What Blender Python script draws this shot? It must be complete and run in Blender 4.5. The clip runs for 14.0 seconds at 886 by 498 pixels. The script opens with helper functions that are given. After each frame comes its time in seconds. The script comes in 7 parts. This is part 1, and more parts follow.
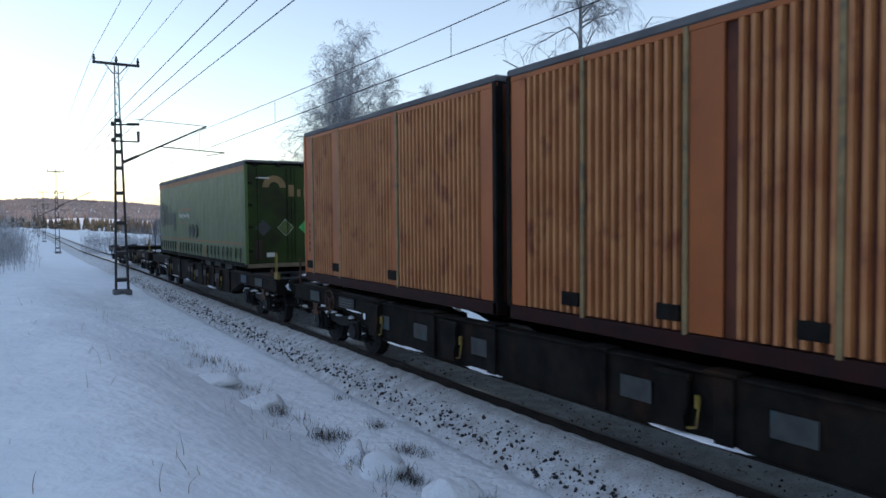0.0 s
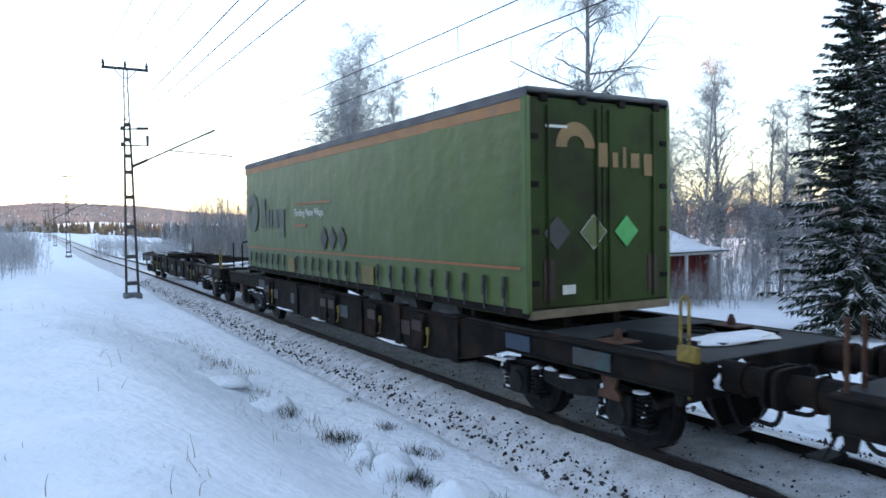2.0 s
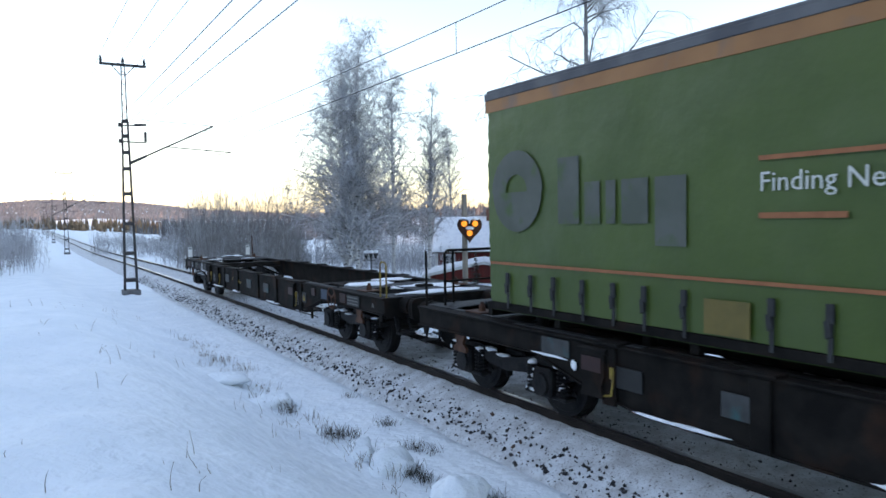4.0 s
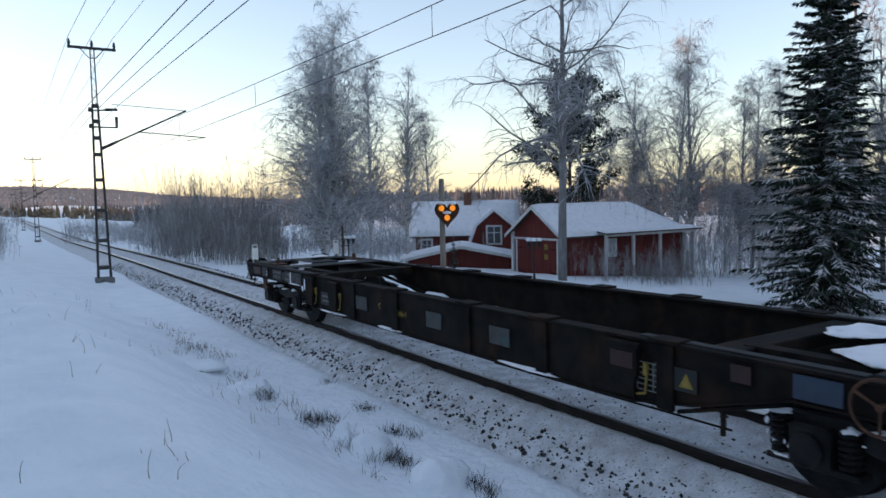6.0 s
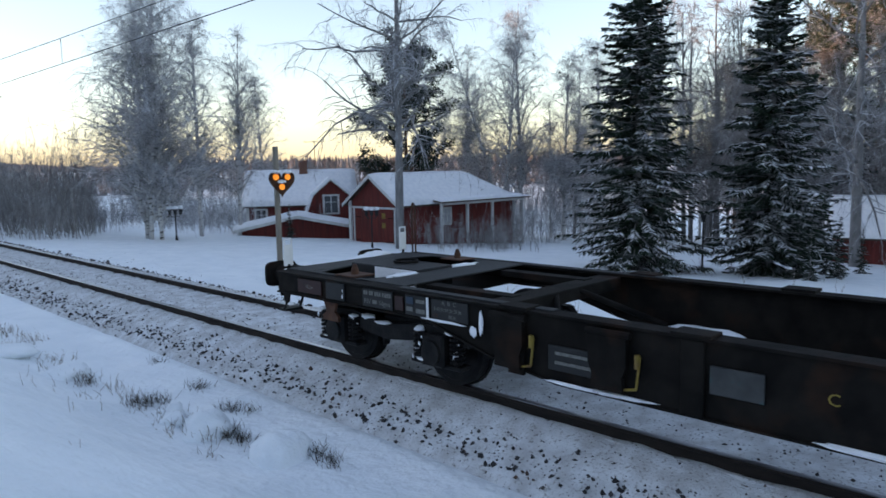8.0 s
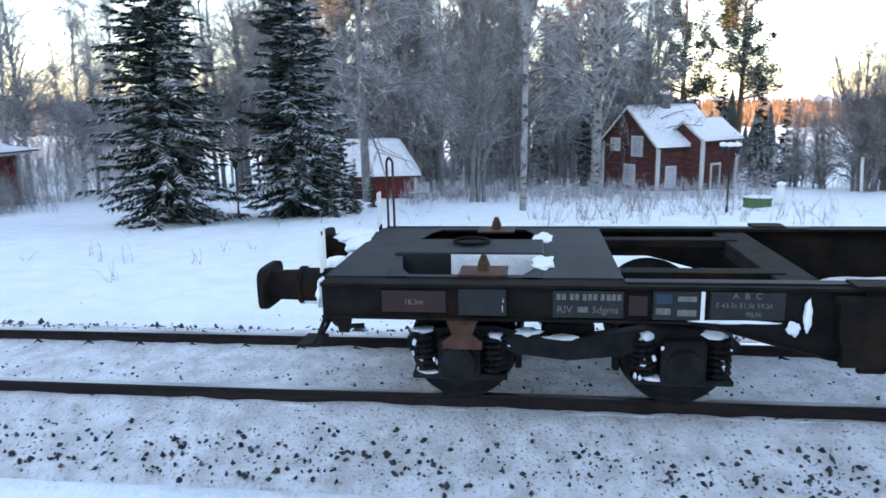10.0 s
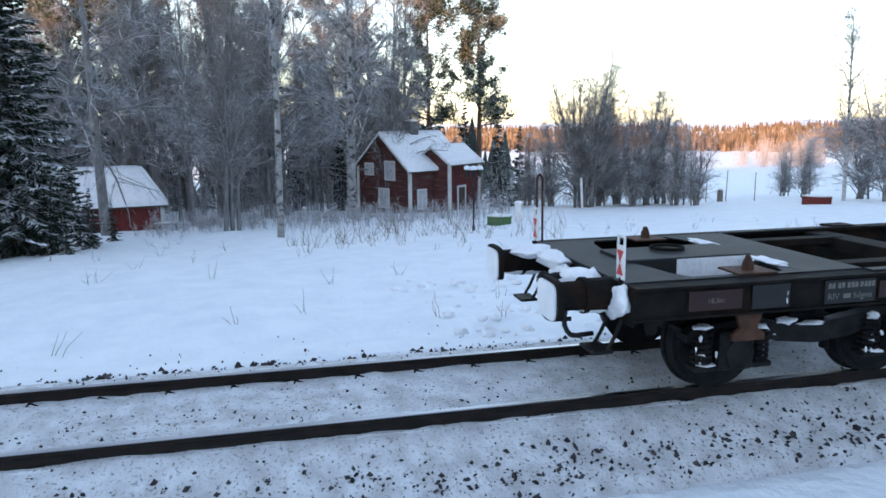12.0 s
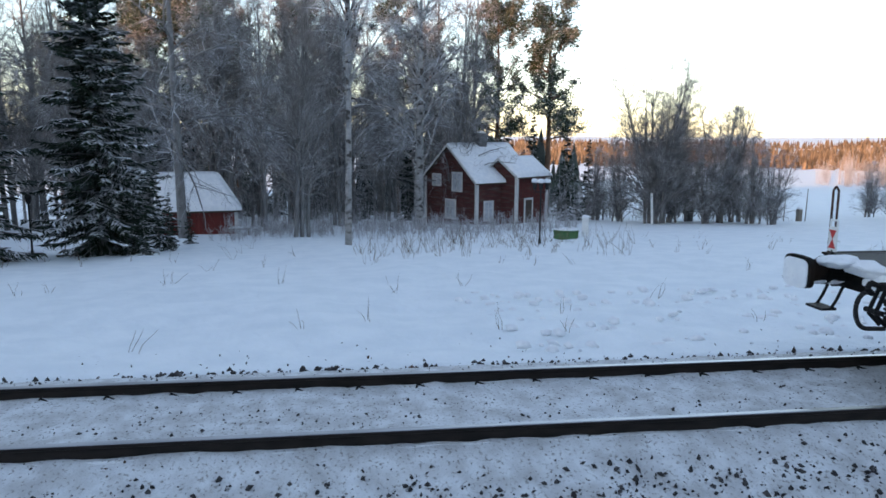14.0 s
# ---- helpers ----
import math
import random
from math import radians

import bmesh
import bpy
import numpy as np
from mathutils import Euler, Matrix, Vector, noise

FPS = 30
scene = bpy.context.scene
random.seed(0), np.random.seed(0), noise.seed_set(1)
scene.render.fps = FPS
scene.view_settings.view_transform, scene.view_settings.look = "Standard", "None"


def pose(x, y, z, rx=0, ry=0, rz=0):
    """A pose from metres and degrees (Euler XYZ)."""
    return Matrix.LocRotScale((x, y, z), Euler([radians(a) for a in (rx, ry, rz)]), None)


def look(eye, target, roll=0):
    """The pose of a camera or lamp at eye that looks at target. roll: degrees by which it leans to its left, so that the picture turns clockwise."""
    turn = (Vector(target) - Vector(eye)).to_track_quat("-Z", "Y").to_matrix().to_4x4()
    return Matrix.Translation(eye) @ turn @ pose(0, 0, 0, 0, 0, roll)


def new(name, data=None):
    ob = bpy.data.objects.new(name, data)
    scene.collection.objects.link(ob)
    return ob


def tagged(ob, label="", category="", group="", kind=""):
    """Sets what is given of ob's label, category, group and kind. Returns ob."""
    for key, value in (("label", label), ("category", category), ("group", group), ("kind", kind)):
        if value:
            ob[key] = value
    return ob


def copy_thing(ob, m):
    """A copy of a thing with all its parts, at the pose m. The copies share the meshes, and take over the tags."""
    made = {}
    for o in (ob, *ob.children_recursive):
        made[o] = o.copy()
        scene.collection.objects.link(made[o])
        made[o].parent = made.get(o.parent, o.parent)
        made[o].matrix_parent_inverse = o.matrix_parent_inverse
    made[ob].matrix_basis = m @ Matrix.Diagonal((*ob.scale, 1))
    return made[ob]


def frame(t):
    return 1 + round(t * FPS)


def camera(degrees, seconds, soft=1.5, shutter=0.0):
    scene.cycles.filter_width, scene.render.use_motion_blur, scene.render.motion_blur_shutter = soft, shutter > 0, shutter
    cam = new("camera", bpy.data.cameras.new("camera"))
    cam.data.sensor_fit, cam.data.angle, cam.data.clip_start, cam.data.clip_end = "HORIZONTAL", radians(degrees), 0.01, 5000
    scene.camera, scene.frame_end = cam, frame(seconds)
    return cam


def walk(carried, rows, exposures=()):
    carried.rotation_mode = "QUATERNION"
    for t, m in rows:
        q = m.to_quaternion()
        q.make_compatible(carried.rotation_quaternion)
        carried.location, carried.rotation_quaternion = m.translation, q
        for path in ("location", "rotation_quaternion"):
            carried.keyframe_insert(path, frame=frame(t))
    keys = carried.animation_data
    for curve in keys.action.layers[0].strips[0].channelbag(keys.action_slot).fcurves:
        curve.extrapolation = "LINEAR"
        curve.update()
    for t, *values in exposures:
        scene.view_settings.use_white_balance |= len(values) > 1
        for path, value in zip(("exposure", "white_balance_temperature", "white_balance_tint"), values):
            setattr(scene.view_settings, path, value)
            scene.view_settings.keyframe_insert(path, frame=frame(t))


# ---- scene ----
cam = camera(64.26, 14.0, soft=1.6, shutter=0.15)
EYE = 2.55
PATH = [
    (0, 87.40, 0.36, -31.54), (0.5, 87.41, 0.42, -31.48), (1, 87.46, 0.52, -31.41), (1.5, 87.52, 0.65, -31.25),
    (2, 87.52, 0.80, -30.88), (2.5, 87.53, 0.97, -30.68), (3, 87.58, 0.78, -30.35), (5.5, 86.19, 1.31, -32.52),
    (6, 85.90, 1.29, -32.83), (6.5, 85.48, 1.13, -34.06), (7, 85.10, 0.96, -36.45), (7.2, 84.84, 0.93, -37.70),
    (9.3, 79.56, 1.16, -67.93), (9.5, 79.07, 1.16, -71.99), (10, 78.35, 0.96, -82.64), (10.5, 78.80, 1.20, -89.65),
    (11, 79.23, 0.56, -96.42), (11.5, 79.64, 0.27, -102.37), (12, 80.12, 0.57, -102.17), (12.5, 80.59, 0.19, -101.18),
    (13, 80.88, -0.18, -99.83), (13.5, 80.97, -0.27, -97.85), (14, 81.06, -0.33, -96.68)]
# the camera's own exposure drifts as it pans
EXPOSURE = [(0, 1.3, 6150, 19), (0.5, 1.76, 6200, 19), (1, 2.0, 6250, 19), (2, 2.18, 6300, 18), (3, 2.08, 6300, 18), (5.5, 1.55, 6300, 19), (6, 1.24, 6300, 19), (6.5, 1.16, 6300, 19), (7, 1.12, 6300, 19), (9.5, 2.28, 6300, 18), (10, 2.42, 6300, 18), (11, 2.28, 6300, 18), (12, 1.99, 6300, 17), (13, 1.63, 6300, 16), (13.5, 1.54, 6300, 16), (14, 1.55, 6300, 16)]
walk(cam, [(t, pose(0, 0, EYE, rx, ry, rz)) for t, rx, ry, rz in PATH], EXPOSURE)

# ---- light: a low winter sun behind a ridge, and a clear sky ----
SUN_AZ, SUN_EL = -52.0, 8.0
world = bpy.data.worlds.new("winter_sky")
world.use_nodes = True
scene.world = world
wn = world.node_tree.nodes
sky = wn.new("ShaderNodeTexSky")
sky.sky_type, sky.sun_disc = "NISHITA", False
sky.sun_elevation, sky.sun_rotation = radians(SUN_EL), radians(SUN_AZ)
sky.air_density, sky.dust_density, sky.ozone_density = 1.0, 0.5, 1.3
wn["Background"].inputs["Strength"].default_value = 0.15
tone = wn.new("ShaderNodeHueSaturation")
tone.inputs["Saturation"].default_value = 0.80
world.node_tree.links.new(sky.outputs[0], tone.inputs["Color"])
world.node_tree.links.new(tone.outputs[0], wn["Background"].inputs[0])
sun = new("sun", bpy.data.lights.new("sun", "SUN"))
sun.data.energy, sun.data.angle, sun.data.color = 2.4, radians(0.6), (1.0, 0.50, 0.22)
_a, _e = radians(SUN_AZ), radians(SUN_EL)
sun.matrix_world = look((0, 0, 60), (-math.sin(_a) * math.cos(_e), -math.cos(_a) * math.cos(_e), 60 - math.sin(_e)))


# ---- materials ----
def mat(name, a, b=None, scale=6.0, rough=0.8, bump=0.0, bscale=30.0, metal=0.0, c=None, cscale=1.5, cut=(0.55, 0.7), detail=6.0, island=0.0, coords="Object", stretch=(1, 1, 1), spec=0.4):
    """Base colour a to b by noise, patches of c (stains, snow, rust), fine bump."""
    m = bpy.data.materials.new(name)
    m.use_nodes = True
    nt = m.node_tree
    n, l = nt.nodes, nt.links
    p = n["Principled BSDF"]
    p.inputs["Roughness"].default_value, p.inputs["Metallic"].default_value = rough, metal
    p.inputs["Specular IOR Level"].default_value = spec
    tc = n.new("ShaderNodeTexCoord")
    mp = n.new("ShaderNodeMapping")
    mp.inputs["Scale"].default_value = stretch
    l.new(tc.outputs[coords], mp.inputs[0])
    tex = n.new("ShaderNodeTexNoise")
    tex.inputs["Scale"].default_value, tex.inputs["Detail"].default_value = scale, detail
    l.new(mp.outputs[0], tex.inputs["Vector"])
    ramp = n.new("ShaderNodeValToRGB")
    ramp.color_ramp.elements[0].position, ramp.color_ramp.elements[1].position = 0.35, 0.65
    ramp.color_ramp.elements[0].color = (*a, 1)
    ramp.color_ramp.elements[1].color = (*(b or a), 1)
    l.new(tex.outputs[0], ramp.inputs[0])
    out = ramp.outputs[0]
    if c:
        t2 = n.new("ShaderNodeTexNoise")
        t2.inputs["Scale"].default_value, t2.inputs["Detail"].default_value = cscale, 8
        l.new(mp.outputs[0], t2.inputs["Vector"])
        r2 = n.new("ShaderNodeValToRGB")
        r2.color_ramp.elements[0].position, r2.color_ramp.elements[1].position = cut
        l.new(t2.outputs[0], r2.inputs[0])
        mx = n.new("ShaderNodeMix")
        mx.data_type = "RGBA"
        l.new(r2.outputs[0], mx.inputs[0])
        l.new(out, mx.inputs[6])
        mx.inputs[7].default_value = (*c, 1)
        out = mx.outputs[2]
    if island:
        ge = n.new("ShaderNodeNewGeometry")
        hs = n.new("ShaderNodeHueSaturation")
        mr = n.new("ShaderNodeMapRange")
        mr.inputs[3].default_value, mr.inputs[4].default_value = 1 - island, 1 + island
        l.new(ge.outputs["Random Per Island"], mr.inputs[0])
        l.new(mr.outputs[0], hs.inputs["Value"])
        l.new(out, hs.inputs["Color"])
        out = hs.outputs[0]
    l.new(out, p.inputs["Base Color"])
    if bump:
        t3 = n.new("ShaderNodeTexNoise")
        t3.inputs["Scale"].default_value, t3.inputs["Detail"].default_value = bscale, 6
        l.new(mp.outputs[0], t3.inputs["Vector"])
        bp = n.new("ShaderNodeBump")
        bp.inputs["Strength"].default_value, bp.inputs["Distance"].default_value = 1.0, bump
        l.new(t3.outputs[0], bp.inputs["Height"])
        l.new(bp.outputs[0], p.inputs["Normal"])
    return m


SNOW = mat("snow", (0.78, 0.83, 0.86), (0.86, 0.90, 0.92), 1.3, 0.75, 0.07, 6.0, detail=10)
SNOW_BED = mat("dusty_track_snow", (0.49, 0.495, 0.495), (0.71, 0.735, 0.75), 4.0, 0.85, 0.018, 34.0, c=(0.13, 0.115, 0.09), cscale=30.0, cut=(0.56, 0.75), detail=12)
SNOW_LUMP = mat("caked_snow", (0.78, 0.80, 0.83), (0.88, 0.89, 0.9), 4.0, 0.75, 0.02, 18.0)
STONE = mat("ballast_stone", (0.018, 0.018, 0.02), (0.06, 0.055, 0.055), 9.0, 0.85, 0.01, 50.0, c=(0.10, 0.055, 0.035), cscale=1.2, cut=(0.62, 0.7), island=0.5)
RAIL_SIDE = mat("rusty_rail_web", (0.012, 0.010, 0.009), (0.026, 0.020, 0.017), 12.0, 0.8, 0.003, 60.0, stretch=(1, 0.3, 1), spec=0.2)
RAIL_TOP = mat("polished_rail_head", (0.35, 0.35, 0.36), (0.45, 0.45, 0.46), 20.0, 0.28, metal=1.0, stretch=(1, 0.05, 1))
STEEL = mat("sooty_wagon_steel", (0.0055, 0.005, 0.0045), (0.015, 0.013, 0.011), 3.5, 0.8, 0.004, 40.0, c=(0.034, 0.017, 0.010), cscale=2.2, cut=(0.54, 0.78), spec=0.10)
STEEL2 = mat("grey_deck_steel", (0.016, 0.017, 0.018), (0.030, 0.031, 0.032), 2.2, 0.65, 0.003, 45.0, c=(0.014, 0.014, 0.014), cscale=1.7, cut=(0.5, 0.75), spec=0.2)
BOGIE = mat("greasy_bogie_iron", (0.006, 0.006, 0.007), (0.018, 0.017, 0.016), 6.0, 0.55, 0.006, 35.0, spec=0.12)
RUST = mat("rust_brown_iron", (0.045, 0.019, 0.010), (0.085, 0.036, 0.018), 8.0, 0.8, 0.003, 50.0)
PLATE = mat("grey_sign_plate", (0.030, 0.033, 0.033), (0.050, 0.053, 0.052), 6.0, 0.7, c=(0.02, 0.08, 0.08), cscale=4.0)
PLATE_D = mat("dark_sign_plate", (0.008, 0.009, 0.009), (0.014, 0.0145, 0.014), 6.0, 0.6)
PLATE_R = mat("dull_red_plate", (0.019, 0.006, 0.005), (0.032, 0.009, 0.007), 6.0, 0.6)
PLATE_B = mat("dull_blue_plate", (0.016, 0.032, 0.055), (0.024, 0.042, 0.068), 6.0, 0.6)
LETTER = mat("worn_white_lettering", (0.10, 0.10, 0.09), (0.17, 0.17, 0.155), 30.0, 0.7)
YELLOW = mat("worn_yellow_paint", (0.17, 0.12, 0.015), (0.25, 0.18, 0.03), 9.0, 0.6, c=(0.12, 0.06, 0.03), cscale=6.0)
WHITE = mat("white_paint", (0.70, 0.70, 0.68), (0.80, 0.80, 0.78), 5.0, 0.6)
REDSIGN = mat("red_reflector", (0.50, 0.03, 0.03), (0.60, 0.05, 0.04), 9.0, 0.4)
RUBBER = mat("black_rubber", (0.012, 0.012, 0.012), (0.025, 0.025, 0.025), 9.0, 0.7)


# ---- mesh helpers ----
def add_box(bm, x0, x1, y0, y1, z0, z1, bevel=0.0):
    v = [bm.verts.new((x, y, z)) for x in (x0, x1) for y in (y0, y1) for z in (z0, z1)]
    fs = [bm.faces.new([v[i] for i in f]) for f in ((0, 1, 3, 2), (4, 6, 7, 5), (0, 4, 5, 1), (2, 3, 7, 6), (0, 2, 6, 4), (1, 5, 7, 3))]
    if bevel:
        es = {e for f in fs for e in f.edges}
        bmesh.ops.bevel(bm, geom=list(es), offset=bevel, segments=1, affect="EDGES")
    return v


def add_prism(bm, pts, axis, a, b):
    """A flat polygon pts carried along axis from a to b: axis x takes pts as (y, z), y as (x, z), z as (x, y)."""
    def put(p, t):
        return {"x": (t, p[0], p[1]), "y": (p[0], t, p[1]), "z": (p[0], p[1], t)}[axis]
    va = [bm.verts.new(put(p, a)) for p in pts]
    vb = [bm.verts.new(put(p, b)) for p in pts]
    n = len(pts)
    fs = [bm.faces.new(va), bm.faces.new(vb[::-1])]
    fs += [bm.faces.new((va[i], vb[i], vb[(i + 1) % n], va[(i + 1) % n])) for i in range(n)]
    bmesh.ops.recalc_face_normals(bm, faces=fs)


def add_rod(bm, p, q, r0, r1=None, n=10):
    """A tapered round rod from p to q."""
    p, q = Vector(p), Vector(q)
    r1 = r0 if r1 is None else r1
    d = (q - p)
    m = Matrix.Translation((p + q) / 2) @ d.to_track_quat("Z", "Y").to_matrix().to_4x4()
    bmesh.ops.create_cone(bm, cap_ends=True, segments=n, radius1=r0, radius2=r1, depth=d.length, matrix=m)


def add_path(bm, pts, r, n=8):
    for p, q in zip(pts, pts[1:]):
        add_rod(bm, p, q, r, n=n)


def add_blob(bm, p, s, seed=0, sub=2, rough=0.25):
    """An uneven lump of half-sizes s."""
    r = bmesh.ops.create_icosphere(bm, subdivisions=sub, radius=1.0)
    for v in r["verts"]:
        k = 1 + rough * noise.noise(v.co * 1.7 + Vector((seed * 3.1, seed * 1.7, 0)))
        v.co = Vector((p[0] + v.co.x * s[0] * k, p[1] + v.co.y * s[1] * k, p[2] + v.co.z * s[2] * k))


def part(name, bm, material, parent=None, label="", smooth=False):
    me = bpy.data.meshes.new(name)
    bm.to_mesh(me)
    bm.free()
    mats = material if isinstance(material, (list, tuple)) else [material]
    for m in mats:
        me.materials.append(m)
    if smooth:
        for p in me.polygons:
            p.use_smooth = True
    ob = new(name, me)
    if parent is not None:
        ob.parent = parent
    if label:
        ob["label"] = label
    return ob


def raw(name, verts, faces, material, parent=None, smooth=False):
    me = bpy.data.meshes.new(name)
    verts, faces = np.asarray(verts, dtype=np.float32), np.asarray(faces, dtype=np.int32)
    k = faces.shape[1]
    me.vertices.add(len(verts))
    me.vertices.foreach_set("co", verts.ravel())
    me.loops.add(faces.size)
    me.loops.foreach_set("vertex_index", faces.ravel())
    me.polygons.add(len(faces))
    me.polygons.foreach_set("loop_start", np.arange(0, faces.size, k, dtype=np.int32))
    me.polygons.foreach_set("use_smooth", np.full(len(faces), smooth))
    me.update(calc_edges=True)
    me.validate()
    me.materials.append(material)
    ob = new(name, me)
    if parent is not None:
        ob.parent = parent
    return ob


def polar(az, r):
    return r * math.sin(radians(az)), r * math.cos(radians(az))


# ---- terrain ----
TRACK_X = 6.685


def sm(a, b, x):
    t = np.clip((x - a) / (b - a), 0, 1)
    return t * t * (3 - 2 * t)


def track_z(y):
    return -0.005 * np.clip(y, -120, 400) - 0.5 * sm(30, 95, y)


def track_dx(y):
    """The track leaves its straight line a little beyond the first mast."""
    d = np.clip(y - 25, 0, None)
    return np.where(d < 20, 0.00035 * d * d, 0.014 * (d - 10))


def ground_z(x, y):
    x, y = np.asarray(x, dtype=float), np.asarray(y, dtype=float)
    x0 = x
    x = x - track_dx(y)
    bank = 0.40 + 0.60 * (1 - sm(9, 34, y))
    z = -0.36 + 1.27 * bank * sm(0, 3.4, 3.7 - x)
    z = np.where((x > 4.9) & (x < 8.9), -0.55, z)
    z = np.where(x >= 8.9, -0.42 - 0.08 * np.clip(x - 9.0, 0, None), z)
    x = x0
    r, az = np.hypot(x, y), np.degrees(np.arctan2(x, y))
    z = np.maximum(z, -10.0 + 0.0 * x)
    # wooded hills far off
    side = sm(-2, 6, az)
    z = z + sm(430, 900, r) * 12 * side
    z = z + sm(330, 800, r) * (-3.9 + 1.3 * np.sin(az * 0.55) + 0.25 * np.clip(az - 124, 0, 20)) * sm(85, 100, az)
    far = np.interp(az, [-12, -4, 0.5, 4, 7.5, 10.6, 13, 16.3, 20, 30, 46], [30, 52, 60, 63, 51, 34, 25, 13, 7, 6, 10]) + 1.5 * np.sin(az * 0.9)
    z = z + sm(1300, 2600, r) * far
    # the shading ridge on the sun's side
    z = z + 30.8 * sm(14, 49, -x) * (1 - sm(500, 900, np.abs(y)))
    return z + track_z(y)


def spread(lo, hi, step, far, grow=1.22):
    mid = list(np.arange(lo, hi + step / 2, step))
    out, s, v = [], step, hi
    while v < far:
        s *= grow
        v += s
        out.append(v)
    low, s, v = [], step, lo
    while v > -far:
        s *= grow
        v -= s
        low.append(v)
    return np.array(low[::-1] + mid + out)


def fnoise(x, y, f, o=0.0):
    return np.array([noise.noise((a * f, b * f, o)) for a, b in zip(x.ravel(), y.ravel())]).reshape(x.shape)


def build_ground():
    xs, ys = spread(-5.0, 13.0, 0.16, 4200), spread(-10.0, 24.0, 0.22, 4200)
    X, Y = np.meshgrid(xs, ys)
    Z = ground_z(X, Y)
    near = (np.abs(X) < 60) & (np.abs(Y) < 90)
    n = np.zeros_like(X)
    n[near] = (0.12 * fnoise(X[near], Y[near], 0.45) + 0.075 * fnoise(X[near], Y[near], 1.3, 5) + 0.035 * fnoise(X[near], Y[near], 3.0, 9))
    calm = np.where((X > 3.9) & (X < 9.2), 0.25, 1.0)
    Z = Z + n * calm
    ny, nx = X.shape
    idx = np.arange(nx * ny).reshape(ny, nx)
    F = np.stack([idx[:-1, :-1], idx[:-1, 1:], idx[1:, 1:], idx[1:, :-1]], -1).reshape(-1, 4)
    g = raw("ground", np.stack([X, Y, Z], -1).reshape(-1, 3), F, SNOW, smooth=True)
    tagged(g, "snow-covered ground sloping from the track to a valley", "ground", kind="structure")


build_ground()


def build_ballast():
    prof = [(4.85, -0.56), (5.02, -0.40), (5.25, -0.33), (5.62, -0.19), (5.85, -0.128), (6.02, -0.132), (6.4, -0.145), (7.0, -0.14),
            (7.35, -0.130), (7.52, -0.126), (7.9, -0.17), (8.25, -0.22), (8.75, -0.40), (9.0, -0.56)]
    px = np.array([p[0] for p in prof])
    fine = np.unique(np.concatenate([np.arange(4.85, 9.0, 0.11), [9.0]]))
    pz = np.interp(fine, px, [p[1] for p in prof])
    ys = np.concatenate([np.arange(-40, -12, 0.8), np.arange(-12, 30, 0.16), np.arange(30, 120, 0.9), np.arange(120, 420, 6)])
    X, Y = np.meshgrid(fine, ys)
    Z = np.tile(pz, (len(ys), 1)) + track_z(Y)
    bump = 0.022 * fnoise(X, Y, 3.1) + 0.016 * fnoise(X, Y, 8.0, 3)
    Z += bump * np.where((pz > -0.5), 1, 0)[None, :]
    ny, nx = X.shape
    idx = np.arange(nx * ny).reshape(ny, nx)
    F = np.stack([idx[:-1, :-1], idx[:-1, 1:], idx[1:, 1:], idx[1:, :-1]], -1).reshape(-1, 4)
    b = raw("ballast_bed", np.stack([X + track_dx(Y), Y, Z], -1).reshape(-1, 3), F, SNOW_BED, smooth=True)
    tagged(b, "ballast bed powdered with grey dusty snow", "track bed", kind="structure")


build_ballast()


def stones(name, n, xr, yr, size, label, seed, conv=1.0):
    """Uneven stones, half sunk in the snow."""
    rng = np.random.default_rng(seed)
    base = np.array([(1, 0, 0), (-1, 0, 0), (0, 1, 0), (0, -1, 0), (0, 0, 1), (0, 0, -1)], dtype=float)
    tri = np.array([(0, 2, 4), (2, 1, 4), (1, 3, 4), (3, 0, 4), (2, 0, 5), (1, 2, 5), (3, 1, 5), (0, 3, 5)])
    u = rng.random(n)
    y = yr[0] + (yr[1] - yr[0]) * u ** conv
    x = rng.normal((xr[0] + xr[1]) / 2, (xr[1] - xr[0]) / 3.2, n)
    s = size * (0.45 + rng.random(n) ** 2 * 1.3)
    prof_x = [4.85, 5.02, 5.25, 5.62, 5.85, 8.0, 8.25, 8.75, 9.0]
    z = np.interp(x, prof_x, [-0.42, -0.39, -0.33, -0.19, -0.135, -0.16, -0.22, -0.40, -0.44]) + track_z(y)
    V = base[None] * (0.7 + 0.6 * rng.random((n, 6, 1))) * s[:, None, None] * (0.6 + 0.8 * rng.random((n, 1, 3)))
    a = rng.random(n) * 6.28
    ca, sa = np.cos(a)[:, None], np.sin(a)[:, None]
    W = V.copy()
    W[..., 0], W[..., 1] = V[..., 0] * ca - V[..., 1] * sa, V[..., 0] * sa + V[..., 1] * ca
    W[..., 2] += V[..., 0] * 0.4
    W += np.stack([x + track_dx(y), y, z + s * 0.12], -1)[:, None, :]
    F = (tri[None] + 6 * np.arange(n)[:, None, None]).reshape(-1, 3)
    tagged(raw(name, W.reshape(-1, 3), F, STONE), label, "gravel", kind="stuff")


stones("ballast_stones", 4000, (5.00, 5.50), (-14, 40), 0.020, "dark ballast stones poking out of the snowy shoulder", 3, 1.25)
stones("ballast_stones", 1100, (8.72, 9.05), (-22, 40), 0.032, "dark ballast stones along the snowy shoulder edge", 4)
stones("ballast_stones", 7500, (5.1, 8.7), (-14, 30), 0.012, "small grit scattered over the snowy track bed", 5)


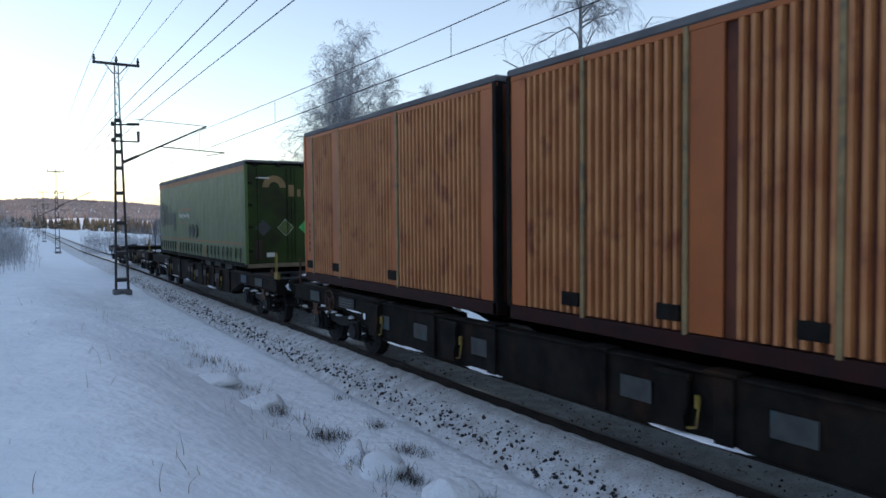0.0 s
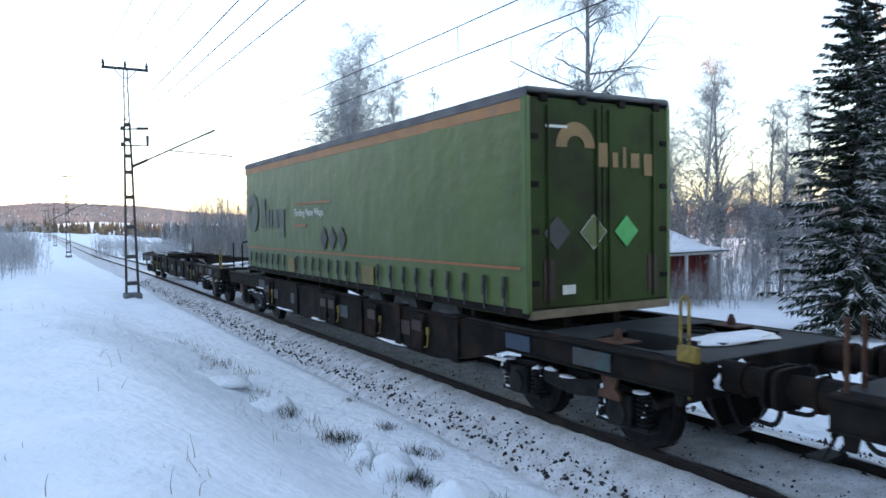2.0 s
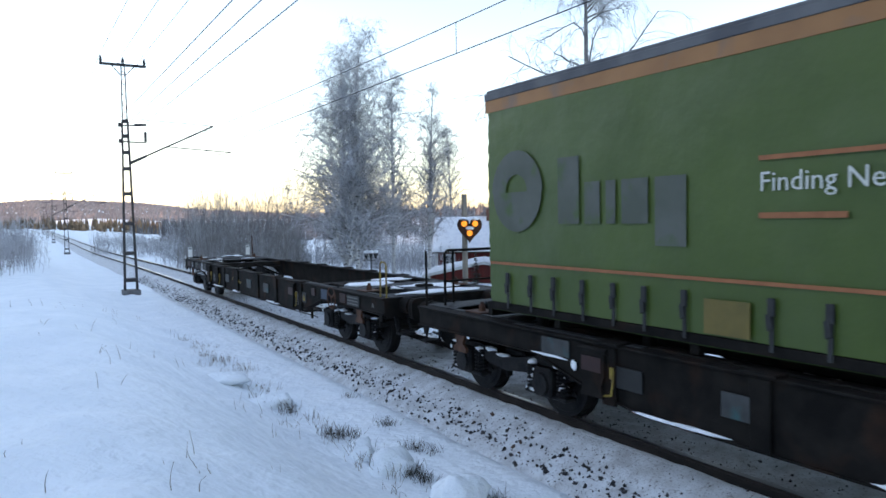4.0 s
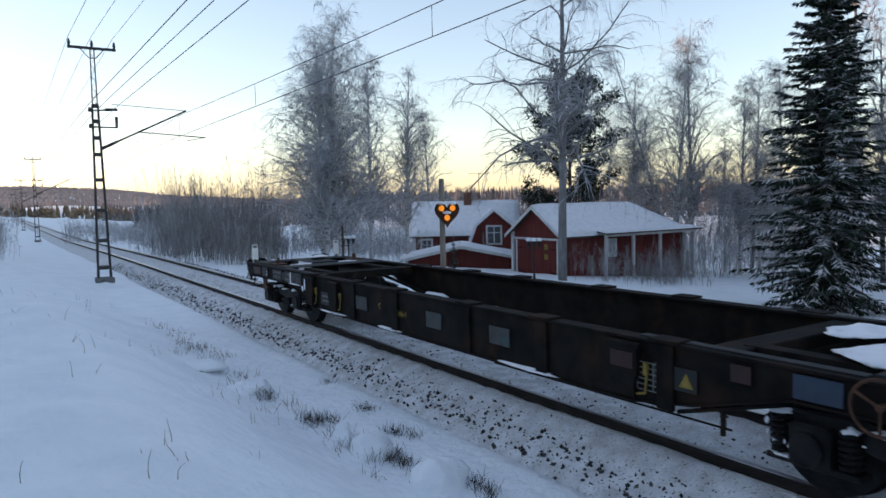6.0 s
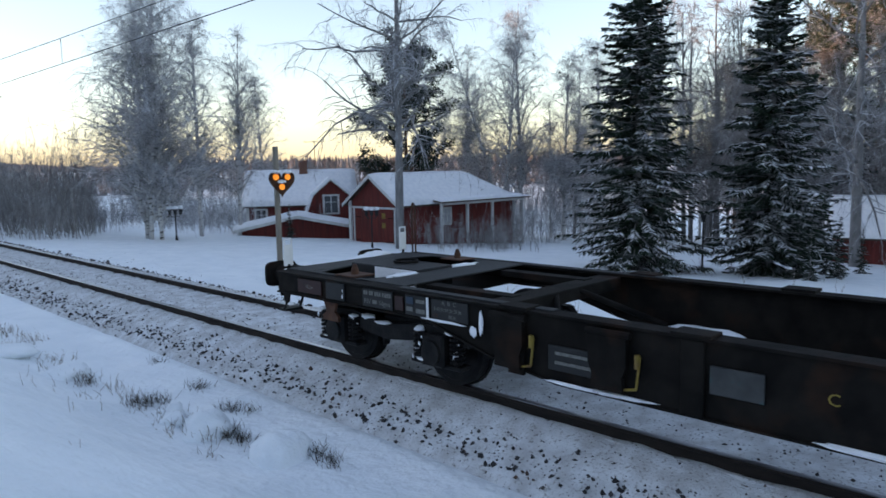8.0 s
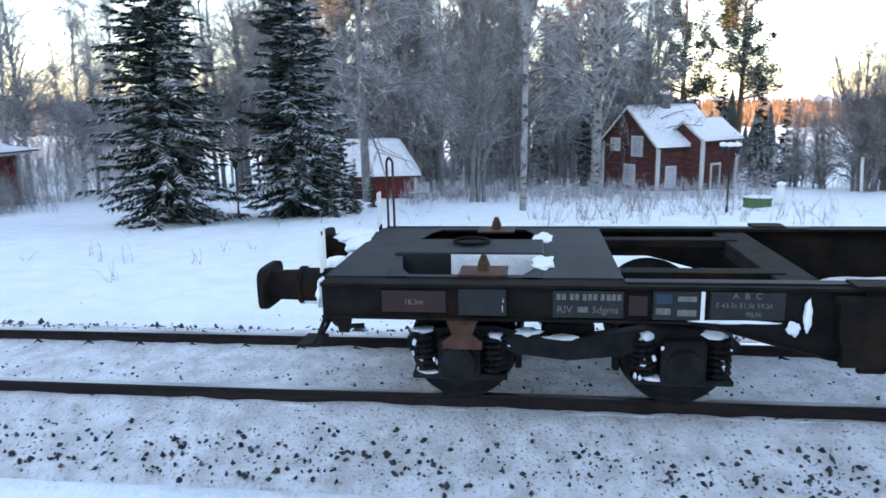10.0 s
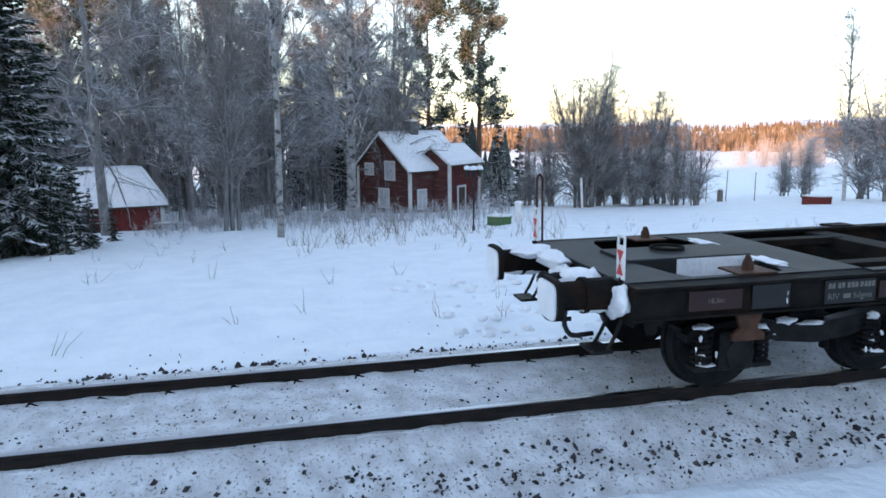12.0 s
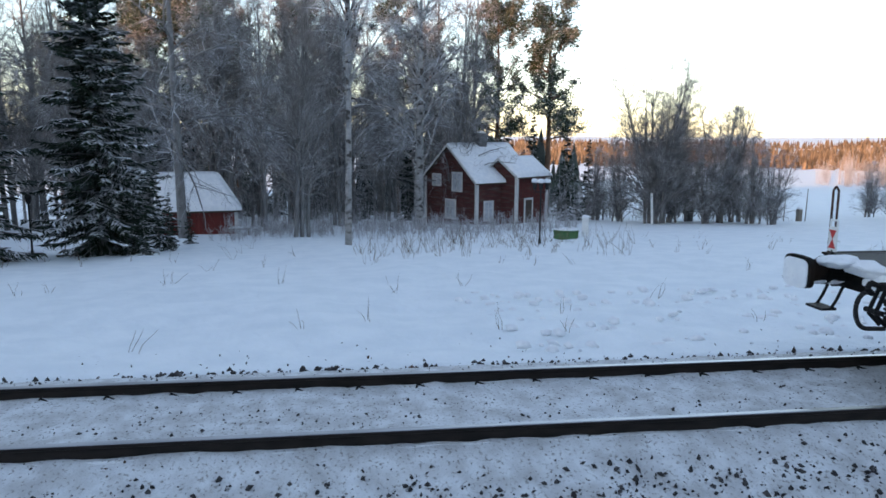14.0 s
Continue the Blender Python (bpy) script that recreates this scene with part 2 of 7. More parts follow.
def build_rail(x, name):
    prof = [(-0.07, -0.172), (0.07, -0.172), (0.07, -0.160), (0.012, -0.135), (0.009, -0.05), (0.034, -0.035), (0.036, -0.006), (0.028, 0.0),
            (-0.028, 0.0), (-0.036, -0.006), (-0.034, -0.035), (-0.009, -0.05), (-0.012, -0.135), (-0.07, -0.160)]
    bm = bmesh.new()
    ys = [-60, 0, 24, 28, 32, 36, 40, 45, 60, 75, 90, 120, 240, 400]
    rings = [[bm.verts.new((x + p[0] + float(track_dx(y)), y, p[1] + float(track_z(y)))) for p in prof] for y in ys]
    n = len(prof)
    for a, b in zip(rings, rings[1:]):
        for i in range(n):
            f = bm.faces.new((a[i], b[i], b[(i + 1) % n], a[(i + 1) % n]))
            f.material_index = 1 if i in (6, 7, 8) else 0
    bmesh.ops.recalc_face_normals(bm, faces=bm.faces)
    rail = part(name, bm, [RAIL_SIDE, RAIL_TOP])
    tagged(rail, "long dark rusty rail with a worn bright head", "rail", "rails of the track", kind="structure")
    return rail


def build_rail_snow(rail, x, side):
    """A thin uneven ridge of crusted snow along the rail's foot."""
    rng = np.random.default_rng(int(x * 10))
    ys = np.concatenate([np.arange(-22, 32, 0.12), np.arange(32, 90, 0.8)])
    h = 0.012 + 0.008 * rng.random(len(ys))
    w = 0.020 + 0.016 * rng.random(len(ys))
    ring = np.stack([np.stack([x + side * (0.066 + k * w) + track_dx(ys), ys, -0.168 + track_z(ys) + u * h], -1) for k, u in ((0, 0), (0, 1.0), (0.6, 1.2), (1.4, 0))], 1)
    n = len(ys)
    i = np.arange(n - 1)[:, None] * 4 + np.arange(3)[None]
    F = np.stack([i, i + 4, i + 5, i + 1], -1).reshape(-1, 4)
    tagged(raw("rail_snow", ring.reshape(-1, 3) + [0, 0, 0.022], F, SNOW_BED, rail), kind="stuff")


RAILS = [build_rail(TRACK_X - 0.7535, "rail"), build_rail(TRACK_X + 0.7535, "rail")]


def build_clips():
    """Spring clips and sleeper shoulders that show beside the rails."""
    bm = bmesh.new()
    add_rod(bm, (-0.10, -0.04, 0.01), (-0.06, 0.05, 0.035), 0.013, n=6)
    add_rod(bm, (-0.06, 0.05, 0.035), (-0.12, 0.07, 0.0), 0.013, n=6)
    add_box(bm, -0.135, -0.055, -0.05, 0.06, -0.03, 0.004, 0.008)
    first = part("rail_clip", bm, BOGIE, RAILS[1])
    first.location = (RAILS[1].location.x + TRACK_X + 0.7535, -14.3, -0.150)
    me = first.data
    for k in range(1, 120):
        y = -14.3 + 0.65 * k
        c = new("rail_clip", me)
        c.parent = RAILS[1]
        c.location = (TRACK_X + 0.7535 + float(track_dx(y)), y, -0.150 + float(track_z(y)))


build_clips()
for rail_, side_ in ((RAILS[0], -1), (RAILS[1], -1)):
    build_rail_snow(rail_, TRACK_X + (-0.7535 if rail_ is RAILS[0] else 0.7535), side_)


# ---- the train ----
HALF = 8.57


def thing(name, label, category, group=""):
    return tagged(new(name), label, category, group)


def text_part(words, size, m, parent, name="lettering", material=None):
    """Flat letters turned into a thin mesh."""
    cu = bpy.data.curves.new(name, "FONT")
    cu.body, cu.size, cu.extrude, cu.resolution_u = words, size, 0.0015, 2
    tmp = bpy.data.objects.new(name, cu)
    me = bpy.data.meshes.new_from_object(tmp)
    bpy.data.objects.remove(tmp)
    me.name = name
    me.materials.clear()
    me.materials.append(material or LETTER)
    ob = new(name, me)
    ob.parent = parent
    ob.matrix_basis = m
    return ob


def side_text(words, size, y, z, parent, x=-1.325, material=None, name="lettering"):
    """Letters on the side that faces -x; they read towards -y."""
    return text_part(words, size, Matrix.Translation((x, y, z)) @ Matrix(((0, 0, -1, 0), (-1, 0, 0, 0), (0, 1, 0, 0), (0, 0, 0, 1))), parent, name, material)


def plate(parent, y0, y1, z0, z1, material, x=-1.318, name="sign_plate", label=""):
    bm = bmesh.new()
    add_box(bm, x - 0.008, x + 0.012, min(y0, y1), max(y0, y1), z0, z1, 0.003)
    return part(name, bm, material, parent, label)


def bars(parent, rows, material=None, x=-1.33):
    """Plain bars in place of writing: rows of (y0, y1, z, height)."""
    bm = bmesh.new()
    for y0, y1, z, h in rows:
        add_box(bm, x - 0.002, x + 0.002, min(y0, y1), max(y0, y1), z - h / 2, z + h / 2)
    return part("marking", bm, material or LETTER, parent)


def sill_profile():
    pts = [(-HALF, 0.88), (-HALF + 2.95, 0.88), (-HALF + 3.9, 0.62), (-HALF + 4.7, 0.50), (HALF - 4.7, 0.50), (HALF - 3.9, 0.62), (HALF - 2.95, 0.88), (HALF, 0.88)]
    return pts


def build_sills(w):
    low = sill_profile()
    for sx in (-1, 1):
        bm = bmesh.new()
        web = low + [(HALF, 1.13), (-HALF, 1.13)]
        add_prism(bm, web, "x", sx * 1.285, sx * 1.300)
        # flanges
        xs = sorted((sx * 1.14, sx * 1.345))
        add_box(bm, xs[0], xs[1], -HALF, HALF, 1.13, 1.158, 0.004)
        fx = sorted((sx * 1.16, sx * 1.335))
        for (y0, z0), (y1, z1) in zip(low, low[1:]):
            add_prism(bm, [(y0, z0 - 0.02), (y1, z1 - 0.02), (y1, z1), (y0, z0)], "x", fx[0], fx[1])
        part("side_sill", bm, STEEL, w)
        # stiffeners
        for y in (-4.35, -2.55, -1.0, 1.0, 2.55, 4.35):
            bm = bmesh.new()
            fx = sorted((sx * 1.298, sx * 1.345))
            add_box(bm, fx[0], fx[1], y - 0.10, y + 0.10, 0.50, 1.13, 0.008)
            add_box(bm, min(sx * 1.16, sx * 1.39), max(sx * 1.16, sx * 1.39), y - 0.17, y + 0.17, 1.158, 1.188, 0.005)
            part("stiffener", bm, STEEL, w)


def hole_strip(bm, x0, x1, y0, y1, z, t, side, depth=0.16):
    """A deck strip whose inner edge is hollowed by a long rounded opening."""
    pts = [(x0, y0), (x0, y1)]
    n = 10
    inner = []
    for i in range(n + 1):
        u = i / n
        inner.append((x1 - side * depth * min(1, 1.5 * math.sin(math.pi * u) ** 0.35 if 0 < u < 1 else 0), y0 + (y1 - y0) * u))
    pts += inner[::-1]
    add_prism(bm, pts, "z", z - t, z)


def build_end(w, d, snowy=False):
    """Deck, headstock, buffers, coupling at the end d (+1 tail, -1 front)."""
    def Y(a):
        return d * (HALF - a)

    def box(bm, x0, x1, a0, a1, z0, z1, bev=0.006):
        ys = sorted((Y(a0), Y(a1)))
        add_box(bm, x0, x1, ys[0], ys[1], z0, z1, bev)
    bm = bmesh.new()
    box(bm, -1.285, 1.285, 0.0, 0.03, 0.80, 1.15)
    box(bm, -1.285, 1.285, 0.03, 0.22, 1.10, 1.13)
    part("headstock", bm, STEEL, w)
    bm = bmesh.new()
    box(bm, -1.14, 1.14, -0.02, 0.50, 1.150, 1.170)
    part("deck_plate", bm, STEEL2, w, "dull grey steel deck plate")
    bm = bmesh.new()
    box(bm, -1.14, 1.14, 1.78, 2.42, 1.150, 1.170)
    part("deck_plate", bm, STEEL2, w, "dull grey steel deck plate")
    for s in (-1, 1):
        bm = bmesh.new()
        y0, y1 = sorted((Y(0.50), Y(1.78)))
        if s < 0:
            hole_strip(bm, -1.14, -1.05, y0, y1, 1.170, 0.02, 1, 0.01)
        else:
            hole_strip(bm, 1.14, 1.05, y0, y1, 1.170, 0.02, -1, 0.01)
        # chamfer plates at the opening's ends
        for a, e in ((0.50, 0.68), (1.78, 1.62)):
            add_prism(bm, [(s * 1.14, Y(a)), (s * 0.38, Y(a)), (s * 0.55, Y(a * 0.8 + e * 0.2)), (s * 0.86, Y(a * 0.5 + e * 0.5)), (s * 1.05, Y(e)), (s * 1.14, Y(e))], "z", 1.152, 1.168)
        part("side_strip", bm, STEEL2, w, "dull grey steel strip with rounded openings")
    bm = bmesh.new()
    box(bm, -0.34, 0.34, 0.42, 1.80, 0.93, 1.20, 0.012)
    part("hitch_box", bm, STEEL2, w)
    bm = bmesh.new()
    for r in (0.17,):
        for i in range(16):
            a, b = i * math.tau / 16, (i + 1) * math.tau / 16
            add_rod(bm, (0.12 + r * math.cos(a), Y(1.1) + r * math.sin(a), 1.222), (0.12 + r * math.cos(b), Y(1.1) + r * math.sin(b), 1.222), 0.018, n=6)
    part("hitch_ring", bm, STEEL, w)
    # lower floor under the openings
    bm = bmesh.new()
    box(bm, -1.26, 1.26, 0.05, 2.3, 0.90, 0.93)
    part("under_deck", bm, STEEL, w)
    for s in (-1, 1):
        bm = bmesh.new()
        box(bm, s * 1.20 - 0.06, s * 1.20 + 0.06, 2.42, 4.6, 1.158, 1.172)
        part("deck_ledge", bm, STEEL2, w)
    # spigots
    for s in (-1, 1):
        bm = bmesh.new()
        box(bm, s * 0.98 - 0.17, s * 0.98 + 0.17, 1.10, 1.50, 1.170, 1.190, 0.004)
        part("pin_plate", bm, RUST, w, "rusty brown base plate")
        bm = bmesh.new()
        add_rod(bm, (s * 0.98, Y(1.30), 1.19), (s * 0.98, Y(1.30), 1.25), 0.055, 0.05, 12)
        add_rod(bm, (s * 0.98, Y(1.30), 1.25), (s * 0.98, Y(1.30), 1.32), 0.05, 0.022, 12)
        part("locating_pin", bm, RUST, w, smooth=False)
    # cross members and pocket frame
    bm = bmesh.new()
    box(bm, -0.80, -0.62, 2.42, 3.75, 1.06, 1.14)
    box(bm, 0.62, 0.80, 2.42, 3.75, 1.06, 1.14)
    box(bm, -1.14, 1.14, 3.62, 3.95, 0.98, 1.13, 0.01)
    part("pocket_frame", bm, STEEL, w)
    bm = bmesh.new()
    add_rod(bm, (-1.05, Y(4.6), 0.62), (-0.2, Y(3.9), 1.1), 0.035)
    add_rod(bm, (1.05, Y(4.6), 0.62), (0.2, Y(3.9), 1.1), 0.035)
    part("brace", bm, STEEL, w)
    # buffers
    for s in (-1, 1):
        bm = bmesh.new()
        add_rod(bm, (s * 0.875, Y(0.0), 1.02), (s * 0.875, Y(-0.30), 1.02), 0.155, 0.15, 18)
        add_rod(bm, (s * 0.875, Y(-0.30), 1.02), (s * 0.875, Y(-0.585), 1.02), 0.135, 0.13, 18)
        add_rod(bm, (s * 0.875, Y(-0.27), 1.02), (s * 0.875, Y(-0.31), 1.02), 0.168, 0.168, 18)
        b = part("buffer", bm, STEEL, w, smooth=False)
        bm = bmesh.new()
        y0, y1 = sorted((Y(-0.57), Y(-0.62)))
        pts = []
        for k in range(20):
            a = k * math.tau / 20
            ca, sa = math.cos(a), math.sin(a)
            pts.append((s * 0.875 + 0.26 * math.copysign(abs(ca) ** 0.45, ca), 1.02 + 0.185 * math.copysign(abs(sa) ** 0.45, sa)))
        add_prism(bm, pts, "y", y0, y1)
        head = part("buffer_head", bm, STEEL, b)
        if snowy and d > 0:
            bm = bmesh.new()
            rim = [(s * 0.875 + 0.86 * (p[0] - s * 0.875) + 0.02, 1.0 + 0.92 * (p[1] - 1.02)) for p in pts]
            add_prism(bm, rim, "y", Y(-0.612), Y(-0.636))
            part("pressed_snow", bm, SNOW_LUMP, head, "white snow pressed on the buffer face")
    bm = bmesh.new()
    add_rod(bm, (0, Y(0), 1.0), (0, Y(-0.25), 1.0), 0.05)
    add_path(bm, [(0, Y(-0.25), 1.0), (0.0, Y(-0.36), 1.05), (0, Y(-0.40), 0.99), (0, Y(-0.33), 0.93)], 0.03)
    add_path(bm, [(-0.05, Y(-0.22), 0.98), (-0.05, Y(-0.32), 0.72), (-0.05, Y(-0.18), 0.58)], 0.022)
    add_path(bm, [(0.05, Y(-0.22), 0.98), (0.05, Y(-0.32), 0.72), (0.05, Y(-0.18), 0.58)], 0.022)
    add_rod(bm, (-0.12, Y(-0.30), 0.74), (0.12, Y(-0.30), 0.74), 0.03)
    part("coupling", bm, BOGIE, w)
    for s in (-1, 1):
        bm = bmesh.new()
        pts = [(s * 0.36, Y(-0.03), 0.86)]
        for k in range(9):
            a = math.pi * k / 8
            pts.append((s * 0.36 - s * 0.05 * k / 8, Y(-0.12 - 0.13 * math.sin(a)), 0.66 + 0.20 * math.cos(a)))
        pts.append((s * 0.28, Y(0.08), 0.46))
        add_path(bm, pts, 0.026)
        part("brake_hose", bm, RUBBER, w, smooth=True)
    # steps below the corners
    for s in (-1, 1):
        bm = bmesh.new()
        x = s * 1.12
        add_path(bm, [(x, Y(-0.02), 0.84), (x, Y(-0.10), 0.66), (x, Y(-0.16), 0.56)], 0.018)
        add_path(bm, [(x - s * 0.26, Y(-0.02), 0.84), (x - s * 0.26, Y(-0.10), 0.66), (x - s * 0.26, Y(-0.16), 0.56)], 0.018)
        y0, y1 = sorted((Y(-0.10), Y(-0.30)))
        add_box(bm, min(x, x - s * 0.26) - 0.02, max(x, x - s * 0.26) + 0.02, y0, y1, 0.535, 0.565, 0.006)
        part("shunter_step", bm, BOGIE, w)
        bm = bmesh.new()
        y0, y1 = sorted((Y(0.10), Y(0.24)))
        add_prism(bm, [(y0, 0.86), (y1, 0.86), (y1 - 0.03, 0.73), (y0 + 0.03, 0.73)], "x", s * 1.27, s * 1.30)
        part("lifting_lug", bm, STEEL, w)
        bm = bmesh.new()
        y0, y1 = sorted((Y(0.98), Y(1.30)))
        ym = (y0 + y1) / 2
        add_prism(bm, [(y0 + 0.02, 0.87), (y1 - 0.02, 0.87), (ym + 0.08, 0.72), (y1, 0.66), (y1, 0.60), (y0, 0.60), (y0, 0.66), (ym - 0.08, 0.72)], "x", s * 1.24, s * 1.28)
        part("lifting_bracket", bm, RUST, w, "rusty brown bracket")


def build_bogie(w, yc):
    """A two-axle bogie: side frames, axle boxes with coil springs, brake gear, two wheelsets."""
    sets = []
    bg = new("bogie")
    bg.parent = w
    bg.location = (0, yc, 0)
    for s in (-1, 1):
        bm = bmesh.new()
        top = [(-1.35, 0.62), (-1.25, 0.70), (-0.62, 0.74), (-0.42, 0.70), (0, 0.64), (0.42, 0.70), (0.62, 0.74), (1.25, 0.70), (1.35, 0.62)]
        bot = [(1.35, 0.55), (1.22, 0.56), (0.66, 0.58), (0.42, 0.50), (0, 0.45), (-0.42, 0.50), (-0.66, 0.58), (-1.22, 0.56), (-1.35, 0.55)]
        add_prism(bm, top + bot, "x", s * 0.955, s * 1.075)
        part("side_frame", bm, BOGIE, bg)
        for a in (-0.9, 0.9):
            bm = bmesh.new()
            add_box(bm, min(s * 0.96, s * 1.20), max(s * 0.96, s * 1.20), a - 0.175, a + 0.175, 0.29, 0.66, 0.03)
            add_rod(bm, (s * 1.19, a, 0.46), (s * 1.235, a, 0.46), 0.15, 0.14, 16)
            add_box(bm, min(s * 0.97, s * 1.15), max(s * 0.97, s * 1.15), a - 0.40, a + 0.40, 0.285, 0.335, 0.012)
            part("axle_box", bm, BOGIE, bg)
            for e in (-0.29, 0.29):
                bm = bmesh.new()
                for k in range(6):
                    z = 0.35 + 0.052 * k
                    for q in range(10):
                        t0, t1 = q * math.tau / 10, (q + 1) * math.tau / 10
                        add_rod(bm, (s * 1.07 + 0.085 * math.cos(t0), a + e + 0.085 * math.sin(t0), z + 0.0052 * q), (s * 1.07 + 0.085 * math.cos(t1), a + e + 0.085 * math.sin(t1), z + 0.0052 * (q + 1)), 0.019, n=5)
                add_rod(bm, (s * 1.07, a + e, 0.33), (s * 1.07, a + e, 0.68), 0.05, n=8)
                part("coil_spring", bm, BOGIE, bg)
    bm = bmesh.new()
    add_box(bm, -0.95, 0.95, -0.22, 0.22, 0.50, 0.74, 0.03)
    add_box(bm, -0.95, 0.95, -1.33, -1.22, 0.55, 0.66, 0.015)
    add_box(bm, -0.95, 0.95, 1.22, 1.33, 0.55, 0.66, 0.015)
    for a in (-0.42, 0.42):
        add_rod(bm, (-0.85, a, 0.42), (0.85, a, 0.42), 0.04)
        for x in (-0.72, 0.72):
            add_box(bm, x - 0.05, x + 0.05, a - 0.03, a + 0.03, 0.25, 0.62, 0.012)
    add_rod(bm, (0, 0, 0.74), (0, 0, 0.90), 0.22, n=14)
    part("bolster", bm, BOGIE, bg)
    # snow caught on the frame
    bm = bmesh.new()
    for k, (a, z, sy, sz) in enumerate(((-1.15, 0.70, 0.10, 0.035), (-0.62, 0.68, 0.06, 0.06), (0.05, 0.655, 0.14, 0.022), (0.60, 0.66, 0.07, 0.05), (1.2, 0.70, 0.10, 0.03), (-0.7, 0.33, 0.16, 0.022), (1.15, 0.33, 0.13, 0.02), (0.34, 0.70, 0.1, 0.04), (-1.21, 0.46, 0.02, 0.07), (-0.6, 0.45, 0.02, 0.06), (1.22, 0.44, 0.02, 0.06))):
        add_blob(bm, (-1.085, a, z), (0.075, sy, sz * 0.75), k + yc, 2, 0.7)
    rs = random.Random(int(yc * 10))
    for k in range(15):
        a = rs.choice((-0.9, 0.9)) + rs.choice((-1, 1)) * rs.uniform(0.12, 0.42)
        add_blob(bm, (-1.13 - rs.uniform(0, 0.05), a, rs.uniform(0.31, 0.66)), (0.012, rs.uniform(0.006, 0.02), rs.uniform(0.01, 0.035)), k, 1, 0.8)
    tagged(part("caked_snow", bm, SNOW_LUMP, bg, "clinging white snow", smooth=True), kind="stuff")
    for a in (-0.9, 0.9):
        bm = bmesh.new()
        for s in (-1, 1):
            add_rod(bm, (s * 0.70, 0, 0), (s * 0.835, 0, 0), 0.455, 0.455, 40)
            add_rod(bm, (s * 0.665, 0, 0), (s * 0.70, 0, 0), 0.485, 0.475, 40)
            add_rod(bm, (s * 0.835, 0, 0), (s * 0.845, 0, 0), 0.40, 0.39, 40)
            add_rod(bm, (s * 0.845, 0, 0), (s * 0.90, 0, 0), 0.14, 0.12, 16)
            for k in range(6):
                q = k * math.tau / 6
                add_rod(bm, (s * 0.845, 0.27 * math.cos(q), 0.27 * math.sin(q)), (s * 0.86, 0.27 * math.cos(q), 0.27 * math.sin(q)), 0.03, n=8)
        add_rod(bm, (-0.9, 0, 0), (0.9, 0, 0), 0.08, n=14)
        ws = part("wheelset", bm, BOGIE, w, "dark steel wheelset with bright worn treads")
        ws.location = (0, yc + a, 0.455)
        sets.append((ws, yc + a))
    return sets


def hanging_flap(w, y, red=False):
    bm = bmesh.new()
    add_prism(bm, [(y - 0.19, 1.06), (y + 0.19, 1.06), (y + 0.19, 0.80), (y + 0.15, 0.70), (y + 0.16, 0.56), (y - 0.16, 0.56), (y - 0.15, 0.70), (y - 0.19, 0.80)], "x", -1.385, -1.325)
    add_rod(bm, (-1.36, y - 0.22, 1.075), (-1.36, y + 0.22, 1.075), 0.035, n=10)
    part("hinged_flap", bm, STEEL, w)
    if red:
        bm = bmesh.new()
        add_box(bm, -1.392, -1.384, y - 0.15, y + 0.15, 0.84, 1.0)
        part("flap_plate", bm, PLATE_R, w, "dull red plate")
    bm = bmesh.new()
    add_path(bm, [(-1.34, y - 0.30, 0.90), (-1.36, y - 0.28, 0.62), (-1.34, y - 0.12, 0.58)], 0.012, 6)
    add_rod(bm, (-1.35, y - 0.28, 0.80), (-1.35, y - 0.28, 0.92), 0.026, n=8)
    part("lever", bm, YELLOW, w, "worn yellow lever")


def snow_on(w, items, seed=0):
    bm = bmesh.new()
    for k, (p, s) in enumerate(items):
        add_blob(bm, p, s, seed + k, 3, 0.5)
    tagged(part("caked_snow", bm, SNOW_LUMP, w, "clinging white snow", smooth=True), kind="stuff")


def handrail(w, x, y, z0, h, width, material):
    bm = bmesh.new()
    add_path(bm, [(x, y, z0), (x, y, z0 + h - 0.05), (x, y + 0.05, z0 + h), (x, y + width - 0.05, z0 + h), (x, y + width, z0 + h - 0.05), (x, y + width, z0)], 0.016)
    part("handrail", bm, material, w)


def brake_wheel(w, y):
    bm = bmesh.new()
    for k in range(20):
        a, b = k * math.tau / 20, (k + 1) * math.tau / 20
        add_rod(bm, (-1.37, y + 0.21 * math.cos(a), 0.98 + 0.21 * math.sin(a)), (-1.37, y + 0.21 * math.cos(b), 0.98 + 0.21 * math.sin(b)), 0.014, n=6)
    for k in range(3):
        a = k * math.tau / 3 + 0.5
        add_rod(bm, (-1.36, y, 0.98), (-1.37, y + 0.2 * math.cos(a), 0.98 + 0.2 * math.sin(a)), 0.014, n=6)
    add_rod(bm, (-1.30, y, 0.98), (-1.38, y, 0.98), 0.03, n=8)
    part("brake_wheel", bm, RUST, w, "rusty hand brake wheel")


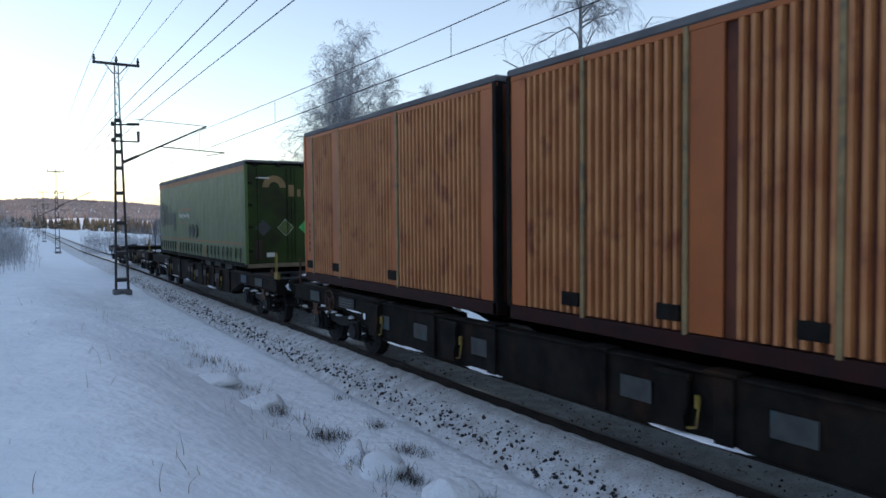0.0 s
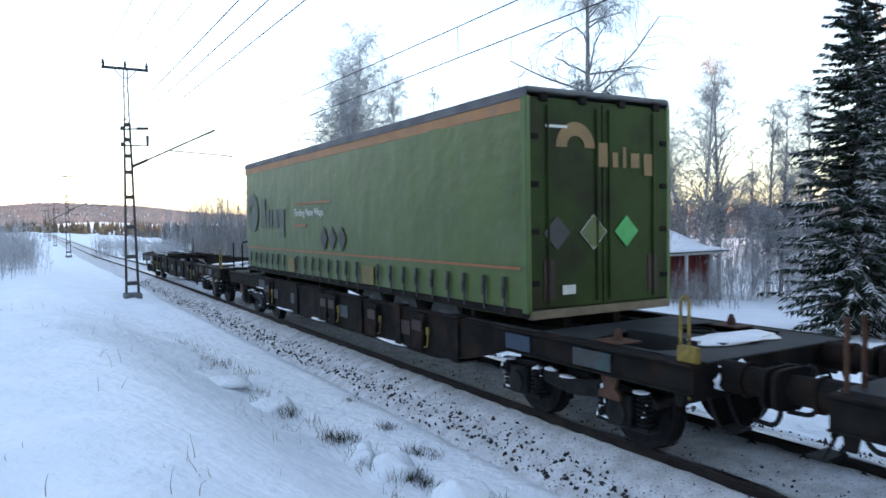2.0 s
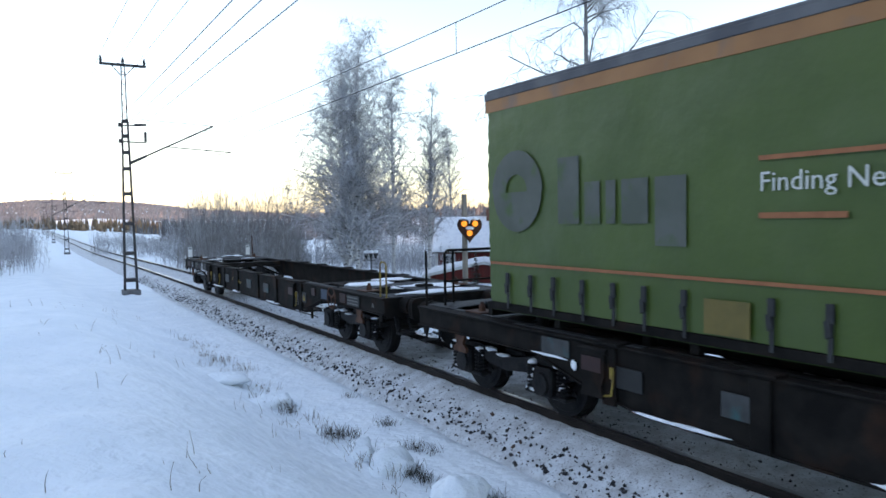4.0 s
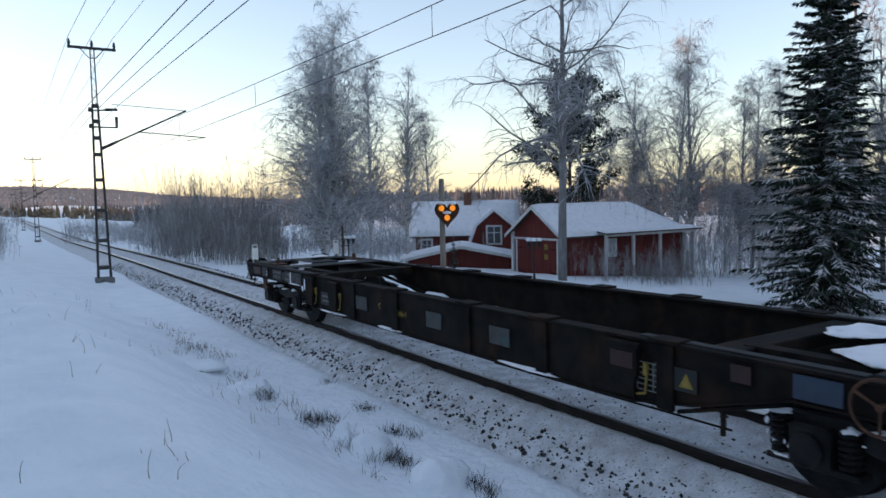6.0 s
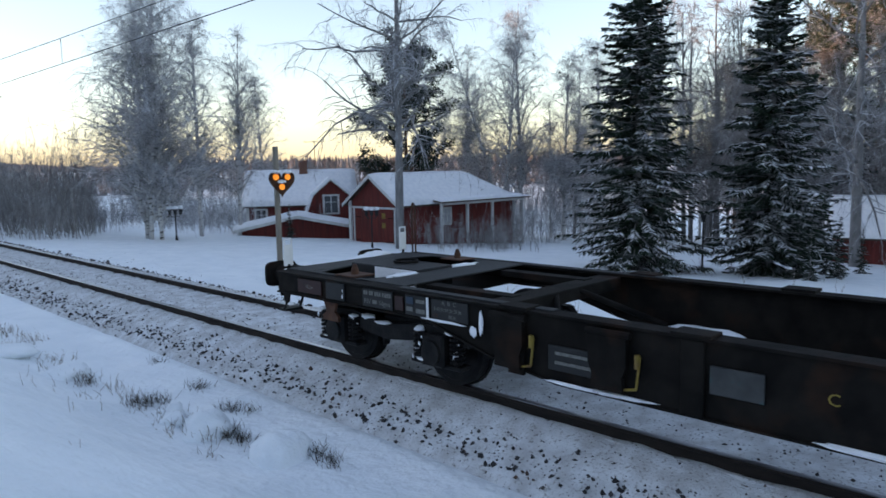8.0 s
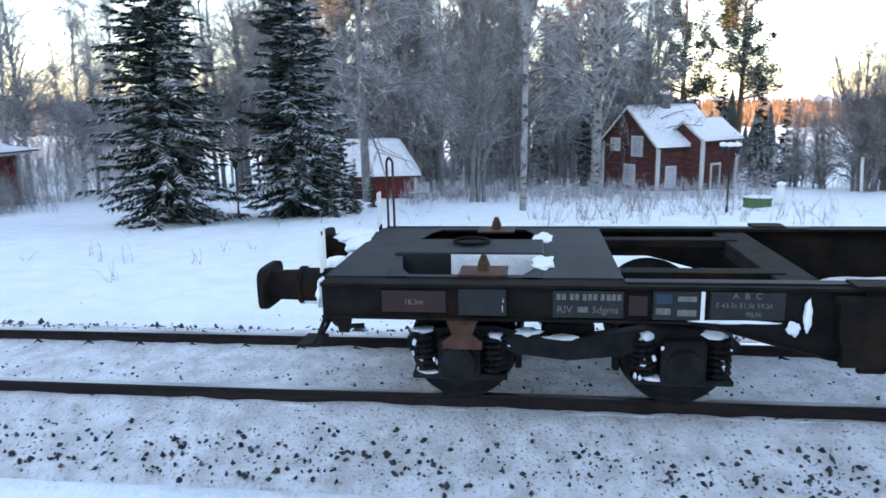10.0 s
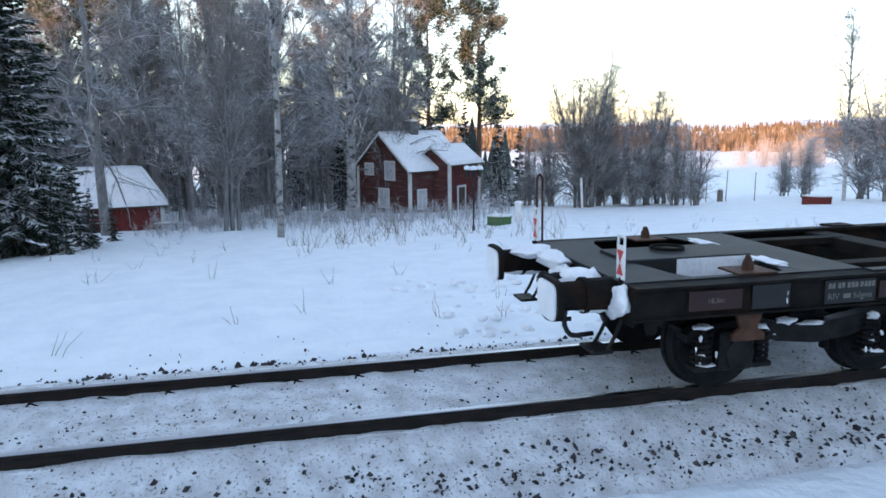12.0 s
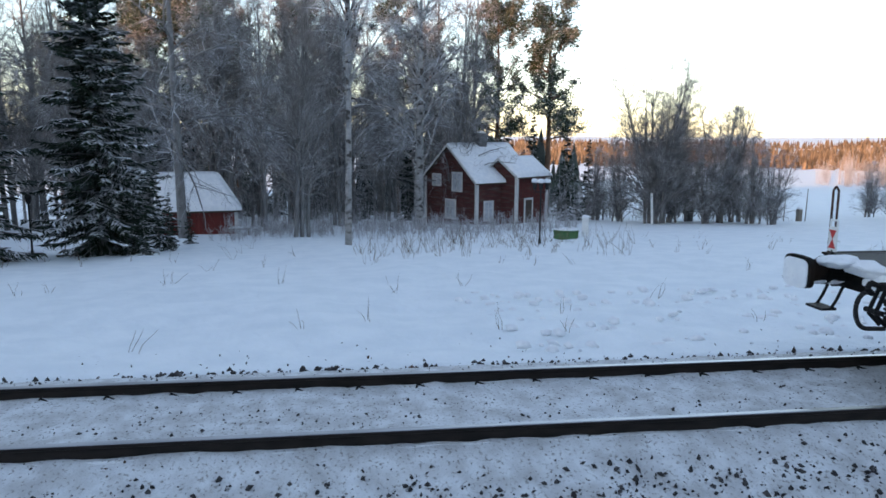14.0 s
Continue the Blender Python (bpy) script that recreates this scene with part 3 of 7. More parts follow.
def build_wagon(label, flaps, plates, snowy=False):
    w = thing("pocket_wagon", label, "railway wagon", "wagons of the train")
    build_sills(w)
    build_end(w, 1, snowy)
    build_end(w, -1)
    sets = build_bogie(w, HALF - 2.0) + build_bogie(w, -HALF + 2.0)
    # pocket floor with snow in it
    bm = bmesh.new()
    for q in (-1, 1):
        add_box(bm, q * 0.95 - 0.19, q * 0.95 + 0.19, -4.2, 4.2, 0.44, 0.47, 0.005)
    add_box(bm, -1.14, 1.14, -0.12, 0.12, 0.40, 0.58, 0.01)
    for y in (-2.5, 2.5):
        add_box(bm, -1.14, 1.14, y - 0.1, y + 0.1, 0.40, 0.52, 0.01)
    part("pocket_floor", bm, STEEL, w)
    for y, red in flaps:
        hanging_flap(w, y, red)
    # grey plates along the sill
    for y, m in plates:
        plate(w, y - 0.21, y + 0.21, 0.71, 0.94, m)
    items = [((-1.335, 5.35, 0.885), (0.012, 0.30, 0.014)), ((-1.325, 4.92, 0.84), (0.010, 0.05, 0.06)), ((-1.325, 3.75, 0.505), (0.02, 0.30, 0.016)), ((-1.31, 1.2, 0.51), (0.05, 0.4, 0.022)), ((-1.31, -2.3, 0.51), (0.05, 0.5, 0.025)), ((-1.31, 3.2, 0.51), (0.05, 0.3, 0.02)),
             ((0.95, 3.4, 0.49), (0.18, 0.55, 0.16)), ((0.95, -1.2, 0.49), (0.18, 0.8, 0.10)), ((0.3, -0.02, 0.59), (0.6, 0.12, 0.06)), ((0.1, 2.5, 0.53), (0.7, 0.10, 0.05)), ((0.3, -2.5, 0.53), (0.6, 0.1, 0.06)), ((0.85, 0.6, 0.50), (0.25, 1.3, 0.14)), ((0.8, -3.4, 0.48), (0.3, 0.6, 0.12))]
    snow_on(w, items, 3)
    return w, sets


TRAIN = []     # (thing, place along the train)
WHEELS = []    # (wheelset of a wagon)


def last_wagon():
    w, sets = build_wagon("empty dark pocket wagon flecked with snow, tail boards on its end", [(HALF - 4.14, False), (3.31, False), (-3.85, True)], [(2.2, PLATE), (-0.16, PLATE), (-1.73, PLATE)], True)
    plate(w, -4.21, -4.71, 0.72, 0.94, PLATE_D)
    for y in (-4.33, -4.59):
        bm = bmesh.new()
        add_prism(bm, [(y - 0.08, 0.76), (y + 0.08, 0.76), (y, 0.90)], "x", -1.331, -1.327)
        part("warning_triangle", bm, YELLOW, w, "worn yellow warning triangle")
    TRAIN.append((w, 4.07))
    WHEELS.extend(sets)
    T = HALF
    # markings at the tail, seen close
    plate(w, T - 0.50, T - 1.02, 0.92, 1.10, PLATE_R, label="dull red plate")
    side_text("18,3m", 0.065, T - 0.68, 0.985, w)
    plate(w, T - 1.12, T - 1.50, 0.90, 1.12, PLATE_D)
    plate(w, T - 1.86, T - 2.40, 0.895, 1.115, PLATE_D)
    bars(w, [(T - a, T - a - b, 1.065, 0.05) for a, b in ((1.89, 0.03), (1.93, 0.03), (1.99, 0.03), (2.03, 0.03), (2.09, 0.03), (2.13, 0.03), (2.17, 0.03), (2.225, 0.03), (2.27, 0.03), (2.31, 0.03), (2.35, 0.03))])
    side_text("RIV", 0.085, T - 1.89, 0.935, w)
    bars(w, [(T - 2.05, T - 2.13, 0.965, 0.045)])
    side_text("Sdgms", 0.08, T - 2.16, 0.937, w)
    plate(w, T - 2.44, T - 2.58, 0.92, 1.08, PLATE_R)
    plate(w, T - 2.62, T - 2.98, 0.89, 1.12, PLATE_D)
    plate(w, T - 2.64, T - 2.76, 1.02, 1.10, PLATE_B, x=-1.328)
    bars(w, [(T - 2.80, T - 2.94, 1.06, 0.04), (T - 2.80, T - 2.94, 0.95, 0.05), (T - 2.64, T - 2.75, 0.96, 0.05)])
    plate(w, T - 2.97, T - 3.0, 0.89, 1.12, WHITE, x=-1.33)
    plate(w, T - 3.04, T - 3.58, 0.90, 1.12, PLATE_D)
    side_text("A  B  C", 0.07, T - 3.20, 1.065, w)
    side_text("S 43,5t 51,5t 59,5t", 0.055, T - 3.08, 0.995, w)
    side_text("120", 0.06, T - 3.05, 0.92, w, material=RUST)
    side_text("00,0t", 0.055, T - 3.30, 0.925, w)
    # more plates along the side
    plate(w, T - 4.60, T - 5.20, 0.62, 0.86, PLATE_D)
    bars(w, [(T - 4.68, T - 5.1, 0.79, 0.03), (T - 4.68, T - 5.15, 0.70, 0.03)])
    side_text("244-0", 0.13, 0.93, 0.76, w, material=YELLOW)
    side_text("C", 0.13, 1.56, 0.81, w, material=YELLOW)
    bars(w, [(-4.0 + k * 0.0 - 0.0, -4.42, 0.92 - 0.055 * k, 0.012) for k in range(6)] + [(-4.0, -4.012, 0.78, 0.28), (-4.2, -4.212, 0.78, 0.28), (-4.41, -4.42, 0.78, 0.28)])
    brake_wheel(w, -6.30)
    plate(w, -5.05, -5.25, 0.92, 1.08, PLATE_R)
    plate(w, -5.62, -6.02, 0.90, 1.1, PLATE_B)
    plate(w, -6.62, -6.90, 0.92, 1.1, PLATE_R)
    plate(w, -6.98, -7.55, 0.90, 1.1, PLATE_D)
    bars(w, [(-7.03, -7.5, 1.06 - 0.06 * k, 0.02) for k in range(3)])
    side_text("A", 0.14, -8.10, 0.95, w)
    handrail(w, -1.22, -8.50, 1.16, 0.62, 0.24, YELLOW)
    bm = bmesh.new()
    add_rod(bm, (-1.28, -4.46, 0.50), (-1.28, -5.55, 0.82), 0.022, n=6)
    add_rod(bm, (-1.28, -4.95, 0.64), (-1.28, -4.95, 0.40), 0.028, n=6)
    part("brake_lever_bar", bm, STEEL, w)
    bm = bmesh.new()
    add_rod(bm, (-1.15, -1.4, 0.40), (-1.15, -4.95, 0.42), 0.012, n=6)
    part("brake_pipe", bm, STEEL, w)
    # tail boards
    for s in (-1, 1):
        bm = bmesh.new()
        add_box(bm, s * 1.10 - 0.075, s * 1.10 + 0.075, T + 0.03, T + 0.045, 1.20, 1.50, 0.003)
        b = part("tail_board", bm, WHITE, w, "white tail board with red triangles")
        bm = bmesh.new()
        for z0, z1 in ((1.24, 1.35), (1.46, 1.35)):
            add_prism(bm, [(s * 1.10 - 0.062, z0), (s * 1.10 + 0.062, z0), (s * 1.10, z1)], "y", T + 0.046, T + 0.050)
        part("red_triangle", bm, REDSIGN, b)
        bm = bmesh.new()
        add_path(bm, [(s * 1.10 - 0.06, T + 0.037, 1.50), (s * 1.10 - 0.06, T + 0.037, 1.58), (s * 1.10 + 0.06, T + 0.037, 1.58), (s * 1.10 + 0.06, T + 0.037, 1.50)], 0.012, 6)
        part("tail_board_grip", bm, WHITE, b)
        bm = bmesh.new()
        add_rod(bm, (s * 1.10, T + 0.03, 1.08), (s * 1.10, T + 0.03, 1.22), 0.02)
        part("tail_board_socket", bm, STEEL, b)
    bm = bmesh.new()
    add_path(bm, [(1.26, T - 0.03, 1.16), (1.26, T - 0.03, 1.92), (1.26, T - 0.06, 1.97), (1.26, T - 0.10, 1.92), (1.26, T - 0.10, 1.16)], 0.014)
    part("handrail", bm, RUST, w)
    bm = bmesh.new()
    add_box(bm, -0.348, -0.341, T - 1.79, T - 0.95, 0.96, 1.185, 0.002)
    part("frosted_face", bm, SNOW_LUMP, w, "side plate white with rime")
    # snow on the tail
    snow_on(w, [((0.45, T + 0.10, 1.12), (0.42, 0.13, 0.08)), ((0.75, T + 0.22, 1.13), (0.16, 0.18, 0.05)), ((-0.55, T + 0.06, 1.05), (0.22, 0.09, 0.13)), ((-1.0, T + 0.03, 0.97), (0.18, 0.06, 0.14)), ((0.1, T + 0.08, 0.98), (0.3, 0.08, 0.14)),
                ((0.72, T + 0.20, 1.14), (0.24, 0.24, 0.07)), ((-0.5, T + 0.16, 1.10), (0.34, 0.14, 0.06)), ((-1.12, T + 0.04, 1.02), (0.13, 0.05, 0.13)), ((-0.62, T + 0.30, 1.00), (0.05, 0.2, 0.12)), ((-0.3, T + 0.12, 0.80), (0.3, 0.06, 0.04)), ((0.875, T + 0.25, 0.90), (0.12, 0.22, 0.04)), ((-0.875, T + 0.2, 0.89), (0.1, 0.16, 0.03)),
                ((0.55, T - 1.80, 1.175), (0.25, 0.10, 0.014)), ((-0.62, T - 1.80, 1.175), (0.26, 0.10, 0.016)), ((0.3, T - 0.7, 0.95), (0.5, 0.2, 0.035)), ((-1.2, T - 1.47, 1.0), (0.12, 0.02, 0.10)), ((-1.312, T - 3.75, 0.93), (0.014, 0.03, 0.13)),
                ((0.2, T - 2.6, 0.62), (0.3, 0.2, 0.05)), ((0.3, -7.2, 1.18), (0.7, 0.4, 0.03)), ((-0.4, -6.0, 1.18), (0.5, 0.4, 0.025)), ((0.5, -5.3, 1.18), (0.4, 0.3, 0.02)), ((0, -8.3, 1.18), (0.9, 0.2, 0.04))], 40)


last_wagon()


def middle_wagon():
    w, sets = build_wagon("dark pocket wagon carrying a green semi-trailer, snow on its frame", [(0.72, True), (0.28, True), (-1.62, True), (-3.3, True), (HALF - 4.0, True)], [(2.74, PLATE), (-0.2, PLATE), (-2.75, PLATE_R), (4.1, PLATE_D)])
    TRAIN.append((w, -14.33))
    WHEELS.extend(sets)
    handrail(w, -1.24, -HALF + 0.10, 0.80, 1.0, 0.10, YELLOW)
    bm = bmesh.new()
    add_box(bm, -1.28, -1.2, -HALF - 0.01, -HALF + 0.22, 1.16, 1.32, 0.01)
    part("yellow_bracket", bm, YELLOW, w, "worn yellow bracket")
    plate(w, -5.6, -6.1, 0.90, 1.10, PLATE_B, label="dull blue plate")
    plate(w, -6.9, -7.5, 0.90, 1.10, PLATE)
    plate(w, 5.0, 5.5, 0.9, 1.1, PLATE)
    for x in (-1.2, -0.7, 0.6, 1.15):
        bm = bmesh.new()
        add_rod(bm, (x, HALF - 0.06, 1.16), (x, HALF - 0.06, 2.02), 0.02)
        part("stake", bm, STEEL, w)
    bm = bmesh.new()
    add_path(bm, [(-1.0, HALF - 0.3, 1.16), (-1.0, HALF - 0.3, 1.98), (-0.95, HALF - 0.3, 2.03), (0.5, HALF - 0.3, 2.03), (0.55, HALF - 0.3, 1.98), (0.55, HALF - 0.3, 1.16)], 0.022)
    add_path(bm, [(-1.0, HALF - 0.3, 1.55), (0.55, HALF - 0.3, 1.55)], 0.018)
    part("guard_frame", bm, STEEL, w)
    snow_on(w, [((0.0, 7.2, 1.19), (0.7, 0.5, 0.05)), ((0.5, 6.2, 1.18), (0.4, 0.5, 0.03)), ((0.2, -7.9, 1.19), (0.6, 0.3, 0.03)), ((-0.8, -HALF - 0.05, 1.0), (0.25, 0.06, 0.14))], 70)


middle_wagon()


def front_wagon():
    w, sets = build_wagon("dark pocket wagon carrying two orange swap bodies", [(HALF - 4.1, False), (2.0, False), (-2.0, False)], [(4.16, PLATE), (2.9, PLATE), (1.28, PLATE), (-1.5, PLATE), (-3.2, PLATE)])
    TRAIN.append((w, -32.77))
    WHEELS.extend(sets)
    brake_wheel(w, HALF - 2.15)
    plate(w, HALF - 1.0, HALF - 1.5, 0.90, 1.10, PLATE)
    plate(w, HALF - 2.5, HALF - 3.2, 0.90, 1.10, PLATE_D)
    bars(w, [(HALF - 2.55, HALF - 3.1, 1.06 - 0.05 * k, 0.01) for k in range(4)])
    for x in (-1.2, -0.95):
        bm = bmesh.new()
        add_rod(bm, (x, HALF - 0.08, 1.16), (x, HALF - 0.08, 1.75), 0.022)
        part("stake", bm, RUST, w)
    snow_on(w, [((0.0, HALF - 0.35, 1.19), (0.9, 0.28, 0.06)), ((-0.5, HALF - 0.9, 1.20), (0.5, 0.3, 0.07)), ((-1.0, HALF + 0.02, 0.98), (0.2, 0.05, 0.16)), ((0.6, HALF - 1.5, 1.19), (0.4, 0.5, 0.05))], 90)


front_wagon()

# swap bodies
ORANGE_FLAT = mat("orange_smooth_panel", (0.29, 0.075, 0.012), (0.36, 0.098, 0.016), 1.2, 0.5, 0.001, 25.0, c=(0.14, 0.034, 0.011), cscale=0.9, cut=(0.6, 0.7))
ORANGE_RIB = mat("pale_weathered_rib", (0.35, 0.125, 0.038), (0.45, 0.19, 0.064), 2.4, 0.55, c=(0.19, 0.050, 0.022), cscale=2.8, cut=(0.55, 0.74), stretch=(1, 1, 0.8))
# shell darker than the ribs: the shade in the hollows is in this colour
ORANGE_SHADE = mat("shaded_orange_shell", (0.085, 0.020, 0.007), (0.125, 0.032, 0.010), 2.0, 0.7, c=(0.055, 0.014, 0.008), cscale=1.6)
POST = mat("greenish_door_post", (0.20, 0.13, 0.055), (0.27, 0.18, 0.075), 5.0, 0.6, c=(0.12, 0.10, 0.06), cscale=4.0)
BOX_ROOF = mat("grey_box_roof", (0.07, 0.07, 0.075), (0.12, 0.12, 0.12), 2.0, 0.7)


def swap_body(y0, y1, strips, posts, at, label):
    """y0 is the tail end; strips are plain panels (y, y); the rest of the side is corrugated. Places are along the train."""
    b = thing("swap_body", label, "freight container", "swap bodies on the wagon")
    mid = (y0 + y1) / 2
    z0, z1 = 1.46, 4.33

    def L(y):
        return y - mid
    ya, yb = sorted((L(y0), L(y1)))
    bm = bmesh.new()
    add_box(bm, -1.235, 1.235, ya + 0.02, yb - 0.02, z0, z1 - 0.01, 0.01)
    part("box_shell", bm, ORANGE_SHADE, b)
    bm = bmesh.new()
    add_box(bm, -1.285, 1.285, ya, yb, z0 - 0.17, z0 + 0.0, 0.01)
    part("base_frame", bm, mat("dark_red_frame", (0.030, 0.008, 0.007), (0.018, 0.008, 0.007), 3.0, 0.7, spec=0.15), b, "dark red-brown base frame")
    bm = bmesh.new()
    add_box(bm, -1.275, 1.275, ya, yb, z1, z1 + 0.10, 0.02)
    part("roof", bm, BOX_ROOF, b, "dark grey roof edge")
    # corrugated sides: pale ribs, between them hollows whose shade is the shell's dark colour
    solid = sorted([tuple(sorted((L(p), L(q)))) for p, q in strips])
    for sx in (-1, 1):
        y = ya + 0.06
        while y < yb - 0.10:
            hit = [s for s in solid if s[0] - 0.06 < y + 0.05 < s[1] + 0.02]
            if not hit:
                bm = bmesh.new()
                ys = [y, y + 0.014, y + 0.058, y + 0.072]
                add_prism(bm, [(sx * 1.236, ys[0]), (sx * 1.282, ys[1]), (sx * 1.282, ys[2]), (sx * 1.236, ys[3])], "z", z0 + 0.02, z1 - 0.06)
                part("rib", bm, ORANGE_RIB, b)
            y += 0.117
        for s in solid:
            bm = bmesh.new()
            add_box(bm, min(sx * 1.24, sx * 1.268), max(sx * 1.24, sx * 1.268), s[0], s[1], z0 + 0.01, z1 - 0.02, 0.006)
            part("plain_panel", bm, ORANGE_FLAT, b)
        for p in posts:
            bm = bmesh.new()
            add_box(bm, min(sx * 1.24, sx * 1.288), max(sx * 1.24, sx * 1.288), L(p) - 0.03, L(p) + 0.03, z0 - 0.02, z1, 0.008)
            part("door_post", bm, POST, b, "greenish weathered post")
            # the pocket isn't hollow: a raised near-black block paints its recess shade
            bm = bmesh.new()
            add_box(bm, min(sx * 1.25, sx * 1.292), max(sx * 1.25, sx * 1.292), L(p) + 0.06, L(p) + 0.34, z0 + 0.10, z0 + 0.26, 0.01)
            part("lifting_pocket", bm, STEEL, b, "dark block for the shaded recess of a lifting pocket")
    for sx in (-1, 1):
        bm = bmesh.new()
        add_box(bm, min(sx * 1.24, sx * 1.274), max(sx * 1.24, sx * 1.274), ya, yb, z1 - 0.06, z1, 0.006)
        part("top_rail", bm, ORANGE_FLAT, b)
    for sx in (-1, 1):
        for y in (ya, yb):
            bm = bmesh.new()
            s = 1 if y == ya else -1
            add_box(bm, min(sx * 1.16, sx * 1.285), max(sx * 1.16, sx * 1.285), min(y, y + s * 0.09), max(y, y + s * 0.09), z0 - 0.17, z1 + 0.02, 0.012)
            part("corner_post", bm, ORANGE_FLAT if y == yb and not at else STEEL, b)
    # end door bars
    for x in (-0.8, -0.3, 0.3, 0.8):
        bm = bmesh.new()
        add_rod(bm, (x, yb + 0.015, z0), (x, yb + 0.015, z1 - 0.1), 0.02, n=8)
        part("locking_bar", bm, RUST, b)
    TRAIN.append((b, mid))
    return b


BODY = swap_body(-24.82, -31.83, [(-24.84, -25.27), (-26.32, -26.62), (-28.82, -29.02), (-31.45, -31.82)], [-25.30, -26.66, -29.05], False, "orange corrugated swap body, scratched and rust-stained, on the wagon")
bars(BODY, [(3.27, 3.22, 1.95 + 0.13 * k, 0.09) for k in range(5)], RUST, x=-1.272)
swap_body(-32.05, -39.15, [(-32.07, -32.42), (-34.88, -35.25), (-38.7, -39.1)], [-33.44, -34.84, -36.3], True, "orange corrugated swap body with a scraped side, on the wagon")

# semi-trailer
GREEN = mat("dusty_green_tarpaulin", (0.045, 0.073, 0.009), (0.060, 0.093, 0.012), 0.9, 0.45, 0.02, 2.6, c=(0.085, 0.115, 0.040), cscale=0.7, cut=(0.5, 0.85))
GREEN_DOOR = mat("green_door_panel", (0.022, 0.038, 0.008), (0.030, 0.049, 0.011), 1.5, 0.65, 0.001, 20.0, c=(0.018, 0.014, 0.008), cscale=1.3, cut=(0.45, 0.7), spec=0.15)
BAND = mat("tan_upper_band", (0.25, 0.115, 0.04), (0.31, 0.145, 0.05), 1.6, 0.6, c=(0.2, 0.12, 0.07), cscale=2.5)
TAN = mat("tan_print", (0.16, 0.10, 0.035), (0.21, 0.125, 0.045), 3.0, 0.6)
GREYPRINT = mat("faded_grey_print", (0.060, 0.070, 0.050), (0.085, 0.092, 0.075), 2.0, 0.6, c=(0.05, 0.085, 0.02), cscale=3.0)
DARKPRINT = mat("dark_grey_print", (0.030, 0.032, 0.030), (0.045, 0.046, 0.042), 3.0, 0.6)
BRIGHT = mat("bright_green_label", (0.03, 0.28, 0.06), (0.04, 0.33, 0.08), 9.0, 0.5)
REDPRINT = mat("orange_red_print", (0.24, 0.085, 0.03), (0.30, 0.11, 0.04), 6.0, 0.6)
PALE = mat("pale_print", (0.50, 0.50, 0.44), (0.6, 0.6, 0.54), 8.0, 0.6)


def diamond(parent, y, z, s, material, x=-1.292, axis="x", half=None):
    bm = bmesh.new()
    if axis == "x":
        add_prism(bm, [(y - s * 0.8, z), (y, z - s), (y + s * 0.8, z), (y, z + s)], "x", x - 0.004, x + 0.004)
    else:
        add_prism(bm, [(y - s, z), (y, z - s), (y + s, z), (y, z + s)], "y", x - 0.004, x + 0.004)
    return part("hazard_diamond", bm, material, parent)


def arc_shape(bm, f, r0, r1, a0, a1, n=18):
    """A flat ring sector; f maps (u, v) to a place on the panel and its depth."""
    inner = [f(r0 * math.cos(a0 + (a1 - a0) * k / n), r0 * math.sin(a0 + (a1 - a0) * k / n)) for k in range(n + 1)]
    outer = [f(r1 * math.cos(a0 + (a1 - a0) * k / n), r1 * math.sin(a0 + (a1 - a0) * k / n)) for k in range(n + 1)]
    vi, vo = [bm.verts.new(p) for p in inner], [bm.verts.new(p) for p in outer]
    for k in range(n):
        bm.faces.new((vi[k], vo[k], vo[k + 1], vi[k + 1]))


def mark_blocks(parent, f, widths, h, material):
    """Plain shapes in place of a brand's letters."""
    bm = bmesh.new()
    u = 0
    for wd, up, down in widths:
        pts = [f(u, -down), f(u + wd, -down), f(u + wd, h + up), f(u, h + up)]
        bm.faces.new([bm.verts.new(p) for p in pts])
        u += wd + 0.09
    return part("brand_mark", bm, material, parent)


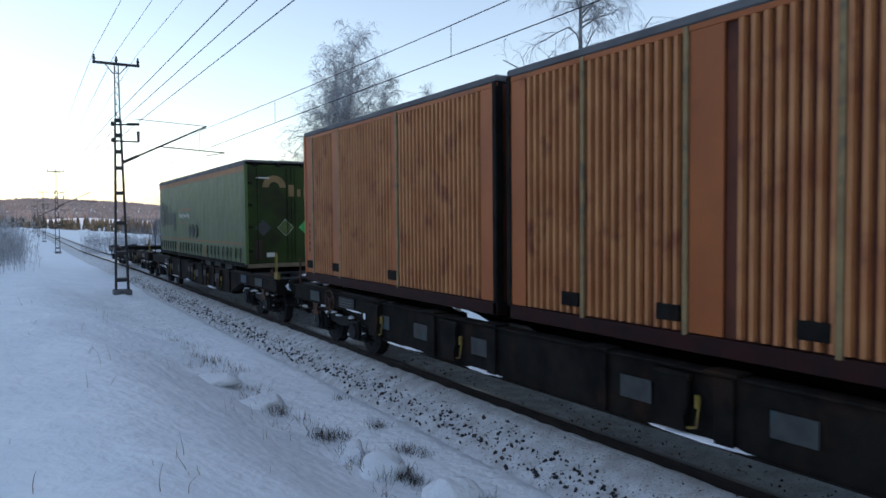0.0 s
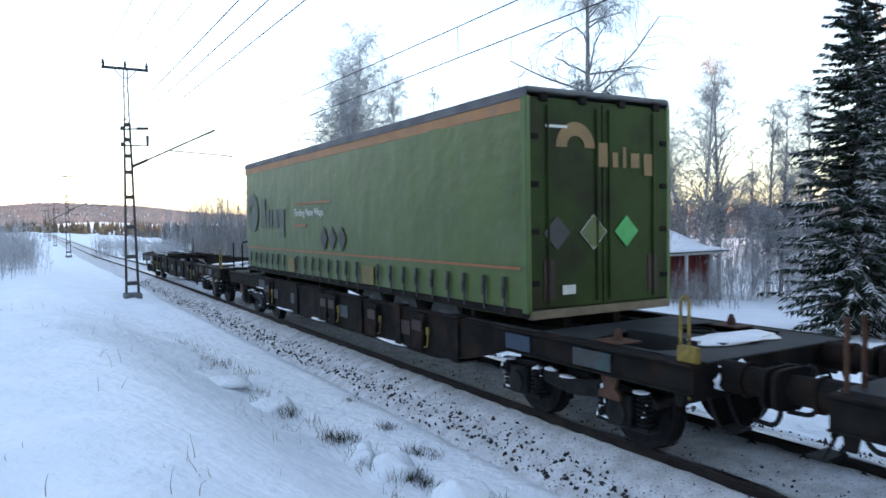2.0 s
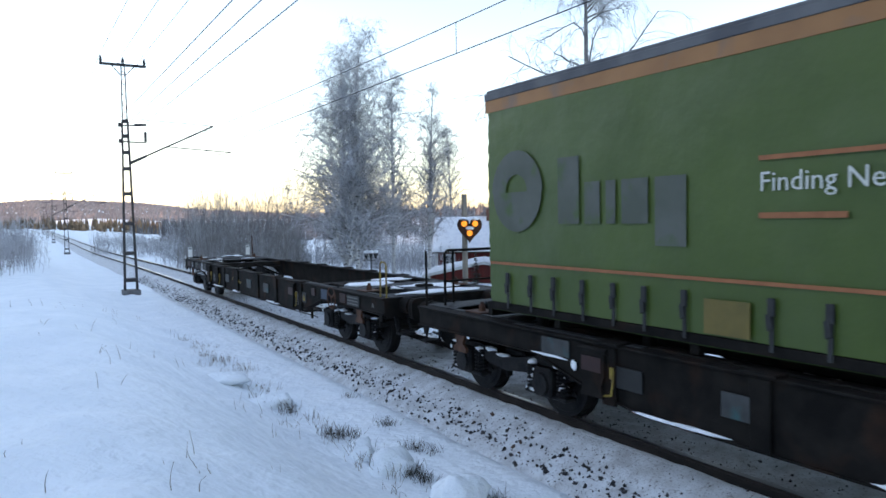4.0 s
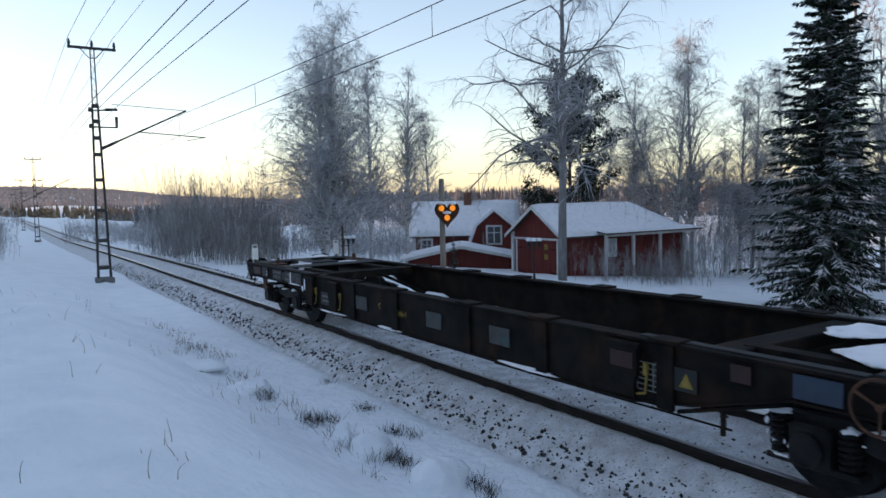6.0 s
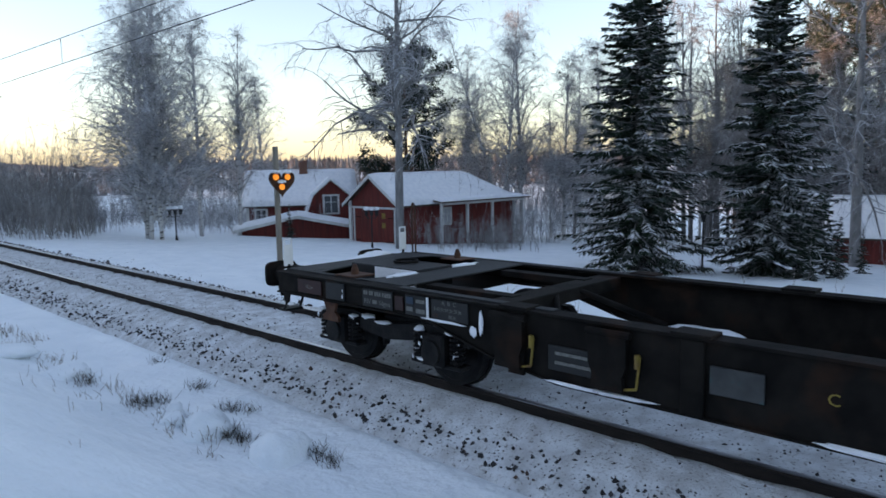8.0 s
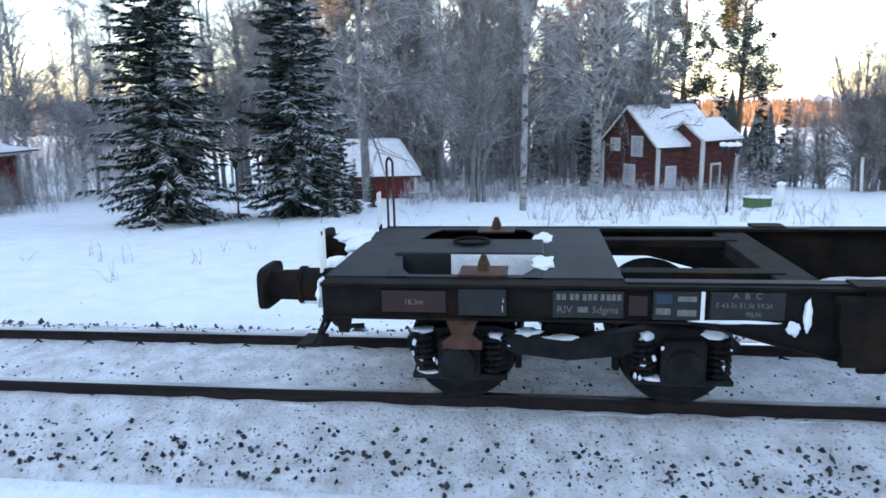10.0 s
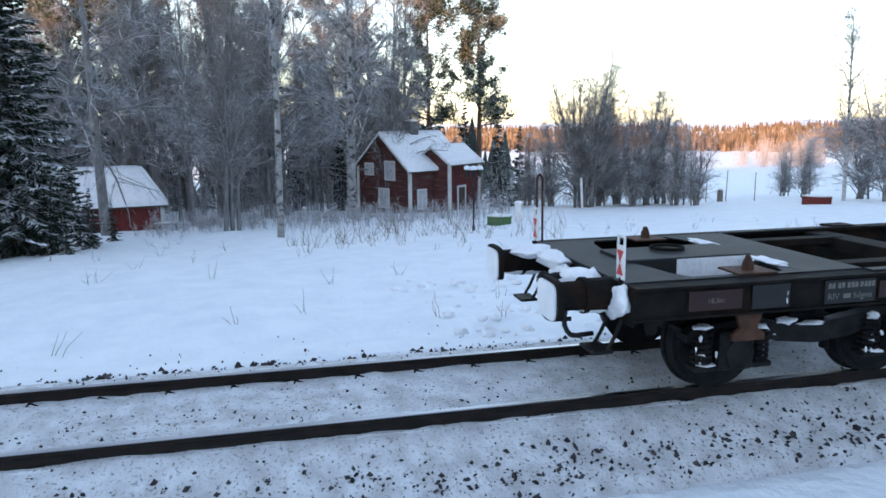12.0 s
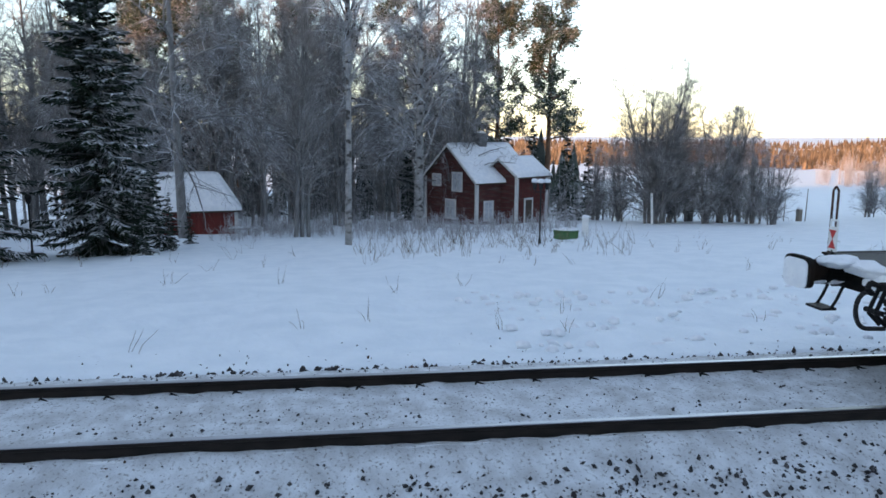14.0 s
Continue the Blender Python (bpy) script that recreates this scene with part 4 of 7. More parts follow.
def semi_trailer():
    t = thing("semi_trailer", "green curtain-sided semi-trailer, dusty and faded, riding on the wagon", "trailer")
    y0, y1 = -20.34, -7.65
    mid = (y0 + y1) / 2
    ya, yb = y0 - mid, y1 - mid
    z0, z1 = 1.42, 4.10
    # curtains with folds
    for sx in (-1, 1):
        ny, nz = 150, 26
        ys, zs = np.linspace(ya + 0.06, yb - 0.06, ny), np.linspace(z0, z1 - 0.16, nz)
        Y, Z = np.meshgrid(ys, zs)
        belly = 0.018 * np.sin(math.pi * (Z - z0) / (z1 - z0)) + 0.010 * fnoise(Y, Z, 1.1) + 0.006 * fnoise(Y * 2.5, Z * 0.7, 1.5, 4)
        edge = 0.012 * np.sin(Z * 26 + 2 * Y) * np.exp(-np.minimum(Y - ya, yb - Y) * 2.2)
        X = sx * (1.272 + belly + edge)
        idx = np.arange(ny * nz).reshape(nz, ny)
        F = np.stack([idx[:-1, :-1], idx[:-1, 1:], idx[1:, 1:], idx[1:, :-1]], -1).reshape(-1, 4)
        raw("curtain", np.stack([X, Y, Z], -1).reshape(-1, 3), F, GREEN, t, smooth=True)
        bm = bmesh.new()
        add_box(bm, min(sx * 1.27, sx * 1.283), max(sx * 1.27, sx * 1.283), ya, yb, z1 - 0.18, z1 - 0.02, 0.004)
        part("upper_band", bm, BAND, t, "faded tan upper band")
        bm = bmesh.new()
        add_box(bm, min(sx * 1.25, sx * 1.295), max(sx * 1.25, sx * 1.295), ya, yb, z1 - 0.02, z1 + 0.07, 0.006)
        part("cant_rail", bm, BOX_ROOF, t)
        bm = bmesh.new()
        add_box(bm, min(sx * 1.24, sx * 1.282), max(sx * 1.24, sx * 1.282), ya, yb, z0 - 0.10, z0 - 0.01, 0.005)
        part("side_rave", bm, STEEL, t)
    bm = bmesh.new()
    add_box(bm, -1.24, 1.24, ya + 0.03, yb - 0.03, z0 - 0.12, z1, 0.0)
    part("load_box", bm, GREEN_DOOR, t)
    bm = bmesh.new()
    add_box(bm, -1.27, 1.27, ya - 0.02, yb, z1 + 0.05, z1 + 0.12, 0.02)
    part("roof", bm, BOX_ROOF, t, "pale grey roof sheet with dark rim")
    # straps and buckles along the curtain's foot
    k = 0
    y = ya + 0.45
    while y < yb - 0.25:
        if abs(y - (-15.65 - mid)) > 0.35 and abs(y - (-11.4 - mid)) > 0.3:
            bm = bmesh.new()
            add_box(bm, -1.312, -1.300, y - 0.022, y + 0.022, z0 - 0.06, z0 + 0.36, 0.003)
            add_box(bm, -1.325, -1.300, y - 0.035, y + 0.035, z0 + 0.24, z0 + 0.40, 0.008)
            add_prism(bm, [(y - 0.02, z0 + 0.15), (y + 0.03, z0 + 0.12), (y + 0.045, z0 + 0.26), (y + 0.0, z0 + 0.28)], "x", -1.33, -1.305)
            part("strap", bm, RUBBER, t, "black strap with buckle")
        y += 0.47 + 0.04 * math.sin(k * 2.1)
        k += 1
    for yy in (-15.65 - mid, -11.4 - mid):
        bm = bmesh.new()
        add_box(bm, -1.306, -1.298, yy - 0.26, yy + 0.22, z0 + 0.02, z0 + 0.34)
        part("yellow_patch", bm, mat("ochre_patch", (0.11, 0.085, 0.018), (0.15, 0.11, 0.025), 4.0, 0.6), t, "dull ochre patch")
    bm = bmesh.new()
    add_box(bm, -1.3065, -1.303, ya + 0.1, yb - 0.1, z0 + 0.50, z0 + 0.535)
    part("stripe", bm, REDPRINT, t, "thin orange-red stripe")
    # faded print on the curtain: an emblem of two half rings, plain shapes for the name, a slogan
    xs = -1.312
    bm = bmesh.new()
    cy, cz = -8.35 - mid, 2.85
    arc_shape(bm, lambda u, v: (xs, cy - u, cz + v), 0.22, 0.52, 0.0, math.pi)
    arc_shape(bm, lambda u, v: (xs, cy - u, cz + v), 0.0, 0.50, math.pi, math.tau)
    part("emblem", bm, GREYPRINT, t, "faded grey round emblem")
    mark_blocks(t, lambda u, v: (xs, -9.15 - mid - u, 2.45 + v), [(0.36, 0.3, 0), (0.24, 0, 0), (0.14, 0.0, 0), (0.36, 0, 0), (0.38, 0, 0.22)], 0.46, GREYPRINT)
    side_text("Finding New Ways", 0.235, -11.75 - mid, 2.72, t, x=xs, material=PALE)
    bm = bmesh.new()
    add_box(bm, xs - 0.003, xs + 0.003, -13.9 - mid, -11.75 - mid, 2.98, 3.02)
    add_box(bm, xs - 0.003, xs + 0.003, -12.5 - mid, -11.75 - mid, 2.49, 2.54)
    part("print_line", bm, REDPRINT, t)
    for y in (-13.55, -14.0, -14.5):
        diamond(t, y - mid, 2.24, 0.25, DARKPRINT, x=xs)
    # end doors face the front of the train
    e = ya
    for x0, x1 in ((-1.22, -0.01), (0.01, 1.22)):
        bm = bmesh.new()
        add_box(bm, x0, x1, e - 0.005, e + 0.03, z0, z1 - 0.03, 0.008)
        d = part("end_door", bm, GREEN_DOOR, t)
        for x in ((x0 + 0.28, x1 - 0.1) if x0 < 0 else (x0 + 0.1, x1 - 0.28)):
            bm = bmesh.new()
            add_rod(bm, (x, e - 0.025, z0 + 0.05), (x, e - 0.025, z1 - 0.1), 0.016, n=8)
            part("locking_rod", bm, GREEN_DOOR, d)
    for sx in (-1, 1):
        bm = bmesh.new()
        add_box(bm, min(sx * 1.21, sx * 1.29), max(sx * 1.21, sx * 1.29), e - 0.02, e + 0.10, z0 - 0.05, z1, 0.012)
        part("corner_post", bm, mat("green_corner_post", (0.05, 0.085, 0.018), (0.06, 0.105, 0.022), 3.0, 0.5), t)
        for z in (1.75, 2.4, 3.0, 3.6):
            bm = bmesh.new()
            add_box(bm, sx * 1.15 - 0.06, sx * 1.15 + 0.06, e - 0.03, e - 0.005, z - 0.035, z + 0.035, 0.006)
            part("hinge", bm, STEEL, t)
        bm = bmesh.new()
        add_box(bm, sx * 0.93 - 0.09, sx * 0.93 + 0.09, e - 0.016, e - 0.008, z0 + 0.10, z0 + 0.62)
        part("red_panel", bm, PLATE_R, t, "dull red marker panel")
    for x in (-1.0, -0.35, 0.35, 1.0):
        bm = bmesh.new()
        add_box(bm, x - 0.06, x + 0.06, e - 0.04, e + 0.02, z1 - 0.06, z1 + 0.05, 0.01)
        part("roof_catch", bm, STEEL, t)
    bm = bmesh.new()
    add_box(bm, -1.24, 1.24, e - 0.05, e + 0.05, z0 - 0.13, z0 - 0.02, 0.01)
    part("rear_bumper", bm, mat("worn_bumper", (0.11, 0.085, 0.05), (0.17, 0.13, 0.08), 4.0, 0.6), t, "scuffed tan end beam")
    ed = e - 0.019
    for x, m in ((-0.80, DARKPRINT), (-0.18, GREEN), (0.42, BRIGHT)):
        diamond(t, x, 2.38, 0.22, m, x=ed, axis="y")
        if m is not GREEN:
            continue
        bm = bmesh.new()
        for p, q in (((-0.23, 0), (0, -0.23)), ((0, -0.23), (0.23, 0)), ((0.23, 0), (0, 0.23)), ((0, 0.23), (-0.23, 0))):
            add_rod(bm, (x + p[0], ed - 0.003, 2.38 + p[1]), (x + q[0], ed - 0.003, 2.38 + q[1]), 0.005, n=4)
        part("diamond_frame", bm, PALE, t)
    bm = bmesh.new()
    arc_shape(bm, lambda u, v: (-0.48 + u, ed - 0.003, 3.48 + v), 0.15, 0.33, 0.0, math.pi)
    part("emblem", bm, TAN, t, "tan half-ring emblem")
    mark_blocks(t, lambda u, v: (-0.08 + u, ed - 0.003, 3.24 + v), [(0.16, 0.12, 0), (0.10, 0, 0), (0.06, 0.08, 0), (0.16, 0, 0), (0.17, 0, 0.10)], 0.20, TAN)
    bm = bmesh.new()
    add_box(bm, -0.98, -0.62, ed - 0.004, ed, 3.72, 3.755)
    add_box(bm, -0.72, -0.50, ed - 0.004, ed, 1.58, 1.70)
    part("small_marking", bm, PALE, t)
    # axles and wheels sunk in the pocket
    for yy in (-15.6, -16.9, -18.2):
        for sx in (-1, 1):
            bm = bmesh.new()
            for (r0, a, b) in ((0.48, 0.86, 0.90), (0.50, 0.90, 1.16), (0.48, 1.16, 1.20)):
                add_rod(bm, (sx * a, yy - mid, 0.96), (sx * b, yy - mid, 0.96), r0, r0, 28)
            wh = part("trailer_wheel", bm, RUBBER, t, "black tyre with steel rim")
            bm = bmesh.new()
            add_rod(bm, (sx * 1.19, yy - mid, 0.96), (sx * 1.215, yy - mid, 0.96), 0.28, 0.25, 20)
            part("rim", bm, PLATE, wh)
    bm = bmesh.new()
    for x in (-0.45, 0.45):
        add_box(bm, x - 0.07, x + 0.07, ya + 0.2, yb - 0.5, z0 - 0.36, z0 - 0.10, 0.01)
    for yy in (-19.0, -15.0, -13.0, -11.0, -9.0, -7.6):
        add_box(bm, -1.22, 1.22, yy - mid - 0.05, yy - mid + 0.05, z0 - 0.22, z0 - 0.10, 0.006)
    add_box(bm, -1.2, -1.05, -13.6 - mid, -10.4 - mid, z0 - 0.42, z0 - 0.24, 0.01)
    part("chassis", bm, STEEL, t)
    for yy in (-10.2, -8.4):
        for sx in (-1, 1):
            bm = bmesh.new()
            add_box(bm, sx * 0.95 - 0.06, sx * 0.95 + 0.06, yy - mid - 0.06, yy - mid + 0.06, z0 - 0.50, z0 - 0.12, 0.01)
            part("support_leg", bm, STEEL, t)
    TRAIN.append((t, mid))


semi_trailer()


# ---- masts and wires beside the track ----
MAST = mat("tarred_mast_steel", (0.018, 0.018, 0.02), (0.04, 0.038, 0.036), 4.0, 0.6)
WIRE = mat("dark_wire", (0.02, 0.02, 0.022), (0.04, 0.04, 0.04), 4.0, 0.6)
CONCRETE = mat("dark_footing", (0.10, 0.10, 0.10), (0.16, 0.16, 0.16), 5.0, 0.9, 0.004, 30.0)


def build_mast():
    m = thing("catenary_mast", "dark steel lattice mast with crossarm, insulators and catenary arm", "railway mast", "masts along the track")
    bm = bmesh.new()
    add_box(bm, -0.33, 0.33, -0.33, 0.33, -0.5, 0.22, 0.02)
    part("footing", bm, CONCRETE, m)
    for sx in (-1, 1):
        for sy in (-1, 1):
            bm = bmesh.new()
            add_rod(bm, (sx * 0.23, sy * 0.14, 0.2), (sx * 0.10, sy * 0.10, 7.0), 0.035, 0.03, 5)
            part("leg", bm, MAST, m)
    for k, z in enumerate((0.62, 1.7, 2.9, 4.1, 5.1, 5.75, 6.4, 7.0)):
        hw = 0.23 + (0.10 - 0.23) * (z - 0.2) / 6.8 + 0.02
        bm = bmesh.new()
        add_box(bm, -hw, hw, -hw, hw, z - 0.07, z + 0.07, 0.008)
        part("batten", bm, MAST, m)
    bm = bmesh.new()
    for sx in (-1, 1):
        for sy in (-1, 1):
            add_rod(bm, (sx * 0.09, sy * 0.09, 7.0), (sx * 0.07, sy * 0.07, 9.2), 0.016, n=5)
    z = 7.05
    k = 0
    while z < 9.1:
        s = 1 if k % 2 else -1
        for sy in (-1, 1):
            add_rod(bm, (-s * 0.085, sy * 0.085, z), (s * 0.08, sy * 0.08, z + 0.22), 0.008, n=4)
        z += 0.22
        k += 1
    part("lattice_top", bm, MAST, m)
    bm = bmesh.new()
    add_box(bm, -0.86, 0.86, -0.05, 0.05, 9.18, 9.28, 0.01)
    add_path(bm, [(-0.42, 0, 9.2), (-0.12, 0, 8.85), (0.12, 0, 8.85), (0.42, 0, 9.2)], 0.02, 5)
    c = part("crossarm", bm, MAST, m)
    for x in (-0.8, 0, 0.8):
        bm = bmesh.new()
        for q, r in ((0.0, 0.05), (0.07, 0.065), (0.14, 0.05), (0.2, 0.035)):
            add_rod(bm, (x, 0, 9.28 + q), (x, 0, 9.34 + q), r, r * 0.8, 8)
        part("insulator", bm, MAST, c)
    for z, x1 in ((6.82, 0.75), (6.18, 0.75)):
        bm = bmesh.new()
        add_rod(bm, (-0.2, 0, z), (x1, 0, z + (0.06 if z > 6.4 else 0)), 0.03, n=6)
        a = part("side_arm", bm, MAST, m)
        for x in ((-0.2, x1) if z < 6.4 else (-0.2, x1 - 0.25)):
            bm = bmesh.new()
            if x < 0:
                add_rod(bm, (x, 0, z - 0.05), (x, 0, z + 0.12), 0.07, 0.05, 8)
            elif z < 6.4:
                add_rod(bm, (x, 0, z), (x, 0, z + 0.42), 0.05, 0.06, 8)
            else:
                add_rod(bm, (x - 0.15, 0, z + 0.05), (x + 0.3, 0, z + 0.07), 0.06, 0.05, 8)
            part("insulator", bm, MAST, a)
    # cantilever to the wire above the track
    bm = bmesh.new()
    add_rod(bm, (0.12, 0, 5.32), (3.45, 0, 6.97), 0.035, n=6)
    add_rod(bm, (0.12, 0, 5.32), (0.75, 0, 5.63), 0.065, 0.055, 8)
    cant = part("cantilever", bm, MAST, m)
    bm = bmesh.new()
    add_rod(bm, (0.6, 0, 7.1), (3.45, 0, 6.97), 0.014, n=5)
    part("stay", bm, MAST, cant)
    bm = bmesh.new()
    add_rod(bm, (1.55, 0, 6.03), (4.2, 0, 5.88), 0.022, n=6)
    add_rod(bm, (3.4, 0, 5.72), (4.2, 0, 5.88), 0.016, n=5)
    part("steady_arm", bm, MAST, cant)
    return m


first_mast = build_mast()
MAST_Y = [30.97, 91, 151, 211, 271, 331]


def mast_place(y):
    return 3.78 + track_dx(y), float(track_z(y)) - 0.36


for k, y in enumerate(MAST_Y):
    x, z = mast_place(y)
    if k == 0:
        first_mast.matrix_basis = pose(float(x), y, z)
    else:
        copy_thing(first_mast, pose(float(x), y, z))
copy_thing(first_mast, pose(3.78, -29.0, 0.1))


def wire(name, x, z, sag, label, r=0.011):
    """One wire over all spans; z at the masts, sag in the middle."""
    bm = bmesh.new()
    ys = [-89, -29] + MAST_Y
    pts = []
    for a, b in zip(ys, ys[1:]):
        for k in range(12):
            u = k / 12
            y = a + (b - a) * u
            pts.append((x + float(track_dx(y)), y, z + float(track_z(y)) - sag * 4 * u * (1 - u)))
    for p, q in zip(pts, pts[1:]):
        add_rod(bm, p, q, r, n=4)
    tagged(part(name, bm, WIRE), label, "wire", "overhead wires")
    return pts


for x in (2.99, 3.77, 4.54):
    wire("power_line", x, 9.30, 0.40, "thin dark power line strung between mast tops", 0.009)
for x, z in ((3.56, 6.70), (4.10, 6.77), (4.60, 6.68)):
    wire("power_line", x, z, 0.05, "dark power line strung along the masts", 0.014)
mess = wire("messenger_wire", TRACK_X + 0.25, 6.40, 0.36, "messenger wire of the overhead line above the track", 0.010)
cont = wire("contact_wire", TRACK_X + 0.25, 5.55, 0.03, "contact wire of the overhead line above the track", 0.010)
for k in range(0, len(mess), 2):
    if mess[k][1] > 110:
        continue
    bm = bmesh.new()
    add_rod(bm, mess[k], cont[k], 0.007, n=4)
    tagged(part("dropper", bm, WIRE), "short thin dropper between the overhead wires", "wire", "droppers of the overhead line")

# ---- houses ----
FALU = mat("falun_red_boards", (0.115, 0.020, 0.016), (0.165, 0.032, 0.024), 3.0, 0.85, 0.006, 30.0, c=(0.07, 0.022, 0.018), cscale=1.2, cut=(0.5, 0.8), stretch=(3, 3, 0.3))
LOGRED = mat("weathered_red_logs", (0.060, 0.021, 0.018), (0.105, 0.032, 0.027), 3.0, 0.9, 0.008, 20.0, c=(0.10, 0.075, 0.065), cscale=1.6, cut=(0.5, 0.75), stretch=(0.5, 0.5, 3))
TRIM = mat("white_house_trim", (0.50, 0.50, 0.485), (0.64, 0.64, 0.62), 4.0, 0.7)
GLASS = mat("dark_window_glass", (0.02, 0.025, 0.03), (0.03, 0.035, 0.04), 2.0, 0.08, spec=0.8)
CURTAIN = mat("pale_window_curtain", (0.35, 0.37, 0.40), (0.5, 0.52, 0.55), 3.0, 0.3)
BRICK = mat("chimney_brick", (0.14, 0.07, 0.05), (0.2, 0.1, 0.07), 8.0, 0.9)
DARKWOOD = mat("dark_wood", (0.05, 0.035, 0.025), (0.08, 0.055, 0.04), 6.0, 0.8, stretch=(1, 1, 0.3))
GREYWOOD = mat("grey_weathered_wood", (0.17, 0.15, 0.12), (0.24, 0.21, 0.17), 6.0, 0.85, stretch=(1, 1, 0.2))


def snow_slab(parent, corners, t, over_noise=0.03, seed=0):
    """A snow blanket over a sloping roof plane given by four corners, thick and uneven."""
    a, b, c, d = [Vector(p) for p in corners]
    nu, nv = 16, 8
    bm = bmesh.new()
    top = []
    for i in range(nu + 1):
        row = []
        for j in range(nv + 1):
            u, v = i / nu, j / nv
            p = (a * (1 - u) + b * u) * (1 - v) + (d * (1 - u) + c * u) * v
            edge = min(u, 1 - u, v * 0.7 + 0.12, 1 - v + 0.05)
            h = t * min(1, 0.35 + edge * 6) + over_noise * noise.noise(p * 0.9 + Vector((seed, 0, 0)))
            row.append(bm.verts.new((p.x, p.y, p.z + max(0.02, h))))
        top.append(row)
    bot = [[bm.verts.new((v.co.x, v.co.y, (((a * (1 - i / nu) + b * i / nu) * (1 - j / nv) + (d * (1 - i / nu) + c * i / nu) * j / nv).z + 0.004))) for j, v in enumerate(row)] for i, row in enumerate(top)]
    for i in range(nu):
        for j in range(nv):
            bm.faces.new((top[i][j], top[i + 1][j], top[i + 1][j + 1], top[i][j + 1]))
    for i in range(nu):
        bm.faces.new((top[i][0], bot[i][0], bot[i + 1][0], top[i + 1][0]))
        bm.faces.new((top[i][nv], top[i + 1][nv], bot[i + 1][nv], bot[i][nv]))
    for j in range(nv):
        bm.faces.new((top[0][j], top[0][j + 1], bot[0][j + 1], bot[0][j]))
        bm.faces.new((top[nu][j], bot[nu][j], bot[nu][j + 1], top[nu][j + 1]))
    bmesh.ops.recalc_face_normals(bm, faces=bm.faces)
    return part("roof_snow", bm, SNOW_LUMP, parent, "thick white snow", smooth=True)


def window(h, face, a, z, w, ht, at, glass=None):
    """A framed window on a wall. face: 'x-','x+','y-','y+' of the house's own axes, a: place along the wall, at: the wall's plane."""
    ax, s = face[0], -1 if face[1] == "-" else 1

    def bx(bm, a0, a1, z0, z1, d0, d1):
        p, q = sorted((at + s * d0, at + s * d1))
        if ax == "x":
            add_box(bm, p, q, a0, a1, z0, z1)
        else:
            add_box(bm, a0, a1, p, q, z0, z1)
    bm = bmesh.new()
    bx(bm, a - w / 2, a + w / 2, z, z + ht, 0.004, 0.03)
    g = part("window", bm, glass or GLASS, h)
    bm = bmesh.new()
    f = 0.11
    for r in ((a - w / 2 - f, a - w / 2 + 0.02, z - f, z + ht + f), (a + w / 2 - 0.02, a + w / 2 + f, z - f, z + ht + f), (a - w / 2, a + w / 2, z - f, z + 0.02), (a - w / 2, a + w / 2, z + ht - 0.02, z + ht + f)):
        bx(bm, *r, 0.002, 0.06)
    part("window_frame", bm, TRIM, g)
    bm = bmesh.new()
    bx(bm, a - 0.03, a + 0.03, z, z + ht, 0.03, 0.05)
    bx(bm, a - w / 2, a + w / 2, z + ht * 0.62, z + ht * 0.62 + 0.04, 0.03, 0.048)
    part("glazing_bar", bm, TRIM, g)


